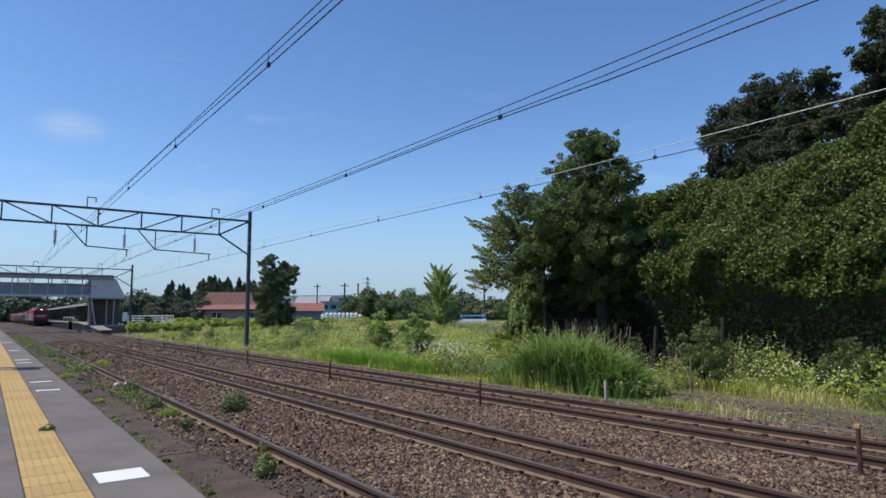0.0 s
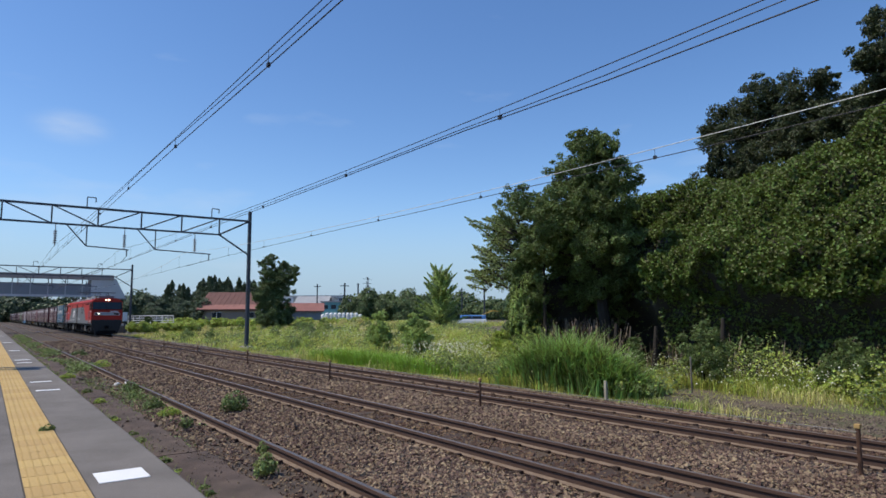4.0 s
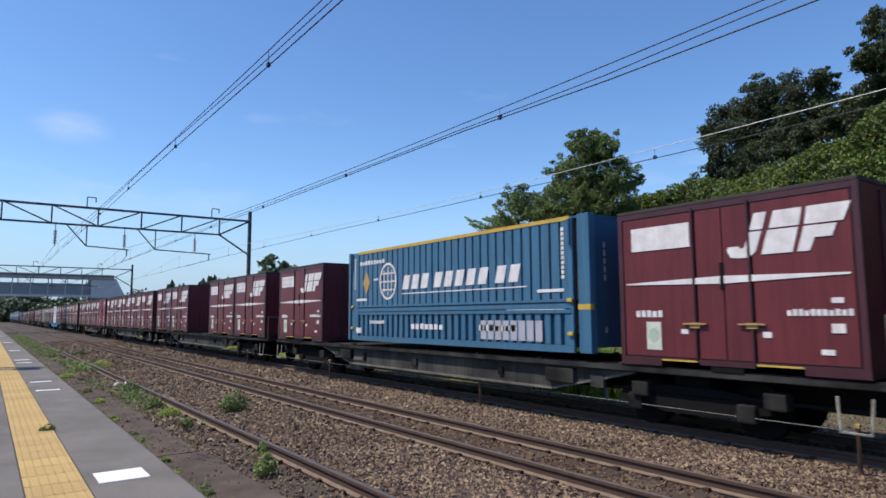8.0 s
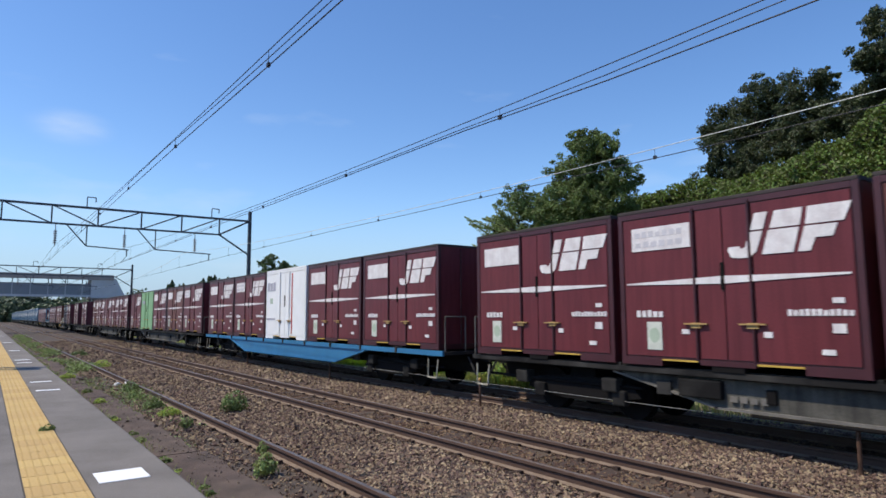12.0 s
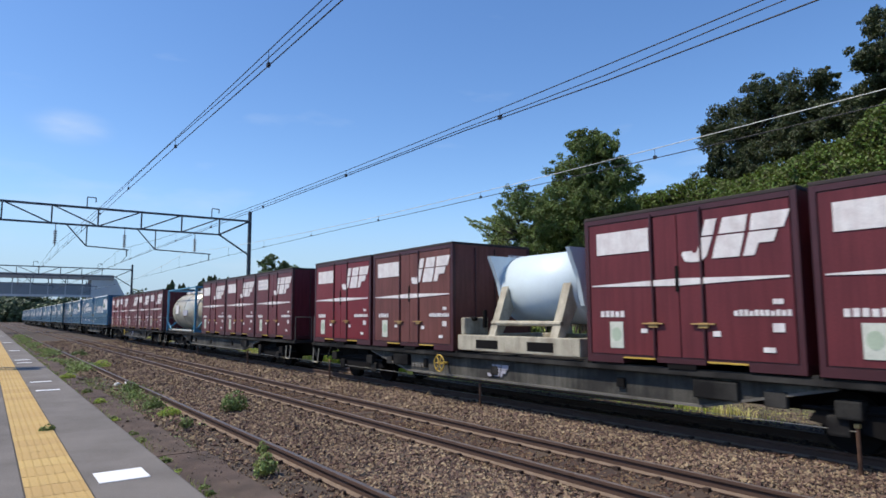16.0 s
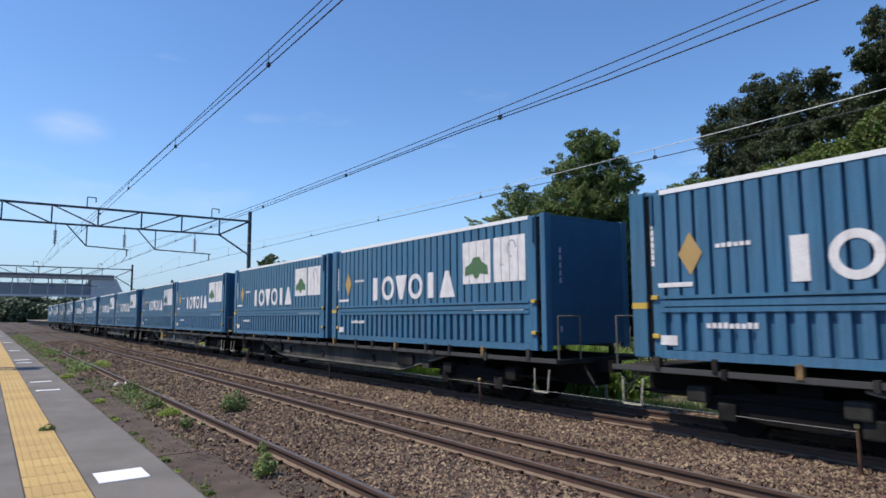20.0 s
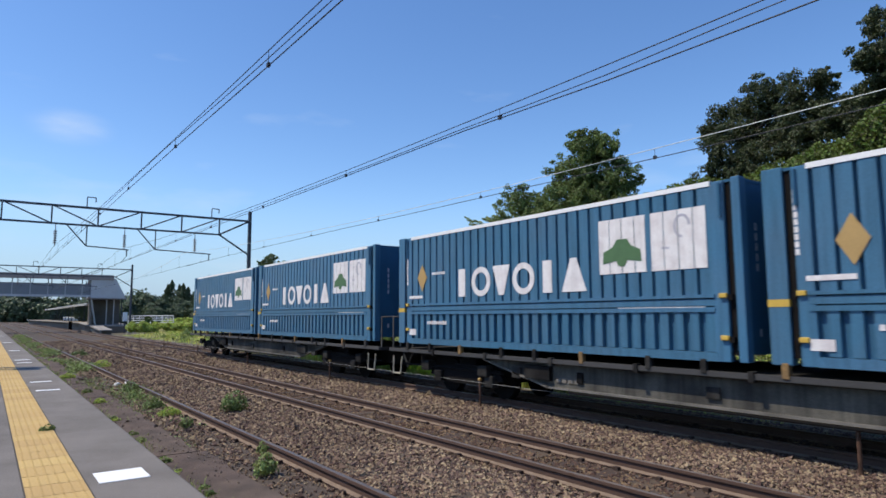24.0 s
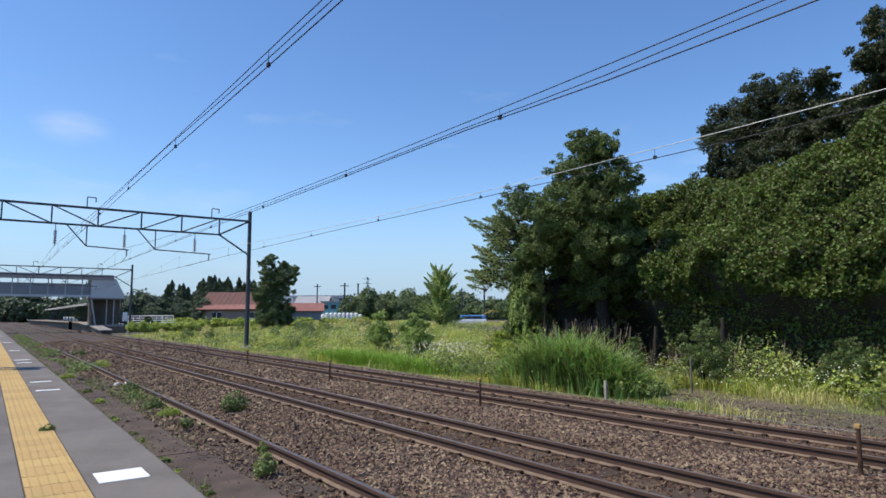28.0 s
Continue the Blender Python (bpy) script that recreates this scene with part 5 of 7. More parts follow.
        for d in (3.0, 4.4, 7.0, 8.6, 10.0):
            for x in (-0.5, 0.5):
                part("roof_insulator", rods([((x, Y(d), 3.75), (x, Y(d), 4.10))], 0.06, 8), M_INS, sec)
        part("roof_busbar", rods([((-0.5, Y(4.4), 4.12), (-0.5, Y(8.6), 4.12)), ((0.5, Y(3.0), 4.12), (0.5, Y(10.0), 4.12))], 0.022), M_RUBBER, sec)
        # under-frame, bogies
        for yc in (2.9, 9.2):
            bog = part("bogie", boxes((-1.12, -0.98, Y(yc) - 1.75, Y(yc) + 1.75, 0.48, 0.80), (0.98, 1.12, Y(yc) - 1.75, Y(yc) + 1.75, 0.48, 0.80), (-0.98, 0.98, Y(yc) - 0.4, Y(yc) + 0.4, 0.45, 0.95), bevel=0.03), M_UNDER, sec)
            for wy in (-1.2, 1.2):
                bm = bmesh.new()
                for sx in (-1, 1):
                    rod(bm, (sx * 0.50, Y(yc) + wy, 0.55), (sx * 0.64, Y(yc) + wy, 0.55), 0.55, seg=28)
                rod(bm, (-0.9, Y(yc) + wy, 0.55), (0.9, Y(yc) + wy, 0.55), 0.10)
                part("wheelset", bm, M_UNDER, bog)
                part("axle_box", boxes((-1.20, -1.1, Y(yc) + wy - 0.2, Y(yc) + wy + 0.2, 0.38, 0.72), bevel=0.03), M_UNDER, bog)
            part("sand_box", boxes((-1.30, -1.05, Y(yc) + f * 1.9 - 0.15, Y(yc) + f * 1.9 + 0.15, 0.55, 0.95), bevel=0.03), M_UNDER, sec)
            part("brake_pipe", rods([((-1.20, Y(yc) - 0.55, 0.95), (-1.22, Y(yc) - 0.55, 0.52)), ((-1.22, Y(yc) - 0.55, 0.52), (-1.22, Y(yc) + 0.35, 0.52))], 0.014, 6), M_WAGON_L, bog)
            part("side_bearer", boxes((-1.16, -0.9, Y(yc) - 0.5, Y(yc) + 0.5, 0.78, 1.02), bevel=0.03), M_UNDER, sec)
        part("under_tank", boxes((-1.17, 1.17, min(Y(5.85), Y(7.35)), max(Y(5.85), Y(7.35)), 0.40, 1.12), bevel=0.03), M_LOCO_TANK, sec, "grimy light grey equipment box")
        part("air_tank", rods([((-0.98, Y(4.85), 0.70), (-0.98, Y(5.62), 0.70))], 0.22, 18), M_WAGON_G, sec)
        # second, full-length box is added filler that stops light passing under the body
        part("equipment_box", boxes((-1.14, 1.14, min(Y(4.75), Y(8.0)), max(Y(4.75), Y(8.0)), 0.75, 1.1), (-0.88, 0.88, min(Y(0.5), Y(12.0)), max(Y(0.5), Y(12.0)), 0.20, 1.05), bevel=0.02), M_UNDER, sec)
        part("under_frame", boxes((-1.3, 1.3, min(Y(0.4), Y(12.0)), max(Y(0.4), Y(12.0)), 1.0, 1.22)), M_UNDER, sec)
    part("gangway_bellows", boxes((-1.18, 1.18, 12.05, 12.41, 1.15, 3.45)), M_RUBBER, lo)
    # white emblem and stripe on the rear section, stripe on the front one
    for sx in (-1,):
        rows = [[(-16.85 + (a / 1.66) * 2.40, 1.80 + b / 0.62 * 0.84) for a, b in s] for s in emblem(0, 0, 1.0)]
        part("emblem", side_plate(rows, x=W + 0.006), M_MARK, lo, "white slanted block emblem")
        part("white_stripe", side_plate([[(-19.2, 1.50), (-14.55, 1.53), (-14.55, 1.575), (-19.2, 1.555)]], x=W + 0.006), M_MARK, lo, "long thin white stripe")
        part("white_stripe", side_plate([rect(-11.1, -9.35, 1.62, 1.69)], x=W + 0.006), M_MARK, lo, "short white stripe")

    def pantograph(yc, up, m):
        pan = part("pantograph", boxes((-0.6, 0.6, yc - 1.15, yc - 1.08, 3.97, 4.03), (-0.6, 0.6, yc + 1.08, yc + 1.15, 3.97, 4.03), (-0.6, -0.53, yc - 1.15, yc + 1.15, 3.97, 4.03), (0.53, 0.6, yc - 1.15, yc + 1.15, 3.97, 4.03)), m, lo, "folding pantograph")
        for x in (-0.55, 0.55):
            for sy in (-1, 1):
                part("lower_arm", rods([((x, yc - sy * 1.05, 4.0), (x * 0.7, yc + sy * 1.05, 4.0 + up * 0.5))], 0.028), m, pan)
                part("upper_arm", rods([((x * 0.7, yc + sy * 1.05, 4.0 + up * 0.5), (x * 0.8, yc - sy * 0.2, 4.0 + up))], 0.022), m, pan)
                part("foot_insulator", rods([((x, yc + sy * 1.0, 3.72), (x, yc + sy * 1.0, 3.98))], 0.07, 10), M_INS, pan)
        for dy in (-0.2, 0.2):
            part("contact_strip", rods([((-1.15, yc + dy, 4.0 + up), (1.15, yc + dy, 4.0 + up))], 0.035), m, pan)
    pantograph(3.5, 0.42, M_STEEL)
    pantograph(13.45, 0.73, M_STEEL)
    pantograph(22.0, 0.22, M_STEEL)
    return lo


# what rides on each of the twenty wagons: slot 0 is nearest the locomotive
S, Y_, R_, C_, B_ = "standard", "yellow", "ribbed", "crimson", "bare"
N_, F_, W_, G_ = "standard-clean", "standard-brown", "standard-fresh", "standard-fresh-clean"
BLANK = (N_, F_, G_)
LOADS = [
    [N_, ("liner", -0.6), None, None, S],
    [S, S, None, S, N_],
    [S, S, N_, S, F_],
    [C_, S, S, Y_, S],
    [R_, S, F_, S, N_],
    [N_, N_, "white", S, N_],
    [S, F_, N_, "green", B_],
    [S, N_, B_, S, F_],
    [None, S, None, N_, None],
    [N_, N_, ("tank_low", 0.0), F_, G_],
    [S, N_, N_, ("tank_iso", 6.30), None],
    [S, N_, R_, W_, G_],
    [("block", -4.88), ("liner55", 4.68)],
] + [[("block", -4.88), ("block", 4.68)]] * 7
# how far each coupling is drawn out or pushed in, wagon by wagon
SLACK = {0: -0.08, 1: -0.06, 2: -0.19, 3: -0.51, 4: 0.14, 5: 0.21, 8: 0.08, 9: -0.15, 10: 0.35, 11: 0.05, 12: 0.80, 13: 0.20, 14: 0.50, 15: 0.07, 16: 0.05, 17: 0.02, 18: 0.25, 19: -0.20}
RIDERS = []          # (thing, distance behind the locomotive's front)


def build_train():
    lo = locomotive()
    RIDERS.append((lo, 0.0))
    protos = {}

    def take(key, make):
        if key not in protos:
            protos[key] = make()
            return protos[key]
        return copy_thing(protos[key], Matrix())
    for i, load in enumerate(LOADS):
        wc = 35.8 + 20.5 * i + SLACK.get(i, 0.0)
        blue = i == 5
        wheel = i in (3, 9, 11, 15)
        grey = i >= 12
        RIDERS.append((take(("wagon", blue, wheel, grey), lambda: wagon(blue, wheel, grey)), wc))
        for k, it in enumerate(load):
            if it is None:
                continue
            if isinstance(it, tuple):
                kind, off = it
                make = {"tank_low": tank_low, "tank_iso": tank_iso}.get(kind, lambda kind=kind: container_31ft(kind))
                RIDERS.append((take(kind, make), wc + off))
            else:
                kind, tone, clean = it.split("-")[0], it.split("-")[1] if "-" in it else "", it in BLANK
                RIDERS.append((take(it, lambda kind=kind, tone=tone, clean=clean: container_12ft(kind, tone, clean)), wc + (k - 2) * 3.85))


build_train()


def front_y(t):
    """Where the locomotive's front is at t seconds."""
    slack = float(np.interp(t, [6.4, 7, 8, 9, 10, 11, 12, 13.5, 15, 16, 17, 18, 19, 20, 21, 22.5, 24, 25, 28], [0.0, 0.13, 0.32, 0.55, 1.05, 1.27, 1.54, 2.1, 2.72, 2.78, 3.06, 2.96, 2.98, 3.12, 3.11, 2.95, 2.89, 2.63, 2.63]))
    return 14.72 - 23.75 * (t - 6.4) + slack


def motions():
    times = [0.0, 2.0, 4.0, 5.5] + [6.4, 7, 8, 9, 10, 11, 12, 13.5, 15, 16, 17, 18, 19, 20, 21, 22.5, 24, 25, 28]
    for thing, s in RIDERS:
        walk(thing, [(t, pose(TX, front_y(t) + s, 0)) for t in times])

# ---------------------------------------------------------------- vegetation
M_VINE = leaf_mat("vine_leaf", (0.122, 0.165, 0.030), 0.7)
M_TREE = leaf_mat("broad_leaf", (0.150, 0.202, 0.060), 0.6)
M_DARKLEAF = leaf_mat("dark_leaf", (0.062, 0.080, 0.030), 0.5, 0.25)
M_BRIGHT = leaf_mat("bright_leaf", (0.41, 0.48, 0.10), 0.5, 0.4)
M_SPRAY = leaf_mat("light_leaf", (0.24, 0.30, 0.092), 0.45)
M_PALEBARK = mat("pale_bark", (0.17, 0.13, 0.10), 0.95, vary=0.6, scale=7, bump=0.5)
M_STRAW = leaf_mat("straw_grass", (0.66, 0.60, 0.26), 0.4, 0.4)
M_GRASS = leaf_mat("meadow_grass", (0.58, 0.58, 0.125), 0.5, 0.45)
M_GRASS_D = leaf_mat("green_grass", (0.38, 0.46, 0.095), 0.5, 0.45)
M_MTREE = leaf_mat("young_leaf", (0.36, 0.46, 0.135), 0.4)
M_REED = leaf_mat("reed_blade", (0.23, 0.335, 0.08), 0.7, 0.35)
M_LUSH = leaf_mat("lush_grass", (0.26, 0.42, 0.05), 0.4, 0.35)
M_DRY = leaf_mat("dry_stalk", (0.19, 0.132, 0.092), 0.5, 0.15)
M_FLOWER = leaf_mat("white_flower", (0.74, 0.73, 0.58), 0.25, 0.3)
M_FARGREEN = leaf_mat("far_leaf", (0.115, 0.165, 0.058), 0.45, 0.2)
M_CONIFER = leaf_mat("conifer_needle", (0.070, 0.105, 0.052), 0.4, 0.15)
M_BARK = mat("bark", (0.030, 0.024, 0.019), 0.95, vary=0.5, scale=6, bump=0.6)
# soil near black: shade under the overhanging vines is put into its colour
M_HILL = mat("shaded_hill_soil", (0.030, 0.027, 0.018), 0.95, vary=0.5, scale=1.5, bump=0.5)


def sphere_points(n, g):
    v = g.normal(0, 1, (n, 3))
    return v / np.linalg.norm(v, axis=1, keepdims=True)


def clump_cloud(clumps, per_m2, g, flat=0.85, rough=0.22):
    """Points and normals on uneven clumps (x, y, z, r), thinner inside."""
    P, N = [], []
    for x, y, z, r in clumps:
        n = max(30, int(per_m2 * 4 * math.pi * r * r))
        d = sphere_points(n, g)
        lump = 1 + rough * fbm(d[:, 0] * 3 + x, d[:, 1] * 3 + d[:, 2] * 2.3 + y, z)
        rad = r * lump * g.uniform(0.55, 1.0, n) ** 0.4
        # small twigs that stand out of the outline
        out = g.uniform(0, 1, n) < 0.10
        rad = np.where(out, rad * g.uniform(1.0, 1.22, n), rad)
        p = np.array([x, y, z]) + d * rad[:, None] * np.array([1, 1, flat])
        P.append(p)
        N.append(unit(d + np.array([0, 0, 0.45])))
    return np.concatenate(P), np.concatenate(N)


def tree(name, base, clumps, per_m2, size, leaf_m, label, trunk_r=0.2, seed=1, rough=0.22, limbs=True):
    g = np.random.default_rng(seed)
    t = tagged(empty(name, pose(*base)), label, "tree")
    off = np.array(base)
    rel = [(c[0] - base[0], c[1] - base[1], c[2] - base[2], c[3]) for c in clumps]
    top = max(c[2] for c in rel)
    cx, cy = np.mean([c[0] for c in rel]), np.mean([c[1] for c in rel])
    bm = bmesh.new()
    k1 = Vector((cx * 0.25, cy * 0.25, top * 0.4))
    k2 = Vector((cx * 0.7, cy * 0.7, top * 0.85))
    rod(bm, (0, 0, -0.5), k1, trunk_r, trunk_r * 0.75, 9)
    rod(bm, k1, k2, trunk_r * 0.75, trunk_r * 0.35, 8)
    part("trunk", bm, M_BARK, t)
    if limbs:
        for c in [q for q in rel if q[2] > top * 0.5]:
            s = k1.lerp(k2, min(1, max(0, (c[2] - k1.z * 0.9) / max(0.5, top)))) 
            part("limb", rod(bmesh.new(), s, (c[0], c[1], c[2]), trunk_r * 0.32, trunk_r * 0.08, 6), M_BARK, t)
    small = []
    for x, y, z, r in rel:
        small.append((x, y, z, r * 0.58))
        for d in sphere_points(34, g):
            k = g.uniform(0.50, 1.10)
            small.append((x + d[0] * r * k, y + d[1] * r * k, z + d[2] * r * k * 0.9, r * g.uniform(0.10, 0.27)))
    p, n = clump_cloud(small, per_m2 * 1.15, g, flat=0.8, rough=rough + 0.2)
    link_mesh("crown", leaves("crown", p, n, size, leaf_m, g, wild=0.8), None, t)
    return t


def spray_tree(name, base, sprays, leaf_m, size, label, trunk, seed, per_m=90):
    """A tree of separate pointed branches; each spray: start, end, width."""
    g = np.random.default_rng(seed)
    t = tagged(empty(name, pose(*base)), label, "tree")
    part("trunk", rod(bmesh.new(), (0, 0, -0.6), (0, 0, trunk[0]), trunk[1], trunk[1] * 0.25, 9), M_BARK, t)
    P, N = [], []
    for a, b, w in sprays:
        part("limb", rod(bmesh.new(), a, b, 0.05, 0.012, 5), M_BARK, t)
        a, b = np.array(a), np.array(b)
        n = int(np.linalg.norm(b - a) * per_m)
        f = g.uniform(0.12, 1.03, n)
        d = sphere_points(n, g)
        P.append(a + (b - a) * f[:, None] + d * (w * (1.12 - f) * g.uniform(0.3, 1, n))[:, None])
        N.append(unit(d + np.array([0, 0, 0.7])))
    link_mesh("crown", leaves("crown", np.concatenate(P), np.concatenate(N), size, leaf_m, g), None, t)
    return t


def crest(y):
    """Height of the hill's edge along the line."""
    return np.interp(y, [-30, 2, 7.4, 9.4, 11.3, 13.5, 15.3, 17.3, 19, 21, 23, 24.5, 25.5], [9.4, 8.3, 7.75, 7.4, 7.05, 6.5, 6.45, 6.4, 5.8, 4.6, 3.6, 2.6, -0.4])


def hill_xyz(y, v, g=0):
    """Surface of the overgrown hillside: v 0 at the foot, 1 at the lip, 2 at the edge, 3 far behind."""
    zc = 1.82 + (crest(y) - 1.82) * 1.05
    lip = np.minimum(2.4, zc * 0.4)
    x = np.interp(v, [0, 0.5, 1.0, 1.25, 2.0, 3.0], [20.9, 20.9, 20.0, 19.7, 23.6, 34.0])
    z = np.where(v < 1, -0.4 + v * (lip + 0.4), np.where(v < 2, lip + (v - 1) * (zc - lip), zc + (v - 2) * 1.6))
    hollow = np.clip(1 - ((y - 17.4) / 3.0) ** 2, 0, 1)
    x = x + 3.0 * np.clip((y - 20) / 3, 0, 1) + 2.4 * hollow * np.clip((1.75 - v) * 3, 0, 1)
    lump = 0.60 * fbm(y * 0.8 + v * 1.5, v * 5.0 - y * 0.3, 1.0) + 0.30 * fbm(y * 1.9 - v * 3.0, v * 12.0 + y * 0.6, 4.0)
    on = np.clip((v - 0.6) * 3, 0, 1)
    return x - lump * on * 0.9, y, z + lump * on * 0.45


def build_hill():
    g = np.random.default_rng(21)
    ys = np.linspace(-28, 25.5, 116)
    vs = np.concatenate([np.linspace(0, 2, 44), [2.2, 2.5, 3.0]])
    Y, Vv = np.meshgrid(ys, vs, indexing="ij")
    x, y, z = hill_xyz(Y, Vv)
    v = np.column_stack([x.ravel(), y.ravel(), z.ravel()])
    n, m = len(ys), len(vs)
    k = (np.arange(n - 1)[:, None] * m + np.arange(m - 1)[None, :]).ravel()
    f = np.stack([k, k + 1, k + m + 1, k + m], 1)
    tagged(link_mesh("hillside", array_mesh("hillside", v, f, M_HILL, True), None), "steep earth bank under vines, coloured dark for shade", "hillside", kind="structure")
    # leaves over the bank
    n = 240000
    yy = g.uniform(-4, 25, n)
    vv = np.concatenate([g.uniform(0.95, 2.12, int(n * 0.93)), g.uniform(0.25, 1.0, n - int(n * 0.93))])
    keep = (vv > 1.55) | (np.abs(yy - 17.4) > 3.0) | (g.uniform(0, 1, n) < 0.06)
    yy, vv = yy[keep], vv[keep]
    n = len(yy)
    x, y, z = hill_xyz(yy, vv)
    e = 0.02
    x1, _, z1 = hill_xyz(yy, vv + e)
    nx, nz = (z1 - z), -(x1 - x)
    nrm = unit(np.column_stack([-np.abs(nx), 0 * nx, np.abs(nz) + 0.02]))
    d = g.uniform(-0.05, 0.34, n)
    p = np.column_stack([x, y, z]) + nrm * d[:, None]
    me = leaves("vine_cover", p, nrm, 0.105, M_VINE, g, droop=0.35, slim=0.85, wild=0.75)
    tagged(link_mesh("vine_cover", me, None), "dense green climbing vines covering the bank", "vines", kind="stuff")


build_hill()

BIG = [(19.5, 15.2, 7.0, 0.85), (19.0, 15.5, 8.3, 0.7), (19.2, 15.2, 6.2, 0.9), (18.7, 16.2, 8.4, 0.86), (19.8, 18.0, 8.0, 1.03), (19.3, 16.0, 7.5, 0.96), (20.2, 17.5, 7.0, 1.21), (19.1, 20.3, 6.7, 1.08), (18.7, 17.9, 5.8, 1.22), (19.8, 16.6, 5.7, 1.27), (19.6, 22.0, 5.8, 0.6), (20.2, 21.5, 5.0, 0.85), (19.1, 19.2, 4.7, 1.34), (19.6, 16.6, 4.6, 1.25), (19.8, 15.7, 5.1, 0.94), (20.2, 21.2, 3.3, 1.05), (19.6, 21.3, 2.2, 0.8), (19.4, 20.6, 1.6, 0.8), (19.3, 21.4, 1.0, 0.8), (19.2, 20.2, 0.7, 0.7), (19.5, 20.1, 2.6, 0.7), (20.5, 18.9, 4.3, 1.0), (20.7, 18.1, 4.1, 1.0), (20.2, 18.3, 5.2, 1.0), (20.6, 19.6, 4.4, 0.9), (20.4, 17.4, 5.0, 1.0), (19.7, 20.5, 4.2, 0.9), (19.3, 20.9, 3.6, 0.8), (20.1, 20.0, 5.7, 0.9), (19.6, 19.4, 5.6, 1.0), (19.5, 18.6, 6.5, 1.0), (21.7, 18.4, 3.2, 1.0), (21.7, 17.2, 3.6, 1.0), (21.6, 16.2, 3.4, 0.9), (22.0, 17.8, 2.2, 0.9), (21.4, 19.3, 2.9, 1.0), (20.7, 17.3, 3.0, 0.75), (19.3, 16.7, 6.6, 1.0)]
tree("vine_covered_tree", (21.0, 17.2, -0.2), BIG, 300, 0.09, M_TREE, "tall leafy tree overgrown with vines beside the bank", 0.28, 3, 0.3)
gs = np.random.default_rng(8)
fringe = []
for k in range(70):
    f = gs.uniform(0, 1)
    a = (gs.uniform(-0.6, 0.6), 2.2 + gs.uniform(-0.6, 1.6) - f * 0.8, 3.2 + f * 3.2)
    ln = gs.uniform(1.0, 1.5) + 0.8 * f * gs.uniform(0.3, 1)
    el = gs.uniform(-0.15, 0.75)
    az = gs.uniform(0.9, 2.2)
    fringe.append((a, (a[0] + ln * math.cos(az) * 0.9, a[1] + ln * math.sin(az), a[2] + ln * el), 0.46))
curtain = []
for k in range(22):
    a = (gs.uniform(-0.7, -0.3), 0.7 + gs.uniform(-0.3, 0.9), gs.uniform(2.4, 4.0))
    curtain.append((a, (a[0] - gs.uniform(0, 0.3), a[1] + gs.uniform(-0.1, 0.25), a[2] - gs.uniform(1.0, 1.7)), 0.30))
# brighter leaf colour stands in for the sunlight on this hanging vine
spray_tree("climbing_vine", (19.6, 19.6, -0.2), curtain, M_MTREE, 0.085, "sunlit yellow-green vine hanging from the large tree", (3.6, 0.05), 10, 230)
spray_tree("feathery_tree", (19.6, 19.6, -0.2), fringe, M_SPRAY, 0.095, "feathery light green tree with spreading twigs", (5.6, 0.12), 9, 120)
TOP_A = [(26.4, 13.8, 8.4, 1.2), (26.8, 12.0, 8.7, 1.3), (26.5, 10.5, 8.9, 1.2), (26.5, 15.3, 8.2, 1.0), (26.0, 9.3, 9.2, 1.1), (26.4, 14.7, 9.1, 1.24), (27.5, 14.7, 10.6, 1.39), (27.0, 13.4, 11.2, 1.15), (27.9, 13.2, 10.0, 1.67), (26.8, 11.6, 10.9, 1.16), (26.4, 10.6, 11.1, 0.51), (27.5, 11.6, 9.7, 1.46), (27.0, 10.1, 9.7, 1.15), (27.9, 16.1, 10.5, 0.84)]
tree("hilltop_tree", (27.5, 16.0, 6.8), TOP_A, 210, 0.10, M_DARKLEAF, "dark dense evergreen tree on top of the bank", 0.3, 5, 0.3)
TOP_B = [(24.4, 8.2, 10.8, 0.74), (25.5, 8.2, 12.2, 0.77), (25.0, 8.1, 10.0, 0.82), (25.9, 7.8, 11.3, 1.26), (24.8, 8.6, 9.5, 0.72)]
tree("hilltop_tree", (25.8, 8.4, 7.5), TOP_B, 330, 0.09, M_DARKLEAF, "dark feathery tree on top of the bank edge", 0.3, 6, 0.35)

# thin dead stems in the shade at the foot of the bank
g9 = np.random.default_rng(31)
n = 520
sx, sy = g9.uniform(18.7, 20.2, n), np.where(np.arange(n) < 150, g9.uniform(2, 15, n), g9.uniform(14.5, 23.0, n))
me = blades("dry_stems", np.column_stack([sx, sy]), np.full(n, -0.3), g9.uniform(0.7, 1.7, n), np.full(n, 0.032), M_DRY, g9, 0.38)
tagged(link_mesh("dry_stems", me, None), "dry brown stems under the overhanging vines", "stems", kind="stuff")
n = 420
sx, sy = g9.uniform(19.6, 21.0, n), 18.6 + g9.normal(0, 1.2, n)
me = blades("hanging_stems", np.column_stack([sx, sy]), g9.uniform(0.7, 1.75, n), -g9.uniform(0.7, 1.5, n), np.full(n, 0.030), M_DRY, g9, 0.75)
tagged(link_mesh("hanging_stems", me, None), "withered brown vines hanging under the large tree", "stems", kind="stuff")
for i, (x, y, h) in enumerate(((19.6, 11.6, 1.7), (19.9, 16.2, 1.5), (19.7, 18.0, 1.6), (19.9, 14.4, 1.4))):
    o = tagged(empty("tree_stump", pose(x, y, 0)), "bare weathered trunk in the shade of vines", "trunk", group="bare trunks")
    part("trunk", rod(bmesh.new(), (0, 0, -0.5), (0.1, -0.1, h), 0.12, 0.07, 8), M_BARK, o)
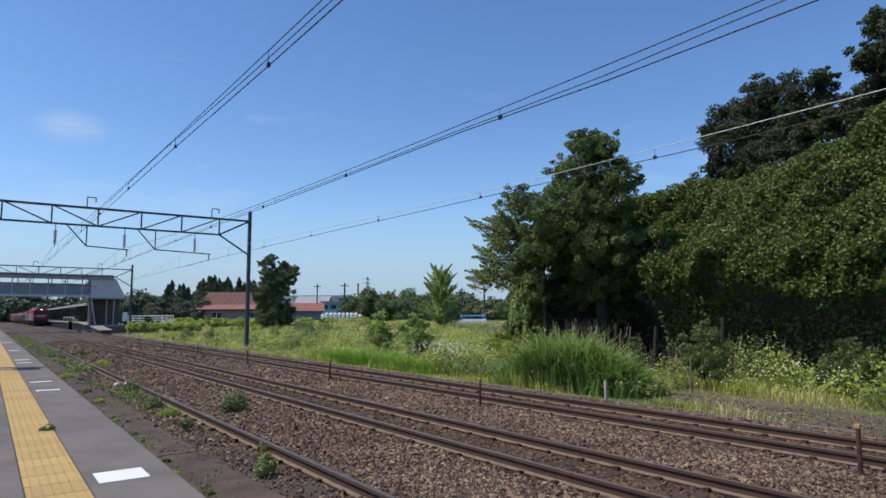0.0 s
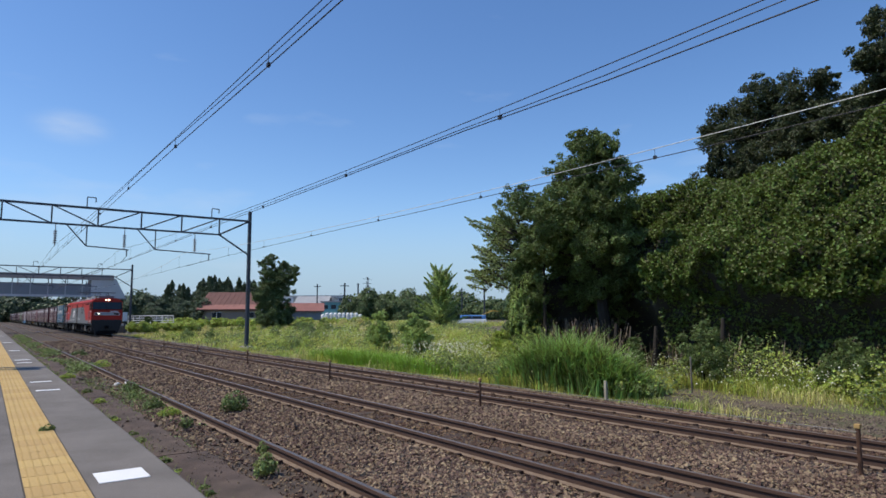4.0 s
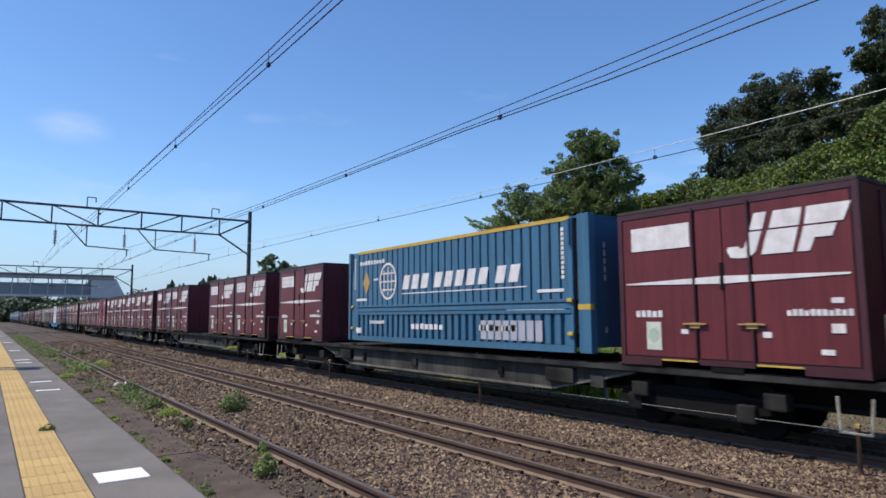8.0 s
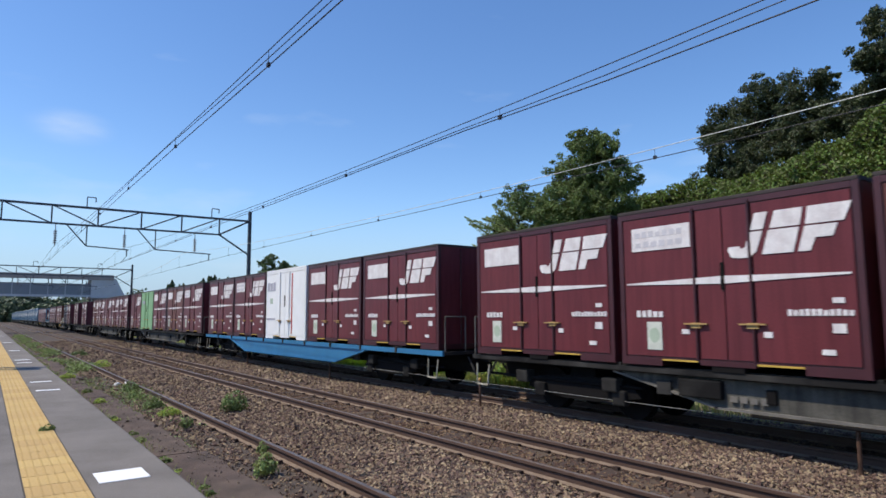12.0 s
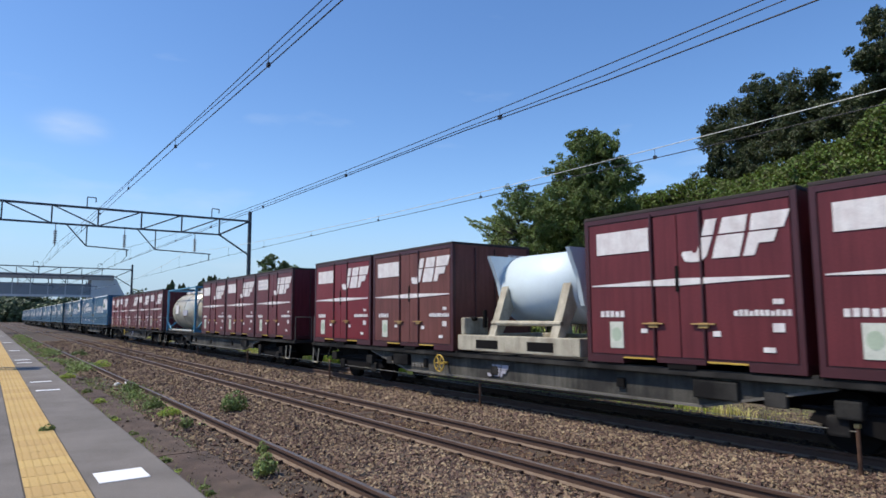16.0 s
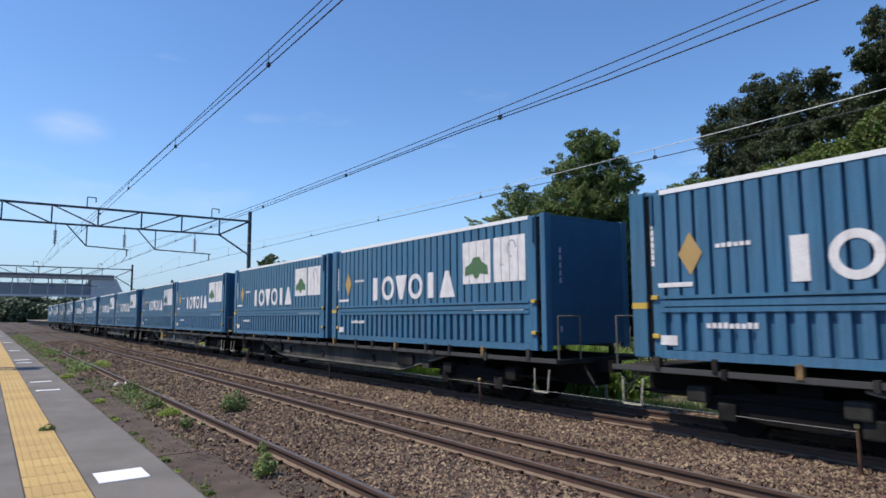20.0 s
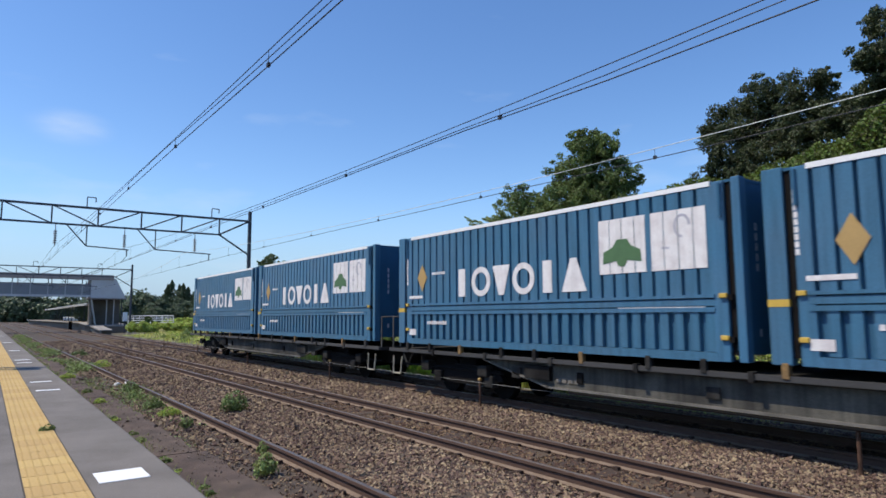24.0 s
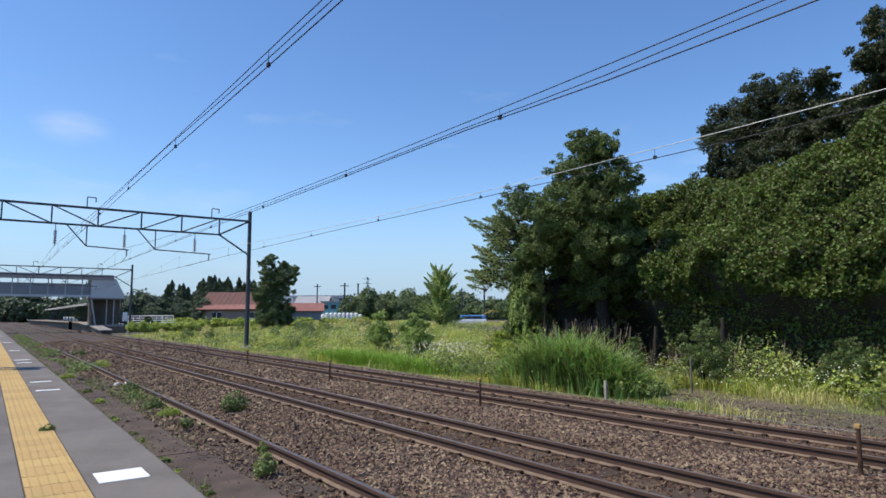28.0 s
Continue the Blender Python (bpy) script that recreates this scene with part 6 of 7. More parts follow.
for i in range(30):
    o = tagged(empty("sapling_stem", pose(19.2 + g9.uniform(-0.3, 0.7), 15.4 + i * 0.19 + g9.uniform(-0.15, 0.15), 0)), "slim pale bare stem in the shade", "stem", group="bare stems")
    hh = g9.uniform(0.7, 1.6)
    part("trunk", rod(bmesh.new(), (0, 0, -0.5), (g9.uniform(-0.4, 0.4), g9.uniform(-0.5, 0.5), hh), 0.05, 0.02, 7), M_PALEBARK, o)


def meadow():
    g = np.random.default_rng(41)
    # bands: x0, x1, y0, y1, count, height, width
    for nm, x0, x1, y0, y1, n, h, w in (("meadow_grass", 12.7, 20.6, 1.5, 20, 40000, 0.42, 0.014), ("meadow_grass", 12.9, 30, 20, 46, 56000, 0.50, 0.020),
                                        ("meadow_grass", 13.2, 50, 46, 84, 26000, 0.36, 0.05), ("meadow_grass", 17.0, 60, 84, 112, 9000, 0.36, 0.08)):
        x, y = g.uniform(x0, x1, n), g.uniform(y0, y1, n)
        edge = 12.75 + 0.35 * fbm(y * 0.8, y * 0.3)
        patch = fbm(x * 0.55, y * 0.45, 2.0)
        hh = h * np.clip(0.72 + 0.85 * patch, 0.22, 1.8) * g.uniform(0.6, 1.2, n)
        # trodden path near the line
        path = (np.abs(x - 14.6 - 0.25 * (y - 7.5) * (y < 12)) < 1.3 + 0.3 * fbm(y, x)) & (y < 11.0)
        hh = np.where(path, hh * 0.20, hh)
        keep = (x > edge) & (~path | (g.uniform(0, 1, n) < np.clip(0.62 + 0.6 * fbm(x * 1.1, y * 1.0, 7.0), 0.1, 1)))
        x, y, hh = x[keep], y[keep], hh[keep]
        tone = fbm(x * 0.8, y * 0.6, 12.0) + g.normal(0, 0.4, len(x))
        dry = fbm(x * 0.35, y * 0.5, 21.0) + g.normal(0, 0.3, len(x)) > 0.62
        for sel, m2, lb in ((dry, M_STRAW, "pale straw-coloured seeding grass"), ((tone > 0) & ~dry, M_GRASS, "tall uneven yellow-green meadow grass"), ((tone <= 0) & ~dry, M_GRASS_D, "darker green meadow grass in patches")):
            me = blades(nm, np.column_stack([x, y])[sel], (field_z(x, y) - 0.02)[sel], hh[sel] * g.uniform(0.7, 1.15, int(sel.sum())), np.full(int(sel.sum()), w), m2, g, 0.7)
            tagged(link_mesh(nm, me, None), lb, "grass", kind="stuff")
    # broad-leaved weeds in uneven mounds
    n = 90000
    x = np.concatenate([g.uniform(13.2, 20.4, n // 2), g.uniform(13.4, 34, n // 2)])
    y = np.concatenate([g.uniform(2.5, 20, n // 2), g.uniform(20, 60, n // 2)])
    m = fbm(x * 0.9, y * 0.7, 6.0)
    path = (np.abs(x - 14.6 - 0.25 * (y - 7.5) * (y < 12)) < 1.6) & (y < 11.0)
    keep = (m > -0.15) & ~path
    x, y, m = x[keep], y[keep], m[keep]
    z = field_z(x, y) + np.clip(m + 0.25, 0, 1.2) * np.where(y > 20, 0.6, 0.75) * g.uniform(0.3, 1, len(x)) + 0.1 + np.clip(0.35 + 0.7 * fbm(x * 0.8, y * 0.9, 15.0), 0, 1.1) * np.clip((x - 16.2) / 2.5, 0, 1) * (y < 22) * g.uniform(0.3, 1, len(x))
    size = np.where(y > 20, 0.13, 0.09)
    tone = fbm(x * 0.7 + 3, y * 0.5, 8.0) + g.normal(0, 0.35, len(x))
    for sel, m2, lb in ((tone > 0.05, M_BRIGHT, "bright broad-leaved weeds in uneven mounds"), (tone <= 0.05, M_TREE, "darker green weeds between the grass")):
        me = leaves("meadow_weeds", np.column_stack([x, y, z])[sel], np.tile([-0.2, 0, 1.0], (int(sel.sum()), 1)), size[sel], m2, g)
        tagged(link_mesh("meadow_weeds", me, None), lb, "weeds", kind="stuff")
    # small white flowers
    n = 2300
    c = np.array([(16.8, 22.8, 1.1, 1.8), (17.6, 22.0, 1.0, 1.6), (17.2, 24.2, 1.0, 1.6), (17.4, 9.6, 1.3, 1.6), (17.6, 7.4, 1.2, 1.3), (16.8, 12.6, 1.0, 1.2), (18.0, 17.5, 1.0, 2.2)])
    k = g.integers(0, len(c), n)
    x, y = c[k, 0] + g.normal(0, 0.7, n) * c[k, 2], c[k, 1] + g.normal(0, 0.7, n) * c[k, 3]
    far_x, far_y = g.uniform(14.5, 28, 3400), g.uniform(20, 56, 3400)
    sel = fbm(far_x * 0.4, far_y * 0.35, 3.0) > 0.22
    x, y = np.concatenate([x, far_x[sel]]), np.concatenate([y, far_y[sel]])
    keep = (x > 13.4)
    x, y = x[keep], y[keep]
    z = field_z(x, y) + g.uniform(0.25, 0.95, len(x))
    me = leaves("white_flowers", np.column_stack([x, y, z]), np.tile([-0.3, 0, 1.0], (len(x), 1)), np.where(y > 18, 0.062, 0.040), M_FLOWER, g, slim=0.9)
    tagged(link_mesh("white_flowers", me, None), "small white wild flowers above the grass", "flowers", kind="stuff")


meadow()


def meadow_mounds():
    """Taller broad-leaved weeds that stand in loose mounds over the meadow."""
    g = np.random.default_rng(47)
    for k, (m2, lb) in enumerate(((M_SPRAY, "mid-green weed mounds scattered over the meadow"), (M_BRIGHT, "bright green weed mounds scattered over the meadow"), (M_TREE, "dark green weed mounds scattered over the meadow"), (M_STRAW, "withered straw-coloured weed mounds in the meadow"))):
        n = (70, 60, 46, 34)[k]
        y = 18.0 + 62 * g.uniform(0, 1, n) ** 1.25
        x = 14.2 + g.uniform(0, 1, n) * (4.0 + (y - 18) * 0.42)
        r = g.uniform(0.20, 0.46, n)
        z = field_z(x, y) + r * 0.45 + g.uniform(0.0, 0.22, n)
        p, nn = clump_cloud(list(zip(x, y, z, r)), 190, g, flat=1.1, rough=0.5)
        far = np.clip((p[:, 1] - 18) / 50, 0, 1)
        me = leaves("weed_mounds", p, nn, 0.06 + 0.09 * far, m2, g, slim=0.5, wild=0.8)
        tagged(link_mesh("weed_mounds", me, None), lb, "weeds", kind="stuff")


meadow_mounds()


def reeds():
    g = np.random.default_rng(51)
    n = 6500
    y = np.concatenate([g.normal(13.4, 1.35, n * 3 // 4), g.normal(11.4, 0.6, n - n * 3 // 4)])
    x = 14.05 + g.normal(0, 0.38, n)
    h = 1.9 * np.exp(-((y - 13.2) / 2.7) ** 2) * g.uniform(0.55, 1.08, n) * np.clip(1.15 - np.abs(x - 14.05) * 0.55, 0.3, 1)
    keep = (x > 12.95) & (y > 10.3)
    me = blades("reed_clump", np.column_stack([x, y])[keep], np.full(keep.sum(), GROUND_Z), h[keep], np.full(keep.sum(), 0.042), M_REED, g, 0.8, 0.55)
    tagged(link_mesh("reed_clump", me, None), "tall bright green reed clump beside the ballast", "reeds", kind="stuff")
    n = 5000
    y, x = g.normal(12.9, 1.6, n), 14.0 + np.abs(g.normal(0, 0.5, n))
    z = GROUND_Z + 1.25 * np.exp(-((y - 13.2) / 2.3) ** 2) * g.uniform(0.15, 0.95, n)
    me = leaves("reed_weeds", np.column_stack([x, y, z])[y > 10.4], np.tile([-0.6, -0.2, 0.8], (int((y > 10.4).sum()), 1)), 0.09, M_SPRAY, g, slim=0.4, wild=0.8)
    tagged(link_mesh("reed_weeds", me, None), "leafy weeds growing through the reed clump", "weeds", kind="stuff")


reeds()


def lush_strip():
    g = np.random.default_rng(55)
    n = 6500
    x, y = 13.2 + np.abs(g.normal(0, 0.6, n)), g.normal(24.5, 2.6, n)
    keep = x > 13.0
    me = blades("lush_grass", np.column_stack([x, y])[keep], field_z(x, y)[keep], g.uniform(0.35, 0.75, keep.sum()), np.full(keep.sum(), 0.022), M_LUSH, g, 0.5)
    tagged(link_mesh("lush_grass", me, None), "lush bright green grass at the ballast edge", "grass", kind="stuff")


lush_strip()


def shrub(x, y, h, r, seed, m, label, size=0.09):
    z = float(field_z(np.array(x), np.array(y)))
    cl = [(x, y, z + h * 0.45, r), (x + r * 0.5, y + r * 0.4, z + h * 0.35, r * 0.7), (x - r * 0.4, y - r * 0.5, z + h * 0.4, r * 0.7), (x + 0.1, y, z + h * 0.78, r * 0.5)]
    t = tree("shrub", (x, y, z), cl, 420, size * 0.72, m, label, 0.04, seed, 0.35)
    t["category"] = "shrub"
    return t


shrub(17.0, 29.4, 2.7, 0.72, 61, M_MTREE, "leafy green shrub standing in the meadow", 0.12)
shrub(17.2, 26.2, 2.4, 0.85, 62, M_MTREE, "bright green bushy shrub in the meadow", 0.12)
shrub(17.5, 10.9, 2.1, 0.8, 63, M_TREE, "loose green shrub at the foot of the bank", 0.09)
shrub(18.4, 7.3, 1.6, 0.75, 64, M_TREE, "green shrub at the foot of the bank", 0.09)
shrub(18.2, 20.9, 1.5, 0.7, 65, M_BRIGHT, "bright green shrub beside the large tree", 0.11)
shrub(16.6, 87.2, 2.3, 0.9, 67, M_FARGREEN, "round green bush in front of the white fence", 0.2)
shrub(19.0, 14.6, 1.5, 0.5, 68, M_TREE, "pale green shrub under the large tree", 0.1)

# weeds on the old track and the platform edge


def weed(x, y, z, r, h, seed, m=None, size=0.05):
    g = np.random.default_rng(seed)
    w = tagged(empty("weed", pose(x, y, z)), "small green weed growing between stones", "weed", group="weeds beside the platform")
    p, n = clump_cloud([(0, 0, h * 0.5, r), (r * 0.6, r * 0.4, h * 0.35, r * 0.6), (-r * 0.5, -r * 0.3, h * 0.4, r * 0.6)], 520 if r < 0.3 else 330, g, flat=h / (2 * r), rough=0.35)
    link_mesh("foliage", leaves("foliage", p, n, size, m or M_TREE, g), None, w)
    bm = bmesh.new()
    for k in range(6):
        a = k * 1.05
        rod(bm, (0, 0, -0.08), (r * 0.7 * math.cos(a), r * 0.7 * math.sin(a), h * 0.7), 0.006, 0.003, 5)
    part("stem", bm, M_TREE, w)


weed(4.35, 13.6, -0.17, 0.27, 0.42, 71, M_TREE, 0.055)
weed(2.95, 7.9, -0.15, 0.15, 0.26, 72, M_SPRAY, 0.06)
weed(3.35, 9.1, -0.15, 0.10, 0.18, 73, M_SPRAY)
weed(3.2, 18.6, -0.16, 0.22, 0.3, 74)
weed(0.70, 9.4, PZ, 0.085, 0.08, 75, M_TREE, 0.035)
weed(3.0, 12.0, -0.15, 0.12, 0.2, 76, M_TREE)
weed(1.95, 8.8, -0.05, 0.10, 0.10, 77, M_TREE, 0.04)
weed(1.95, 10.4, -0.05, 0.10, 0.10, 78, M_SPRAY, 0.04)
weed(1.95, 13.0, -0.05, 0.09, 0.10, 79, M_TREE, 0.04)
weed(1.98, 6.9, -0.03, 0.06, 0.07, 80, M_TREE, 0.035)
weed(2.02, 5.9, -0.03, 0.06, 0.07, 81, M_SPRAY, 0.035)


for k, (x, y, r, h) in enumerate(((1.98, 11.12, 0.09, 0.08), (2.11, 15.66, 0.12, 0.12), (1.97, 8.78, 0.05, 0.06), (1.97, 8.19, 0.05, 0.05), (2.02, 7.22, 0.06, 0.06), (2.13, 22.62, 0.2, 0.16), (2.13, 17.94, 0.11, 0.12), (2.0, 12.85, 0.08, 0.07), (3.08, 15.12, 0.2, 0.2), (3.12, 13.79, 0.2, 0.16), (3.02, 17.08, 0.16, 0.2), (3.86, 28.64, 0.3, 0.3), (4.03, 37.82, 0.35, 0.3))):
    weed(x, y, -0.04 if x < 2.45 else -0.16, r, h, 90 + k, (M_TREE, M_GRASS_D)[k % 2], 0.035 if r < 0.1 else 0.05)


def old_track_weeds():
    g = np.random.default_rng(85)
    n = 46000
    y = 8.5 + g.uniform(0, 1, n) ** 1.3 * 75
    x = 2.35 + g.uniform(0, 1, n) * 1.15 + 0.25 * fbm(y * 0.8, y * 0.5, 3)
    dens = np.clip(0.08 + 0.8 * fbm(x * 1.6, y * 0.55, 9.0), 0, 1) * np.clip((y - 8) / 9, 0.12, 1)
    keep = (g.uniform(0, 1, n) < dens) & (np.abs(x - T1_RAIL) > 0.05)
    x, y = x[keep], y[keep]
    sz = np.where(y > 25, 0.085, 0.05)
    z = -0.16 + g.uniform(0, 0.20, len(x)) * np.clip((y - 6) / 10, 0.3, 1)
    pick = g.uniform(0, 1, len(x)) < 0.85
    for sel, m2, lb in ((pick, M_TREE, "low green weeds creeping along the old rail"), (~pick, M_SPRAY, "bright young weeds along the old rail")):
        me = leaves("track_weeds", np.column_stack([x, y, z])[sel], np.tile([-0.1, 0, 1.0], (int(sel.sum()), 1)), sz[sel], m2, g)
        tagged(link_mesh("track_weeds", me, None), lb, "weeds", kind="stuff")
    n = 2600
    y = 5.0 + g.uniform(0, 1, n) ** 1.2 * 60
    x = 1.88 + np.abs(g.normal(0, 0.10, n))
    keep = g.uniform(0, 1, n) < np.clip(0.35 + fbm(y * 1.3, x * 0, 5.0), 0, 1)
    x, y = x[keep], y[keep]
    me = blades("edge_grass", np.column_stack([x, y]), np.full(len(x), -0.04), g.uniform(0.03, 0.12, len(x)), np.where(y > 20, 0.02, 0.008), M_SPRAY, g, 0.6)
    tagged(link_mesh("edge_grass", me, None), "tufts of grass along the platform wall", "grass", kind="stuff")


old_track_weeds()

# ---------------------------------------------------------------- station, houses and distance
M_PLAT = mat("stained_platform_concrete", (0.15, 0.13, 0.11), 0.95, vary=0.5, scale=0.6)
M_PLAT_L = mat("weathered_coping", (0.30, 0.27, 0.245), 0.9, vary=0.5, scale=0.8)
M_BRIDGE = mat("bridge_panel", (0.245, 0.262, 0.285), 0.6, vary=0.25, scale=1.2, bump=0.1)
M_BRIDGE_L = mat("bridge_light_panel", (0.55, 0.55, 0.56), 0.6, vary=0.25, scale=0.8, bump=0.1)
M_FASCIA = mat("brown_fascia", (0.34, 0.29, 0.26), 0.7, vary=0.25, scale=1)
M_WINDOW = mat("dark_window", (0.035, 0.045, 0.055), 0.15, vary=0.1, bump=0)
M_WALL = mat("pale_wall", (0.55, 0.54, 0.50), 0.8, vary=0.2, scale=1)
M_REDROOF = mat("faded_red_roof", (0.125, 0.050, 0.042), 0.75, vary=0.35, scale=0.8, bump=0.1, fine=20)
M_PINKROOF = mat("sun_faded_pink_roof", (0.27, 0.115, 0.095), 0.75, vary=0.4, scale=0.8, bump=0.1, fine=20)
M_DULLWALL = mat("dull_brown_wall", (0.27, 0.235, 0.20), 0.85, vary=0.3, scale=0.8)
M_SLATE = mat("blue_grey_wall", (0.20, 0.24, 0.29), 0.8, vary=0.3, scale=0.8)
M_TEAL = mat("teal_wall", (0.16, 0.38, 0.40), 0.7, vary=0.2, scale=0.5)
M_GREYROOF = mat("grey_roof", (0.32, 0.33, 0.35), 0.6, vary=0.2, scale=0.5)
M_BLUEBODY = mat("blue_vehicle", (0.10, 0.25, 0.55), 0.4, vary=0.1)


def far_platform():
    p = tagged(empty("platform_far"), "long concrete platform with a ramp at its end", "platform", kind="structure")
    part("platform_body", boxes((12.0, 16.5, 112.0, 260, -0.6, 1.04)), M_PLAT, p)
    part("platform_ramp", prisms([([(88.0, 0.16), (97.0, 0.58), (97.0, 0.71), (88.0, 0.28)], "x", 11.40, 12.9), ([(97.0, 0.58), (112.0, 1.00), (112.0, 1.14), (97.0, 0.71)], "x", 11.40, 16.5)]), M_PLAT_L, p)
    part("ramp_base", prisms([([(88.4, -0.5), (97.0, -0.5), (97.0, 0.58), (88.4, 0.16)], "x", 11.7, 12.8), ([(97.0, -0.5), (112.0, -0.5), (112.0, 0.98), (97.0, 0.56)], "x", 11.95, 16.4)]), M_PLAT, p)
    part("platform_coping", boxes((11.34, 11.9, 112.0, 260, 0.98, 1.14)), M_PLAT_L, p)
    part("tactile_strip", boxes((12.2, 12.6, 112.0, 260, 1.04, 1.15)), M_TACTILE, p)
    part("platform_top", boxes((11.9, 12.2, 112.0, 260, 1.04, 1.135), (12.6, 16.5, 112.0, 260, 1.04, 1.135)), M_ASPHALT, p)


far_platform()


def footbridge():
    b = tagged(empty("footbridge", pose(0, 101, 0)), "grey covered station footbridge over the tracks", "footbridge")
    part("deck_wall", boxes((-14, 11.6, -1.6, -1.5, 4.9, 6.45), (-14, 11.6, 1.5, 1.6, 4.9, 6.45)), M_BRIDGE, b, "blue-grey side panel")
    for i in range(13):
        x = -13.5 + i * 2.0
        part("panel_rib", boxes((x - 0.05, x + 0.05, -1.66, -1.6, 4.9, 6.45)), M_BRIDGE_L, b)
        part("window_post", boxes((x - 0.05, x + 0.05, -1.6, -1.5, 6.45, 7.62)), M_STEEL, b)
    part("deck_floor", boxes((-14, 11.6, -1.5, 1.5, 4.75, 4.95)), M_CONC, b)
    part("girder", boxes((-14, 11.8, -1.72, -1.6, 4.62, 4.92)), M_BRIDGE_L, b)
    part("roof", boxes((-14, 14.3, -2.1, 2.1, 7.62, 7.72)), M_GREYROOF, b)
    part("roof_fascia", boxes((-14, 14.3, -2.14, -2.08, 6.98, 7.66)), M_FASCIA, b, "brown roof fascia")
    # stair tower on the far platform
    bm = bmesh.new()
    prism(bm, [(11.55, 4.55), (16.0, 4.45), (14.6, 7.25), (11.55, 7.25)], "y", -2.0, 2.0)
    part("tower_head", bm, M_BRIDGE_L, b, "light grey sloping stair-tower wall")
    part("tower_eave", boxes((11.4, 16.1, -2.1, 2.1, 4.38, 4.5)), M_FASCIA, b)
    for x, mm in ((13.6, M_CONC), (14.5, M_CONC), (15.5, M_STEEL)):
        part("tower_column", boxes((x - 0.06, x + 0.06, -1.8, -1.68, 0.5, 4.4)), mm, b)
    part("tower_back", boxes((11.9, 15.7, 1.2, 1.3, 0.5, 4.4)), M_PLAT, b)
    part("tower_side", prisms([([(-1.9, 0.9), (1.9, 0.9), (1.9, 4.4), (-1.9, 4.4)], "x", 11.75, 11.85)]), M_PLAT, b, "dark stair-tower side wall")
    # canopy along the far platform
    part("canopy_roof", boxes((11.7, 14.2, 3.5, 84.0, 3.80, 3.90)), M_BRIDGE_L, b, "light grey canopy roof")
    part("canopy_beam", boxes((11.66, 11.8, 3.5, 84.0, 3.62, 3.70)), M_WALL, b)
    for i in range(14):
        y = 5.0 + i * 6.0
        part("canopy_post", boxes((12.9, 13.02, y - 0.06, y + 0.06, 0.6, 3.82)), M_STEEL, b)
    part("back_wall", boxes((15.4, 15.5, 3.0, 80.0, 0.9, 2.0)), M_BRIDGE_L, b)
    part("tower_brace", rods([((11.66, -1.9, 4.3), (12.3, -1.9, 0.6))], 0.11), M_CONC, b)
    for x in (-12.0, -6.0):
        part("bridge_pier", boxes((x - 0.3, x + 0.3, -0.6, 0.6, -0.4, 4.8)), M_CONC, b)


footbridge()


def fence():
    f = tagged(empty("white_fence"), "white tubular fence beside the station", "fence")
    n = 9
    for i in range(n):
        x, y = 15.6 + i * (5.0 / (n - 1)), 94.4 - i * (3.6 / (n - 1))
        part("fence_post", rod(bmesh.new(), (x, y, -0.3), (x, y, 2.0), 0.045), M_WHITE, f)
    for z in (1.1, 1.4, 1.7, 2.0):
        part("fence_rail", rod(bmesh.new(), (15.6, 94.4, z), (20.6, 90.8, z), 0.05), M_WHITE, f)


fence()
s = tagged(empty("platform_sign", pose(14.9, 92.5, 0)), "white upright sign board at the platform end", "sign")
part("sign_post", boxes((-0.06, 0.06, -0.05, 0.05, -0.3, 1.4)), M_STEEL, s)
part("sign_board", boxes((-0.28, 0.28, -0.04, 0.04, 1.3, 2.5)), M_WHITE, s)
s = tagged(empty("junction_box", pose(11.0, 117.0, 0)), "small dark equipment box beside the far track", "box")
part("box_body", boxes((-0.25, 0.25, -0.25, 0.25, -0.3, 1.2), bevel=0.03), M_UNDER, s)


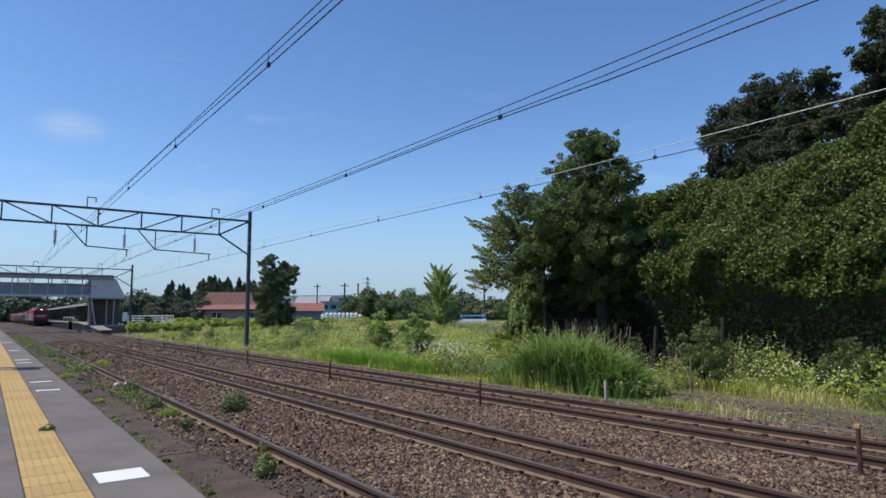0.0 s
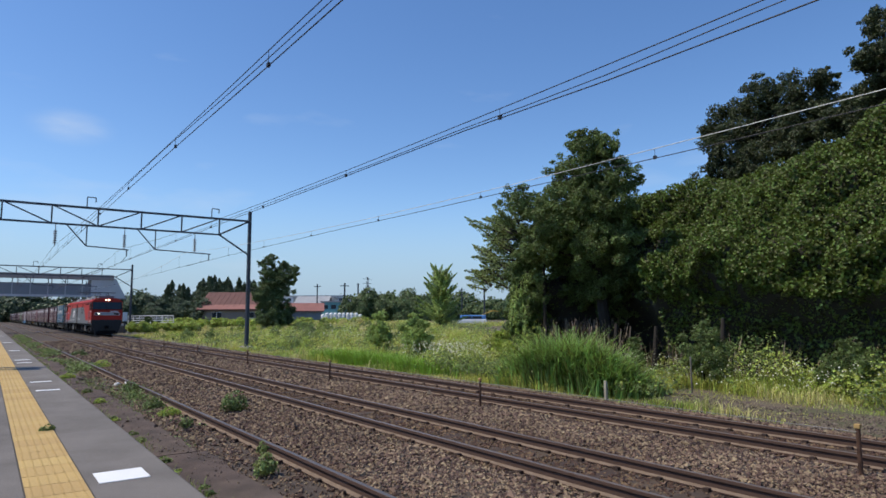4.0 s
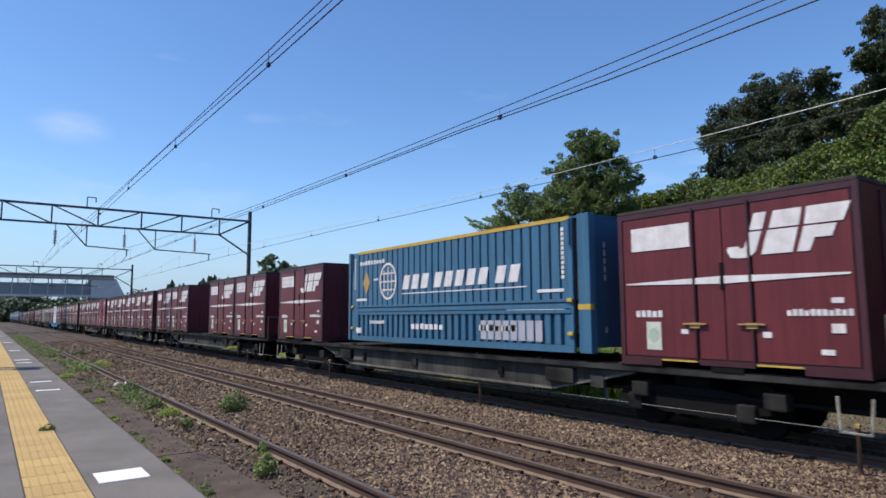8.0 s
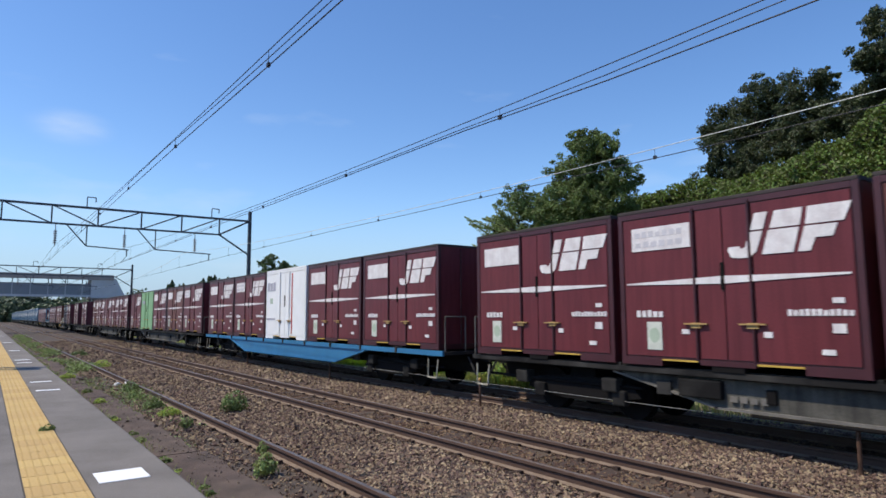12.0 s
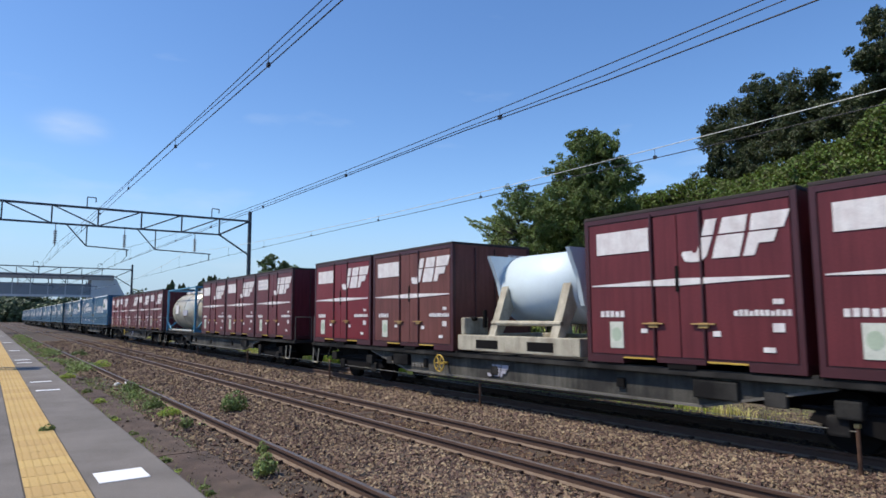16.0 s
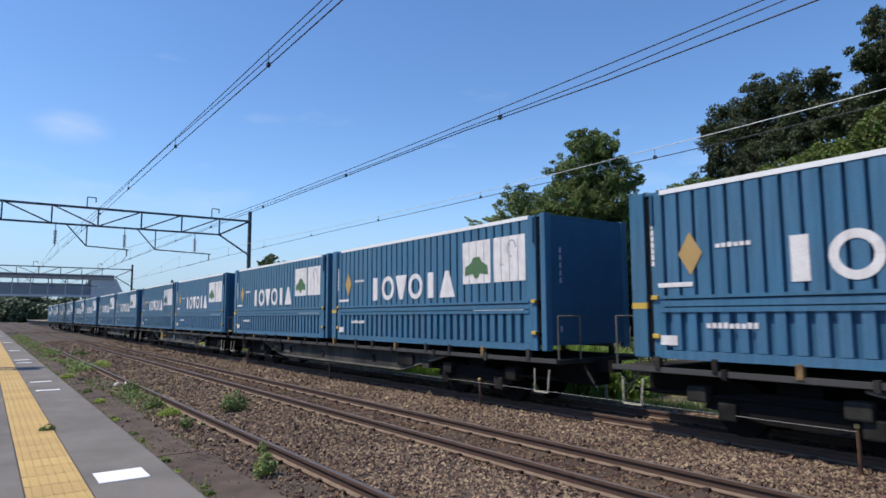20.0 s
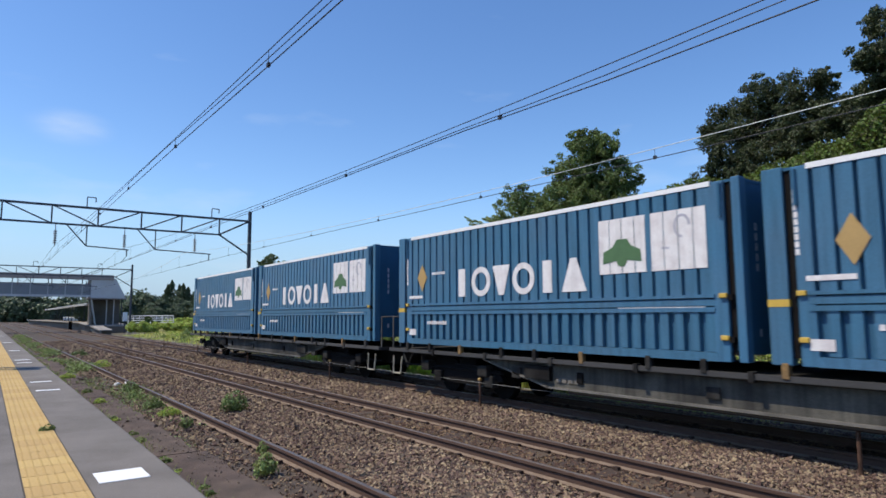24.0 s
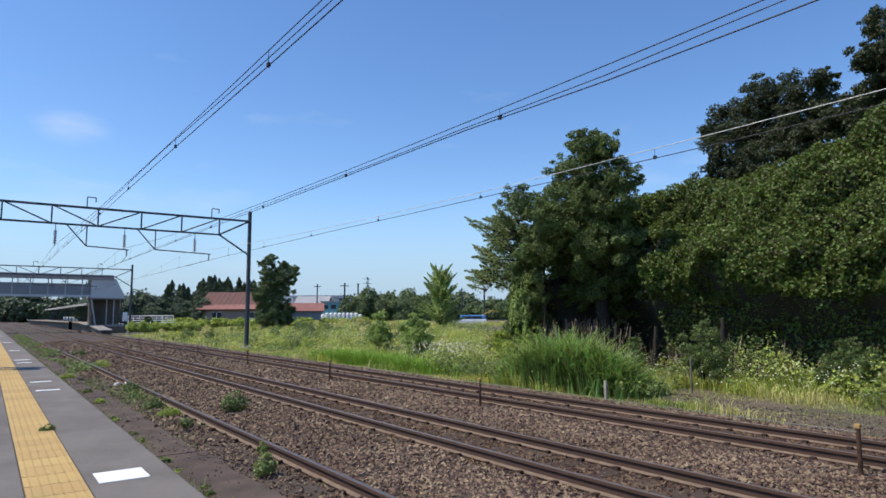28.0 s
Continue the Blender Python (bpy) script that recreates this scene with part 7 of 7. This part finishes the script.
def house(name, label, x0, y0, x1, y1, deep, z_eave, z_ridge, wall_m, roof_m, windows=4, lower_m=None):
    """A gabled house whose front runs from (x0, y0) to (x1, y1)."""
    a, b = Vector((x0, y0, 0)), Vector((x1, y1, 0))
    ln = (b - a).length
    ang = math.degrees(math.atan2(y1 - y0, x1 - x0))
    h = tagged(empty(name, pose(x0, y0, 0, 0, 0, ang)), label, "house")
    part("wall", boxes((0, ln, 0, deep, -0.5, z_eave)), wall_m, h)
    bm = bmesh.new()
    prism(bm, [(-0.6, z_eave - 0.15), (deep / 2, z_ridge), (deep + 0.6, z_eave - 0.15), (deep + 0.6, z_eave), (deep / 2, z_ridge + 0.18), (-0.6, z_eave)], "x", -0.5, ln + 0.5)
    roof = part("roof", bm, roof_m, h)
    for i in range(int(ln / 0.9)):
        x = 0.2 + i * 0.9
        part("roof_seam", rod(bmesh.new(), (x, -0.6, z_eave + 0.02), (x, deep / 2, z_ridge + 0.2), 0.03, seg=5), roof_m, roof)
    if lower_m:
        # the lower half of the roof carries newer, paler sheets
        zm = z_eave + (z_ridge - z_eave) * 0.52
        part("lower_roof", prisms([([(-0.68, z_eave - 0.02), (-0.68, z_eave + 0.06), (deep * 0.26, zm + 0.16), (deep * 0.26, zm + 0.08)], "x", -0.55, ln + 0.55)]), lower_m, roof, "paler lower roof sheets")
    for i in range(windows):
        x = ln * (i + 0.5) / windows
        w = part("window", boxes((x - 0.8, x + 0.8, -0.03, 0.02, z_eave - 1.5, z_eave - 0.5)), M_WINDOW, h)
        part("window_frame", boxes((x - 0.88, x + 0.88, -0.05, -0.02, z_eave - 0.5, z_eave - 0.42), (x - 0.88, x + 0.88, -0.05, -0.02, z_eave - 1.58, z_eave - 1.5), (x - 0.04, x + 0.04, -0.05, -0.02, z_eave - 1.5, z_eave - 0.5)), M_WHITE, w)
    return h


house("house", "low house with a faded red metal roof", 30.4, 114.5, 39.5, 107.6, 9.0, 3.1, 6.1, M_DULLWALL, M_REDROOF, 2, M_PINKROOF)
house("house", "long low shed with a dull pinkish roof", 44.0, 111.6, 50.6, 108.6, 7.0, 2.85, 4.2, M_SLATE, M_PINKROOF, 0)
house("annex", "small pale annex beside the red-roofed house", 38.2, 106.6, 41.0, 105.0, 4.0, 2.6, 3.3, M_WALL, M_GREYROOF, 1)
house("house", "pale house far behind the field", 90.0, 215.0, 99.0, 208.0, 8.0, 6.5, 9.0, M_WALL, M_GREYROOF, 4)


def block_house(name, label, x0, y0, x1, y1, deep, top, wall_m):
    ln = math.hypot(x1 - x0, y1 - y0)
    h = tagged(empty(name, pose(x0, y0, 0, 0, 0, math.degrees(math.atan2(y1 - y0, x1 - x0)))), label, "building")
    part("wall", boxes((0, ln, 0, deep, -0.5, top)), wall_m, h)
    part("roof", boxes((-0.3, ln + 0.3, -0.3, deep + 0.3, top, top + 0.35)), M_GREYROOF, h)
    for i in range(int(ln / 2.2)):
        for z in (top - 1.8,):
            part("window", boxes((0.5 + i * 2.2, 1.9 + i * 2.2, -0.04, 0.02, z, z + 1.1)), M_WINDOW, h)


block_house("warehouse", "teal flat-roofed warehouse behind the field", 73.2, 157.6, 82.2, 150.6, 8.0, 5.6, M_TEAL)
block_house("apartment_building", "long white building in the distance", 92.5, 236.0, 116.0, 222.0, 9.0, 9.6, M_WHITE)
block_house("apartment_building", "pale low building in the distance", 92.0, 222.0, 104.0, 213.0, 9.0, 8.6, M_WALL)

# row of white upright tanks
for i in range(10):
    f = i / 9
    t = tagged(empty("white_tank", pose(41.2 + 4.9 * f, 88.0 - 2.7 * f, 0)), "white upright storage tank in a row", "tank", group="row of white tanks")
    hh = 2.3 if i > 0 and i < 9 else 2.05
    part("tank_body", rod(bmesh.new(), (0, 0, -0.3), (0, 0, hh - 0.12), 0.29, seg=14), M_WHITE, t)
    part("tank_lid", rod(bmesh.new(), (0, 0, hh - 0.12), (0, 0, hh + 0.06), 0.29, 0.16, 14), M_WHITE, t)

v = tagged(empty("parked_van", pose(45.6, 60.2, -0.3, 0, 0, -37)), "blue and white parked van behind the meadow", "van")
part("van_body", boxes((0, 3.5, 0, 1.6, 0.4, 1.70), bevel=0.12), M_WHITE, v)
part("van_top", boxes((0.3, 3.4, 0.08, 1.52, 1.66, 2.2), bevel=0.15), M_BLUEBODY, v)
part("van_window", boxes((0.6, 1.7, 0.04, 0.1, 1.75, 2.05), (1.8, 2.9, 0.04, 0.1, 1.75, 2.05)), M_WINDOW, v)
for x in (0.7, 2.8):
    part("wheel", rods([((x, -0.03, 0.3), (x, 0.2, 0.3))], 0.33, 16), M_RUBBER, v)
v = tagged(empty("yellow_awning", pose(48.4, 58.8, 0, 0, 0, -37)), "yellow sheet roof beside the parked van", "awning")
part("sheet_roof", prisms([([(0, 2.0), (1.2, 2.45), (2.6, 2.3), (2.6, 2.2), (1.2, 2.35), (0, 1.9)], "y", 0, 2.4)]), M_YEL, v)
for x in (0.1, 2.5):
    for y in (0.1, 2.3):
        part("awning_post", rod(bmesh.new(), (x, y, -0.3), (x, y, 2.2), 0.04), M_STEEL, v)


def lattice_mast(x, y, h, w, label):
    m = tagged(empty("pylon", pose(x, y, 0)), label, "pylon")
    for sx in (-1, 1):
        for sy in (-1, 1):
            part("pylon_leg", rod(bmesh.new(), (sx * w, sy * w, -0.5), (sx * w * 0.12, sy * w * 0.12, h), w * 0.09, w * 0.05, 5), M_STEEL, m)
    for i in range(7):
        f = i / 8
        z, z2 = h * f, h * (f + 0.125)
        q, q2 = w * (1 - 0.88 * f), w * (1 - 0.88 * (f + 0.125))
        part("pylon_brace", rods([((-q, -q, z), (q2, -q2, z2)), ((q, -q, z), (-q2, -q2, z2))], w * 0.05, 5), M_STEEL, m)
    for z in (0.72, 0.84, 0.95):
        part("cross_arm", rods([((-w * 1.5, 0, h * z), (w * 1.5, 0, h * z))], w * 0.06, 5), M_STEEL, m)


lattice_mast(294, 530, 39, 3.2, "lattice power pylon on the horizon")
for x, y, h in ((190.6, 355.8, 22.5), (76.7, 92.7, 7.4), (56.0, 110.0, 8.2), (64.0, 140.0, 9.5), (100.0, 130.0, 9.0)):
    p = tagged(empty("utility_pole", pose(x, y, 0)), "slim utility pole behind the field", "pole", group="utility poles")
    part("pole_shaft", rod(bmesh.new(), (0, 0, -0.5), (0, 0, h), 0.16 if h < 20 else 0.5, seg=8), M_STEEL, p)
    part("cross_arm", boxes((-0.9, 0.9, -0.06, 0.06, h - 0.6, h - 0.45)), M_STEEL, p)

# trees in the distance
gs = np.random.default_rng(14)
sprays = []
for k in range(96):
    z0 = 0.5 + 4.9 * gs.uniform(0, 1) ** 0.85
    ln = (2.9 - 0.24 * z0) * gs.uniform(0.65, 1.15)
    az = gs.uniform(0, 6.283)
    el = gs.uniform(0.2, 0.6) + 0.12 * z0
    q = ln / math.hypot(1, el)
    sprays.append(((0, 0, z0), (q * math.cos(az), q * math.sin(az), z0 + q * el * 1.1), 0.44))
spray_tree("meadow_tree", (35.2, 49.2, 0.2), sprays, M_MTREE, 0.115, "young upright leafy tree behind the meadow", (6.0, 0.14), 101, 200)
tree("field_tree", (29.7, 77.8, 0.0), [(29.6, 77.7, 3.0, 2.1), (29.4, 77.9, 1.4, 1.9), (30.4, 77.2, 2.2, 1.6), (28.8, 78.3, 3.8, 1.6), (29.7, 77.6, 6.2, 1.7), (28.7, 78.4, 5.0, 1.6), (30.3, 77.3, 5.2, 1.6), (29.0, 78.0, 7.3, 1.4), (31.0, 76.6, 7.0, 1.3), (28.9, 77.6, 9.0, 0.9), (28.3, 78.8, 8.6, 0.6), (30.6, 77.2, 8.2, 0.9), (31.6, 76.2, 7.8, 0.6)],
     150, 0.15, M_FARGREEN, "dense leafy tree beside the gantry pole", 0.25, 102, 0.35)


def woods(name, label, x0, y0, x1, y1, n, top, seed, m, size=0.8, r=3.0):
    """A belt of trees merged by distance: many crowns of uneven height."""
    g = np.random.default_rng(seed)
    cl = []
    for i in range(n):
        f = (i + g.uniform(-0.4, 0.4)) / max(1, n - 1)
        h = top * g.uniform(0.72, 1.0)
        rr = r * g.uniform(0.75, 1.2)
        x, y = x0 + (x1 - x0) * f + g.normal(0, r * 0.4), y0 + (y1 - y0) * f + g.normal(0, r * 0.4)
        cl += [(x, y, h - rr * 0.9, rr), (x + g.normal(0, rr * 0.4), y, max(rr * 0.7, h * 0.4), rr * 1.15)]
    p, nn = clump_cloud(cl, 4.2 / size ** 2, g, rough=0.35)
    me = leaves(name, p, nn, size, m, g, slim=0.8)
    tagged(link_mesh(name, me, None), label, "trees", kind="stuff")


woods("far_woods", "belt of broad-leaved trees behind the meadow", 57.8, 107.2, 70.0, 99.0, 8, 7.2, 111, M_FARGREEN, 0.32, 2.7)
woods("far_woods", "low dark trees behind the parked van", 82.0, 114.0, 110.0, 92.0, 9, 5.6, 112, M_FARGREEN, 0.46, 2.4)
woods("far_woods", "dark trees around the station yard", 17.0, 124.0, 30.0, 116.5, 7, 6.2, 113, M_CONIFER, 0.30, 2.4)
woods("hedge", "rough green hedge in front of the houses", 21.0, 99.0, 46.0, 80.0, 26, 1.75, 117, M_BRIGHT, 0.26, 0.85)
woods("hedge", "tall weeds in front of the white fence", 15.0, 86.5, 23.0, 84.5, 12, 1.35, 118, M_BRIGHT, 0.22, 0.6)
woods("far_woods", "wooded ridge far along the line", -40.0, 380.0, 60.0, 330.0, 16, 13.0, 114, M_CONIFER, 1.3, 7.0)
woods("far_woods", "wooded skyline far behind the houses", 90.0, 300.0, 330.0, 190.0, 26, 10.0, 115, M_FARGREEN, 1.4, 7.0)
woods("far_woods", "trees behind the bank", 62.0, 49.0, 90.0, 40.0, 9, 7.0, 116, M_FARGREEN, 0.8, 3.0)


def conifer(x, y, h, seed):
    g = np.random.default_rng(seed)
    t = tagged(empty("conifer", pose(x, y, 0)), "tall narrow dark conifer in a row", "tree", group="row of conifers")
    part("trunk", rod(bmesh.new(), (0, 0, -0.5), (0, 0, h * 0.95), 0.25, 0.04, 7), M_BARK, t)
    n = 2600
    f = g.uniform(0, 1, n) ** 0.8
    z = h * (0.08 + 0.85 * f)
    r = (1 - f) * h * 0.31 * g.uniform(0.35, 1.15, n) * (1 + 0.35 * np.sin(z * 4.0 + seed)) + 0.12
    a = g.uniform(0, 6.28, n)
    p = np.column_stack([r * np.cos(a), r * np.sin(a), z])
    nn = unit(np.column_stack([np.cos(a), np.sin(a), np.full(n, 0.5)]))
    link_mesh("crown", leaves("crown", p, nn, 0.40, M_CONIFER, g, slim=0.4, wild=0.8), None, t)


gc = np.random.default_rng(120)
for i in range(38):
    f = i / 37
    conifer(35.4 + 18.6 * f + gc.normal(0, 0.6), 160.5 - 14.0 * f + gc.normal(0, 1.8), (12.3 if i > 9 else 11.2 if i < 6 else 9.5) * gc.uniform(0.80, 1.03), 200 + i)

# white stake, litter, and the lamp post whose shadow crosses the platform
s = tagged(empty("marker_stake", pose(12.85, 10.75, 0)), "short cream marker stake beside the ballast", "stake")
part("stake_shaft", boxes((-0.035, 0.035, -0.035, 0.035, -0.4, 0.16), bevel=0.008), M_CREAM, s)
s = tagged(empty("marker_stake", pose(15.9, 10.3, 0)), "thin grey stake standing in the weeds", "stake")
part("stake_shaft", boxes((-0.018, 0.018, -0.018, 0.018, -0.4, 0.66)), M_WAGON_L, s)
for x, y, a in ((3.15, 20.3, 20), (3.45, 20.6, 60)):
    s = tagged(empty("litter", pose(x, y, -0.1, 0, 0, a)), "crumpled white litter among the weeds", "litter")
    part("scrap", prisms([([(-0.08, 0.0), (0.07, 0.0), (0.09, 0.03), (0.02, 0.07), (-0.05, 0.05)], "y", -0.05, 0.04)]), M_WHITE, s)
s = tagged(empty("lamp_post", pose(-1.9, 22.5, 0)), "grey twin-shaft steel lamp post standing on the platform", "lamp post")
for dy, hh in ((-0.4, 6.0), (0.4, 6.6)):
    part("lamp_shaft", rod(bmesh.new(), (0, dy, 0.3), (0, dy, hh), 0.2, 0.18, 12), M_STEEL, s)
part("lamp_head", boxes((-0.2, 0.2, -0.6, 0.6, 5.5, 5.9), bevel=0.03), M_STEEL, s)


motions()
